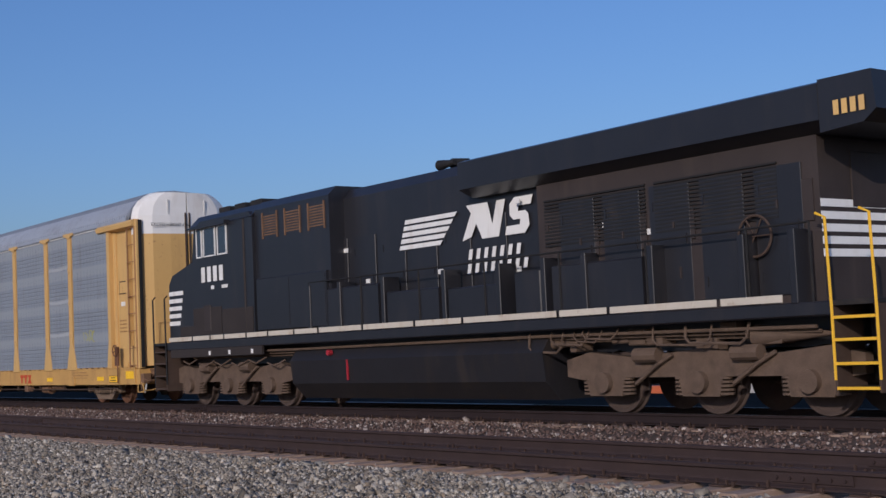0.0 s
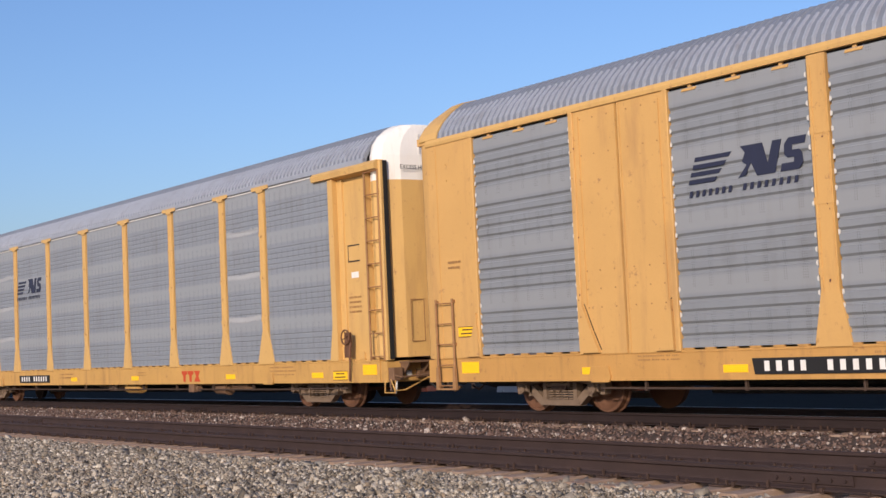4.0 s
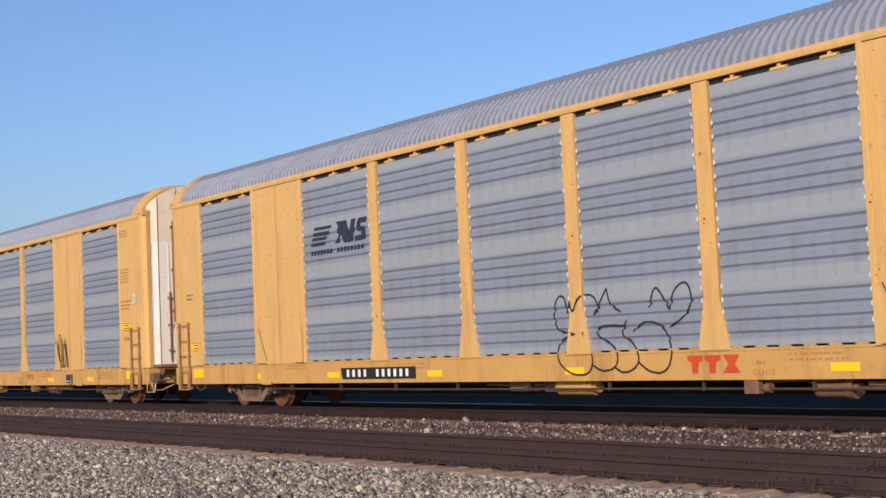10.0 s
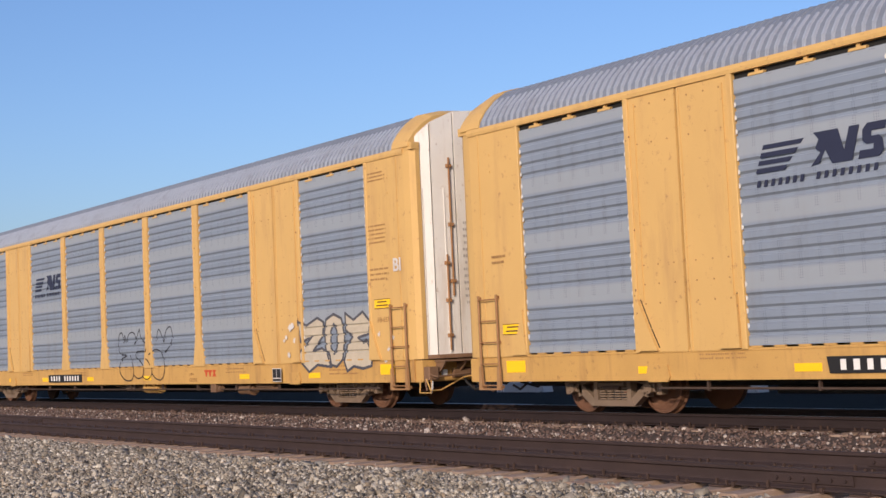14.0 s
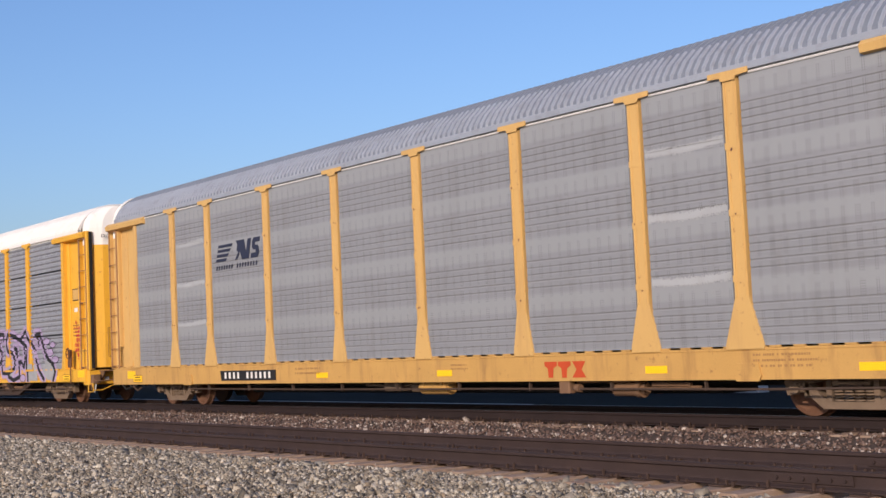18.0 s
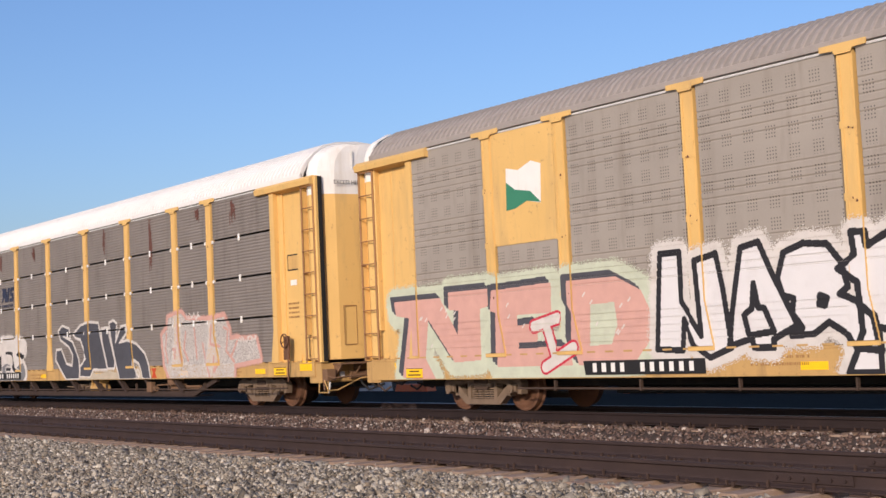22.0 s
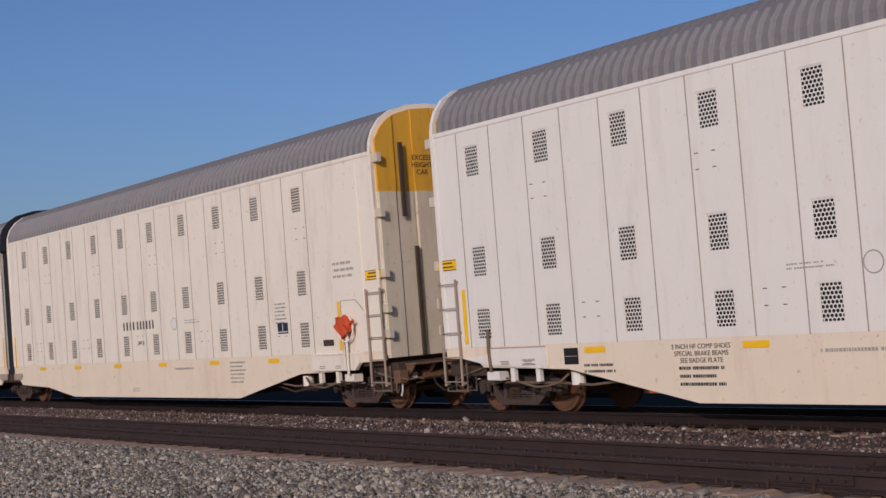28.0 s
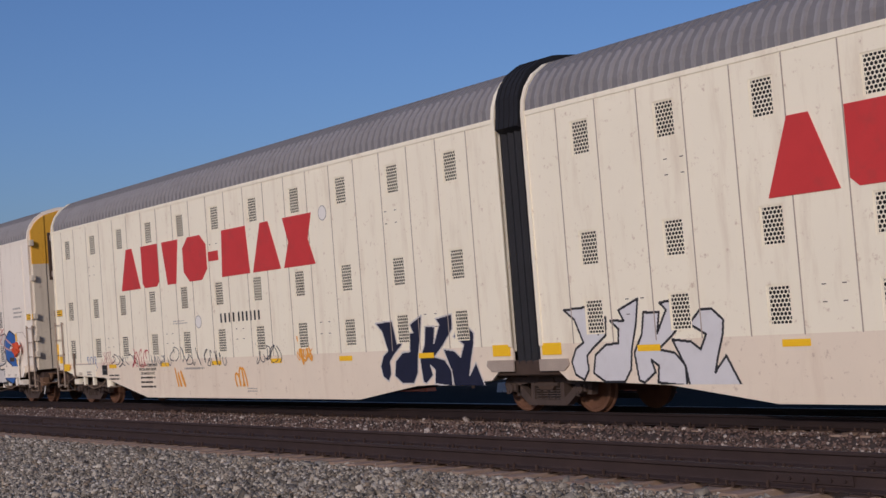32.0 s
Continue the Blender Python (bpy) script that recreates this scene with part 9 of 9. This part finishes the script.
for q in ([(5.03, 1.14), (5.55, 1.12), (5.86, 0.84), (5.52, 0.71), (5.0, 0.74)],
             [(5.92, 0.6), (6.43, 0.83), (7.18, 0.59)],
             [(10.59, 0.61), (10.62, 0.91), (10.96, 0.9), (11.11, 0.72), (11.64, 0.65)],
             [(11.41, 1.07), (11.78, 1.14), (11.98, 1.09), (11.96, 0.84), (11.5, 0.89)],):
    s.poly(q, "g_tan")
    s.stroke(q, 0.025, "g_white")
s.stroke(crest + crest[:1], 0.05, "g_white")
for q in ([(6.73, 1.73), (7.04, 1.74), (7.32, 1.44), (7.45, 1.13), (7.06, 0.93), (6.79, 0.99), (6.54, 1.31)],
             [(10.15, 1.66), (10.44, 1.6), (10.64, 1.22), (10.45, 0.96), (10.03, 0.97), (9.87, 1.16), (9.92, 1.44)],
             [(8.87, 1.83), (9.17, 1.91), (9.25, 1.66), (9.06, 1.4), (8.87, 1.48)],):
    s.poly(q, "g_white")
for q in ([(5.06, 1.53), (5.56, 1.33), (6.03, 1.38), (6.34, 1.75)],
             [(10.66, 1.79), (10.89, 1.49), (11.21, 1.32), (11.69, 1.34), (11.94, 1.55), (12.45, 1.27), (12.19, 1.13)],
             [(7.47, 1.41), (8.38, 1.25), (8.49, 0.9)],
             [(8.31, 1.68), (8.48, 1.67), (8.52, 1.25), (9.18, 1.27), (9.23, 1.03), (8.63, 0.95)],
             [(9.79, 1.73), (9.83, 1.44), (9.45, 1.43)],
             [(8.62, 0.8), (8.81, 0.67), (9.07, 0.7), (9.14, 1.13)],
             [(7.69, 0.92), (8.15, 0.91), (8.16, 0.63), (7.74, 0.63), (7.69, 0.92)],
             [(6.09, 0.65), (6.47, 0.91), (6.5, 0.7)],
             [(7.57, 1.72), (7.47, 1.39)],):
    s.stroke(q, 0.035, "g_white", 0.01)
for q in ([(6.72, 1.52), (7.13, 1.35)],
             [(6.7, 1.31), (7.26, 1.16)],
             [(6.88, 1.12), (7.33, 1.03)],
             [(10.07, 1.43), (10.43, 1.46)],
             [(10.0, 1.27), (10.53, 1.32)],
             [(9.95, 1.11), (10.52, 1.16)],):
    s.stroke(q, 0.03, "g_tan")
s.done(c, "black and red sprayed creature shapes edged in white")
for k, (x0, x1, z0, z1) in enumerate([(5.63, 6.08, 2.17, 2.64), (10.77, 11.31, 2.15, 2.65), (10.98, 11.56, 1.96, 2.05), (7.28, 7.64, 2.41, 2.67), (9.37, 9.77, 2.43, 2.7)]):
    scribble(c, x0, x1, z0, z1, "g_white", 85 + k, "chalky white sprayed marks", 4, 0.035)
c = couple(-143.0, car_b("pale yellow car-carrier wagon with a white roof and grimy brown screens", "fine", "screen_brown", "pale_yellow", "roof_white", "white", clips=True, shape="high", truss=True, posts=B_POSTS_HIGH, foot=0.70))
striped_emblem(c, -7.2, 3.1, "navy")
scribble(c, -13.0, -12.35, 4.0, 4.5, "g_brown", 95, "thin brown tag on the door bay", 5, 0.014, depth=-1.385)
scribble(c, -12.95, -12.45, 3.55, 3.85, "g_brown", 96, "thin brown tag on the door bay", 4, 0.013, depth=-1.385)
for sx, sz, sl in ((2.33, 4.95, 0.9), (5.38, 4.95, 1.6), (-6.24, 4.9, 0.7), (9.95, 4.9, 0.6), (-11.4, 4.9, 0.8), (-3.2, 4.9, 0.5), (8.1, 4.9, 0.4)):
    s = Spray(sx - 0.2, sx + 0.2, sz - sl, sz, int(100 * sx) + 2900, 0.016, 0.05)
    for k in range(26):
        a = sz - s.rng.random() * sl * 0.5
        xx = sx + s.rng.normal() * 0.05
        s.stroke([(xx, a), (xx + s.rng.normal() * 0.01, a - s.rng.random() * sl * 0.5)], 0.010, "rust_stain", 0.02)
    s.done(c, "rust streak run down from the roof")
piece(c, "znces", -9.5, -4.2, 0.7, 1.85, "white sprayed letters with black shade", 91, "g_white", "g_white", "g_white", "g_black", None, "g_grey", fat=0.17, edge=0.02, drop_by=0.16)
s = Spray(-1.75, 5.40, 0.58, 2.60, 92, 0.013)
letters = ([(-1.24, 2.18), (-0.94, 2.32), (-0.4, 2.22), (-0.33, 1.95), (-0.87, 2.01), (-0.16, 1.82), (0.28, 1.33), (0.34, 0.98), (0.28, 0.74), (-0.69, 0.73), (-1.5, 1.32), (-1.43, 1.6), (-1.05, 1.62), (-0.66, 1.18), (-0.21, 1.11), (-0.14, 1.46), (-0.44, 1.71), (-1.07, 1.92)],
          [(-0.05, 2.05), (0.49, 2.28), (1.16, 2.35), (1.79, 2.3), (1.91, 1.93), (2.36, 0.99), (1.37, 1.01), (1.12, 0.79), (0.37, 0.8), (0.4, 1.09), (0.91, 1.31), (0.46, 1.9), (0.12, 1.95)],
          [(2.0, 2.12), (2.49, 2.14), (2.54, 1.9), (2.88, 1.19), (2.83, 1.03), (2.4, 1.02), (2.05, 1.76)],) + ([(2.57, 2.27), (2.83, 2.33), (3.07, 2.24), (2.96, 1.71), (3.37, 2.14), (3.74, 2.16), (3.8, 2.03), (3.2, 1.7), (3.81, 1.75), (4.32, 1.64), (4.85, 1.37), (5.06, 1.07), (5.15, 0.71), (4.67, 0.72), (4.6, 0.94), (4.46, 1.14), (4.1, 1.25), (4.11, 1.05), (4.43, 0.72), (3.19, 0.71), (2.95, 1.19), (2.71, 1.73)],)
for q in letters:
    s.stroke(q + q[:1], 0.05, "g_white", 0.02)
    s.poly(q, "g_white")
s.wash(-0.14, 5.15, 0.6, 0.92, "g_dust", 0.1, 0.2)
for q in letters:
    s.poly(q, "g_slate")
    s.stroke(q + q[:1], 0.018, "g_white")
s.stroke([(4.28, 0.75), (4.26, 0.9), (4.39, 0.97), (4.5, 0.87), (4.47, 0.77), (4.37, 0.8), (4.38, 0.85)], 0.018, "g_white")
s.done(c, "dark slate sprayed letters edged in white")
s = Spray(5.69, 11.30, 0.58, 2.59, 93, 0.013)
cloud = [(5.94, 1.82), (6.26, 1.97), (6.32, 2.25), (7.09, 2.34), (7.32, 2.16), (8.63, 2.1), (9.35, 2.16), (9.6, 1.84), (9.61, 1.59), (9.98, 1.62), (10.24, 1.56), (10.87, 1.58), (11.05, 1.14), (9.8, 1.03), (9.78, 0.69), (6.37, 0.67), (6.06, 1.07)]
s.stroke(cloud + cloud[:1], 0.10, "g_pink", 0.05)
s.poly(cloud, "g_white")
s.fill((s.img == s.mats.index("g_white") + 1) & (s.rng.random(s.X.shape) < 0.3), "bare")
for q in ([(6.2, 1.86), (6.13, 1.46), (6.24, 1.12)],
          [(6.9, 2.05), (6.91, 1.6), (7.08, 1.15)],
          [(7.3, 1.86), (7.18, 1.43), (7.4, 1.15)],
          [(7.78, 1.94), (7.83, 1.56), (7.88, 1.19)],
          [(8.21, 1.55), (8.33, 1.17), (8.52, 0.75)],
          [(8.76, 1.99), (8.69, 1.53), (9.08, 1.46)],
          [(8.85, 1.21), (8.75, 0.85), (9.05, 1.1)],
          [(9.33, 1.91), (9.53, 1.84), (9.42, 1.34), (9.81, 1.08)],
          [(9.68, 1.23), (9.98, 1.57)],
          [(6.6, 1.45), (6.77, 1.44), (6.71, 1.22)],):
    s.stroke(q, 0.03, "g_pink", 0.02)
s.done(c, "white sprayed letters edged in pink")
scribble(c, 7.36, 8.08, 2.16, 2.35, "g_white", 94, "white hatched sprayed marks", 8, 0.014)
scribble(c, 10.11, 10.87, 1.54, 1.67, "g_white", 97, "white hatched sprayed marks", 8, 0.014)
c = couple(-171.95, car_b("weathered yellow car-carrier wagon with dark screens and a red sign panel", "flat", "screen_dark", "pale_yellow", "roof_warm", "white", shape="mid", posts=B_POSTS_MID, ladder_x=13.16, brake=False, lift=-0.06))
part("sign_panel", Build().box(-1.26, 1.26, -1.487, -1.478, 3.0, 4.95).mesh("sign_panel", "cpred"), c, (-6.06, 0, 0), 0, "red sign panel with white bars")
b = Build()
bars(b, -1.02, 4.17, (0.17, 0.12, 0.12, 0.12, 0.12, 0.07, 0.12, 0.12), 0.21, 0.11, -0.004)
bars(b, -0.97, 3.68, (0.16, 0.12, 0.12, 0.07, 0.11, 0.07, 0.12), 0.20, 0.10, -0.004)
bars(b, -0.94, 3.2, (0.17, 0.12, 0.07, 0.11, 0.18, 0.12, 0.12), 0.20, 0.11, -0.004)
bars_part("sign_marking", b.mesh("sign_marking", "white"), c, (-6.06, -1.487, 0), "white character-sized bars")
piece(c, "plague", -12.15, -7.85, 0.86, 1.74, "navy sprayed letters edged in white and lilac", 101, "g_navy", "g_navy", "g_white", None, None, None, fat=0.105, edge=0.03, lean=0.03, tips=0.14, outer="g_lilac_pale")
s = Spray(-4.36, 1.36, 0.58, 2.24, 102, 0.013)
for q in ([(-4.11, 1.4), (-3.81, 1.53), (-3.25, 1.49)],
          [(-3.79, 1.11), (-3.38, 1.26), (-3.29, 1.01)],
          [(1.04, 1.31), (1.06, 0.98), (1.11, 0.61)],
          [(-3.53, 0.82), (-3.44, 0.58)],):
    s.stroke(q, 0.10, "g_aqua", 0.08)
letters = ([(-3.2, 1.41), (-2.96, 1.77), (-2.51, 1.99), (-2.21, 1.77), (-2.25, 1.23), (-2.63, 1.06), (-2.94, 1.25)],
          [(-2.06, 1.64), (-1.64, 1.81), (-1.36, 1.61), (-1.23, 1.35), (-1.25, 1.09), (-1.9, 1.04), (-2.03, 1.34)],
          [(-1.31, 1.61), (-1.16, 1.66), (-0.82, 1.59), (-0.87, 1.05), (-1.2, 1.06)],
          [(-0.77, 1.08), (-0.65, 1.36), (-0.31, 1.55), (-0.05, 1.4), (-0.07, 1.03)],
          [(-0.03, 1.03), (0.14, 1.47), (0.41, 1.52), (0.75, 1.43), (0.94, 1.15), (0.93, 1.01), (0.46, 1.02), (0.26, 1.25)],) + ([(-3.51, 0.98), (1.01, 0.9), (0.94, 0.58), (0.55, 0.58), (-0.01, 0.73), (-0.49, 0.58), (-0.84, 0.71), (-1.44, 0.58), (-1.83, 0.72), (-2.36, 0.58), (-3.55, 0.58)],)
for q in letters:
    s.poly(q, "g_dust")
    s.stroke(q + q[:1], 0.014, "g_slate")
s.stroke([(-3.19, 1.62), (-2.95, 1.83), (-2.51, 2.01), (-2.21, 1.72), (-1.64, 1.83), (-1.21, 1.64), (-0.92, 1.66), (-0.66, 1.83), (-0.38, 1.65), (0.08, 1.84), (0.42, 1.71), (0.76, 1.53)], 0.03, "g_white", 0.02)
for q in ([(-1.55, 1.74), (-1.27, 1.49), (-1.23, 1.32)],
          [(-0.72, 1.08), (-0.51, 1.35), (-0.27, 1.49), (-0.06, 1.29), (-0.07, 1.03)],
          [(0.05, 1.48), (0.5, 1.52), (0.87, 1.31), (0.97, 0.99)],
          [(-3.15, 1.37), (-2.84, 1.12), (-2.32, 1.05)],
          [(-2.36, 0.58), (-1.82, 0.74), (-1.44, 0.58), (-0.84, 0.73), (-0.48, 0.58), (-0.01, 0.74), (0.55, 0.58)],):
    s.stroke(q, 0.022, "g_slate", 0.01)
s.done(c, "dusty cream sprayed letters with thin white and dark outlines")
scribble(c, -4.65, -4.0, 2.13, 2.92, "g_white", 105, "thin white tag", 5, 0.02)
s = Spray(1.51, 6.76, 0.58, 2.29, 104, 0.013)
for q in ([(1.77, 1.71), (1.79, 1.42)],
          [(2.01, 1.72), (2.02, 1.28)],
          [(2.21, 1.76), (2.19, 1.43)],
          [(2.44, 1.7), (2.45, 1.39)],
          [(1.76, 1.58), (2.51, 1.57)],):
    s.stroke(q, 0.05, "g_pink", 0.03)
for q in ([(2.61, 1.95), (3.15, 1.77), (3.21, 2.04), (3.46, 1.98), (3.48, 1.73), (3.94, 1.9), (3.91, 1.46), (3.46, 1.51), (3.38, 0.99), (3.13, 0.99), (3.17, 1.47), (2.62, 1.52), (2.93, 1.68)],
          [(3.63, 1.43), (4.13, 1.6), (4.47, 1.7), (4.42, 1.49), (4.24, 1.31), (4.14, 0.97), (3.97, 0.98), (3.99, 1.22), (3.72, 1.23)],
          [(4.44, 1.4), (4.72, 1.6), (5.13, 1.58), (5.08, 1.32), (4.99, 0.95), (4.54, 0.96), (4.63, 1.2), (4.4, 1.25)],
          [(5.19, 1.51), (5.39, 1.68), (5.6, 1.67), (5.77, 1.53), (5.69, 1.21), (5.5, 1.1), (5.29, 1.16), (5.18, 1.32)],) + ([(5.81, 1.64), (6.25, 1.66), (6.25, 1.33), (5.99, 1.34), (5.9, 0.98), (5.7, 0.98), (5.76, 1.3)],):
    s.stroke(q + q[:1], 0.05, "g_slate", 0.02)
    s.poly(q, "g_leaf")
s.fill((s.img == s.mats.index("g_leaf") + 1) & (s.Z < 1.43 + 0.05 * np.sin(s.X * 5)), "g_teal_pale")
for q in ([(3.11, 0.74), (3.4, 0.74), (3.41, 0.58), (3.05, 0.58)],
          [(3.71, 1.08), (4.48, 0.97), (4.4, 0.8), (3.79, 0.81)],
          [(4.54, 0.96), (4.99, 0.95), (4.92, 0.84), (4.56, 0.85)],
          [(6.23, 0.71), (6.51, 0.7), (6.49, 0.58), (6.27, 0.58)],):
    s.poly(q, "g_teal_pale")
s.done(c, "green and teal sprayed letters beside a salmon tag")
scribble(c, 7.4, 8.6, 0.75, 1.6, "g_pink", 106, "faint pink tag", 5, 0.02)
belly = Build().run_y([(-8.6, 0.564), (-7.5, 0.42), (7.5, 0.42), (8.6, 0.564)], -1.468, -1.43).mesh("sill_plate", "grimy_sill")
for turn_ in (0, math.pi):
    part("sill_plate", belly, c, turn=turn_, label="lower sill plate between the trucks")
part("lower_rail", Build().box(-11.2, 11.2, -1.494, -1.465, 0.82, 0.96, 0.012).mesh("lower_rail", "frame"), c, label="dark rail under the screens")
rnd = random.Random(77)
s = Spray(-4.4, 11.6, 1.5, 4.8, 78, 0.02)
for x0, x1 in ((-4.2, -2.1), (-1.5, 0.75), (1.35, 3.6), (4.2, 6.4), (7.1, 8.4), (9.0, 11.3)):
    for z in (1.75, 2.35, 2.75, 3.3, 3.75, 4.25):
        if rnd.random() < 0.62:
            w, x = rnd.uniform(0.35, 0.6), rnd.choice((x0 + rnd.uniform(0, 0.3), x1 - rnd.uniform(0.4, 0.8)))
            s.fill((s.X > x) & (s.X < x + w) & (s.Z > z) & (s.Z < z + rnd.uniform(0.24, 0.36)) & (s.rng.random(s.X.shape) < 0.75), "screen_ghost")
s.done(c, "darker rectangular stains on the screens")
red_dash = Build().box(0, 0.26, -0.004, 0, 0, 0.09).mesh("warning_strip", "red")
white_dash = Build().box(0, 0.26, -0.004, 0, 0, 0.09).mesh("warning_strip", "white")
for k in range(60):
    part("warning_strip", red_dash if k % 2 else white_dash, c, (-7.3 + 0.31 * k, -1.487, 1.06), 0, "red warning dash" if k % 2 else "white warning dash")
for k in range(6):
    part("warning_strip", once(("up_dash", k % 2), lambda: Build().box(-0.05, 0.05, -0.004, 0, 0, 0.2).mesh("warning_strip", "white" if k % 2 else "red")), c, (12.85, -1.37, 1.95 + 0.2 * k), 0, "white warning dash" if k % 2 else "red warning dash")
couple(-209.42, car_m("long articulated white car-carrier wagon with punched vents", "cream", "roof_warm"))
couple(-254.42, car_m("long articulated dull white car-carrier wagon with punched vents", "cream_grey", "roof_warm"))
c = couple(-299.72, car_m("long articulated cream car-carrier wagon with red marks and graffiti", "cream_warm", "roof_warm", True))


def angular(dx):
    """Four interlocked pointed letters; dx shifts them along the car."""
    first = [(1.03, 1.8), (1.67, 1.83), (1.8, 1.37), (1.9, 1.63), (2.0, 1.64), (1.97, 1.35), (1.65, 1.15), (1.5, 1.03), (1.52, 0.8), (1.4, 0.64), (1.2, 0.73), (1.13, 0.94), (1.25, 1.15), (1.44, 1.25), (1.27, 1.63)]
    second = [(2.1, 1.58), (2.4, 1.57), (2.3, 1.74), (2.74, 1.9), (2.66, 1.5), (2.53, 1.12), (2.48, 0.8), (2.32, 0.6), (1.9, 0.6), (1.63, 0.75), (1.7, 1.04), (1.96, 1.2), (2.24, 1.22), (2.27, 1.44)]
    third = [(2.84, 1.68), (3.17, 1.67), (3.1, 1.35), (3.32, 1.7), (3.2, 1.81), (3.76, 1.88), (3.75, 1.6), (3.4, 1.3), (3.1, 1.1), (3.43, 1.04), (3.63, 0.84), (3.63, 0.54), (3.04, 0.59), (3.08, 0.85), (2.93, 0.94), (3.0, 0.75), (2.75, 0.59), (2.64, 0.63), (2.58, 1.06), (2.77, 1.34)]
    fourth = [(3.76, 1.46), (4.0, 1.67), (4.23, 1.67), (4.43, 1.5), (4.4, 1.3), (4.27, 0.96), (4.2, 0.74), (4.43, 0.98), (4.76, 0.38), (4.17, 0.44), (3.68, 0.53), (3.63, 0.82), (3.4, 1.24), (3.77, 1.2), (3.95, 1.08), (4.08, 1.3), (3.9, 1.4)]
    return [[(x + dx, z) for x, z in q] for q in (first, second, third, fourth)]


cut_letters(c, angular(0.0), "g_pale", "g_black", "white sprayed letters outlined in black", 111, edge=0.02)
cut_letters(c, [[(x * 0.92 - 0.4, z) for x, z in q] for q in angular(-5.5 / 0.92 + 0.45)], "g_navy", "g_white", "black sprayed letters with pale edges", 112, edge=0.014)
for k, (a, e, m) in enumerate(((-19.4, -18.6, "g_blue"), (-18.3, -17.4, "g_pink"), (-17.6, -15.9, "g_slate"), (-16.2, -15.2, "g_red"), (-15.2, -13.9, "g_grey"), (-13.9, -12.2, "g_slate"), (-12.0, -10.9, "g_slate"), (-9.4, -8.3, "g_slate"), (-7.6, -7.0, "g_orange"))):
    scribble(c, a, e, 1.02 + 0.05 * (k % 3), 1.45 + 0.12 * (k % 2), m, 113 + k, "small sprayed tag", 7, 0.011)
for k, (px, pz) in enumerate(((-13.4, 0.75), (-10.2, 0.7), (-7.3, 1.35))):
    scribble(c, px - 0.25, px + 0.25, pz - 0.3, pz + 0.3, "g_orange", 130 + k, "small yellow tag", 3, 0.025, True)
c = couple(-344.74, car_m("long articulated dull white car-carrier wagon with blue and pink graffiti", "cream_grey", "roof_warm"))
piece(c, "nes", 17.0, 19.8, 0.9, 2.1, "blue and white sprayed letters", 121, ("g_blue", "g_white"), "g_black", None, None, None, None, fat=0.16)
scribble(c, 14.0, 19.5, 1.6, 2.8, "g_pink", 122, "pink sprayed tag", 6, 0.03)


# ---- the tall white cars lean a little on their springs, towards the near side ----
LEAN = Matrix.Translation((0, 0, 0.9)) @ Matrix.Rotation(radians(2.3), 4, "X") @ Matrix.Translation((0, 0, -0.9))
for u, car in TRAIN:
    if car.name.startswith("articulated"):
        for ob in car.children:
            if not ob.name.startswith(("truck", "coupler")):
                at, turn, _ = (LEAN @ Matrix.LocRotScale(ob.location, ob.rotation_euler, None)).decompose()
                ob.location, ob.rotation_euler = at, turn.to_euler()


# ---- the train runs through, gaining a little speed ----
SPEED, GAIN = 17.50, 0.00944


def run(t):
    """How far the train has gone, counted from the middle of its run."""
    return SPEED * (t - 16) + GAIN * (t - 16) ** 2


def motions():
    for u, car in TRAIN:
        walk(car, [(t, pose(u + run(t), 0, 0)) for t in (0, 4, 8, 12, 16, 20, 24, 28, 32)])
    place = {car: u for u, car in TRAIN}
    for wheel, car, x, r in WHEELS:
        at = wheel.location.copy()
        times = [k / FPS for k in range(0, 32 * FPS + 1) if -62 < place[car] + x + run(k / FPS) < 4]
        times = sorted({0.0, 32.0, *times})
        rows, spin, last = [], 0.0, None
        for t in times:
            if last is not None and t - last < 1.5 / FPS:
                spin += (run(t) - run(last)) / r
            rows.append((t, Matrix.Translation(at) @ Matrix.Rotation(spin, 4, "Y")))
            last = t
        walk(wheel, rows)


motions()
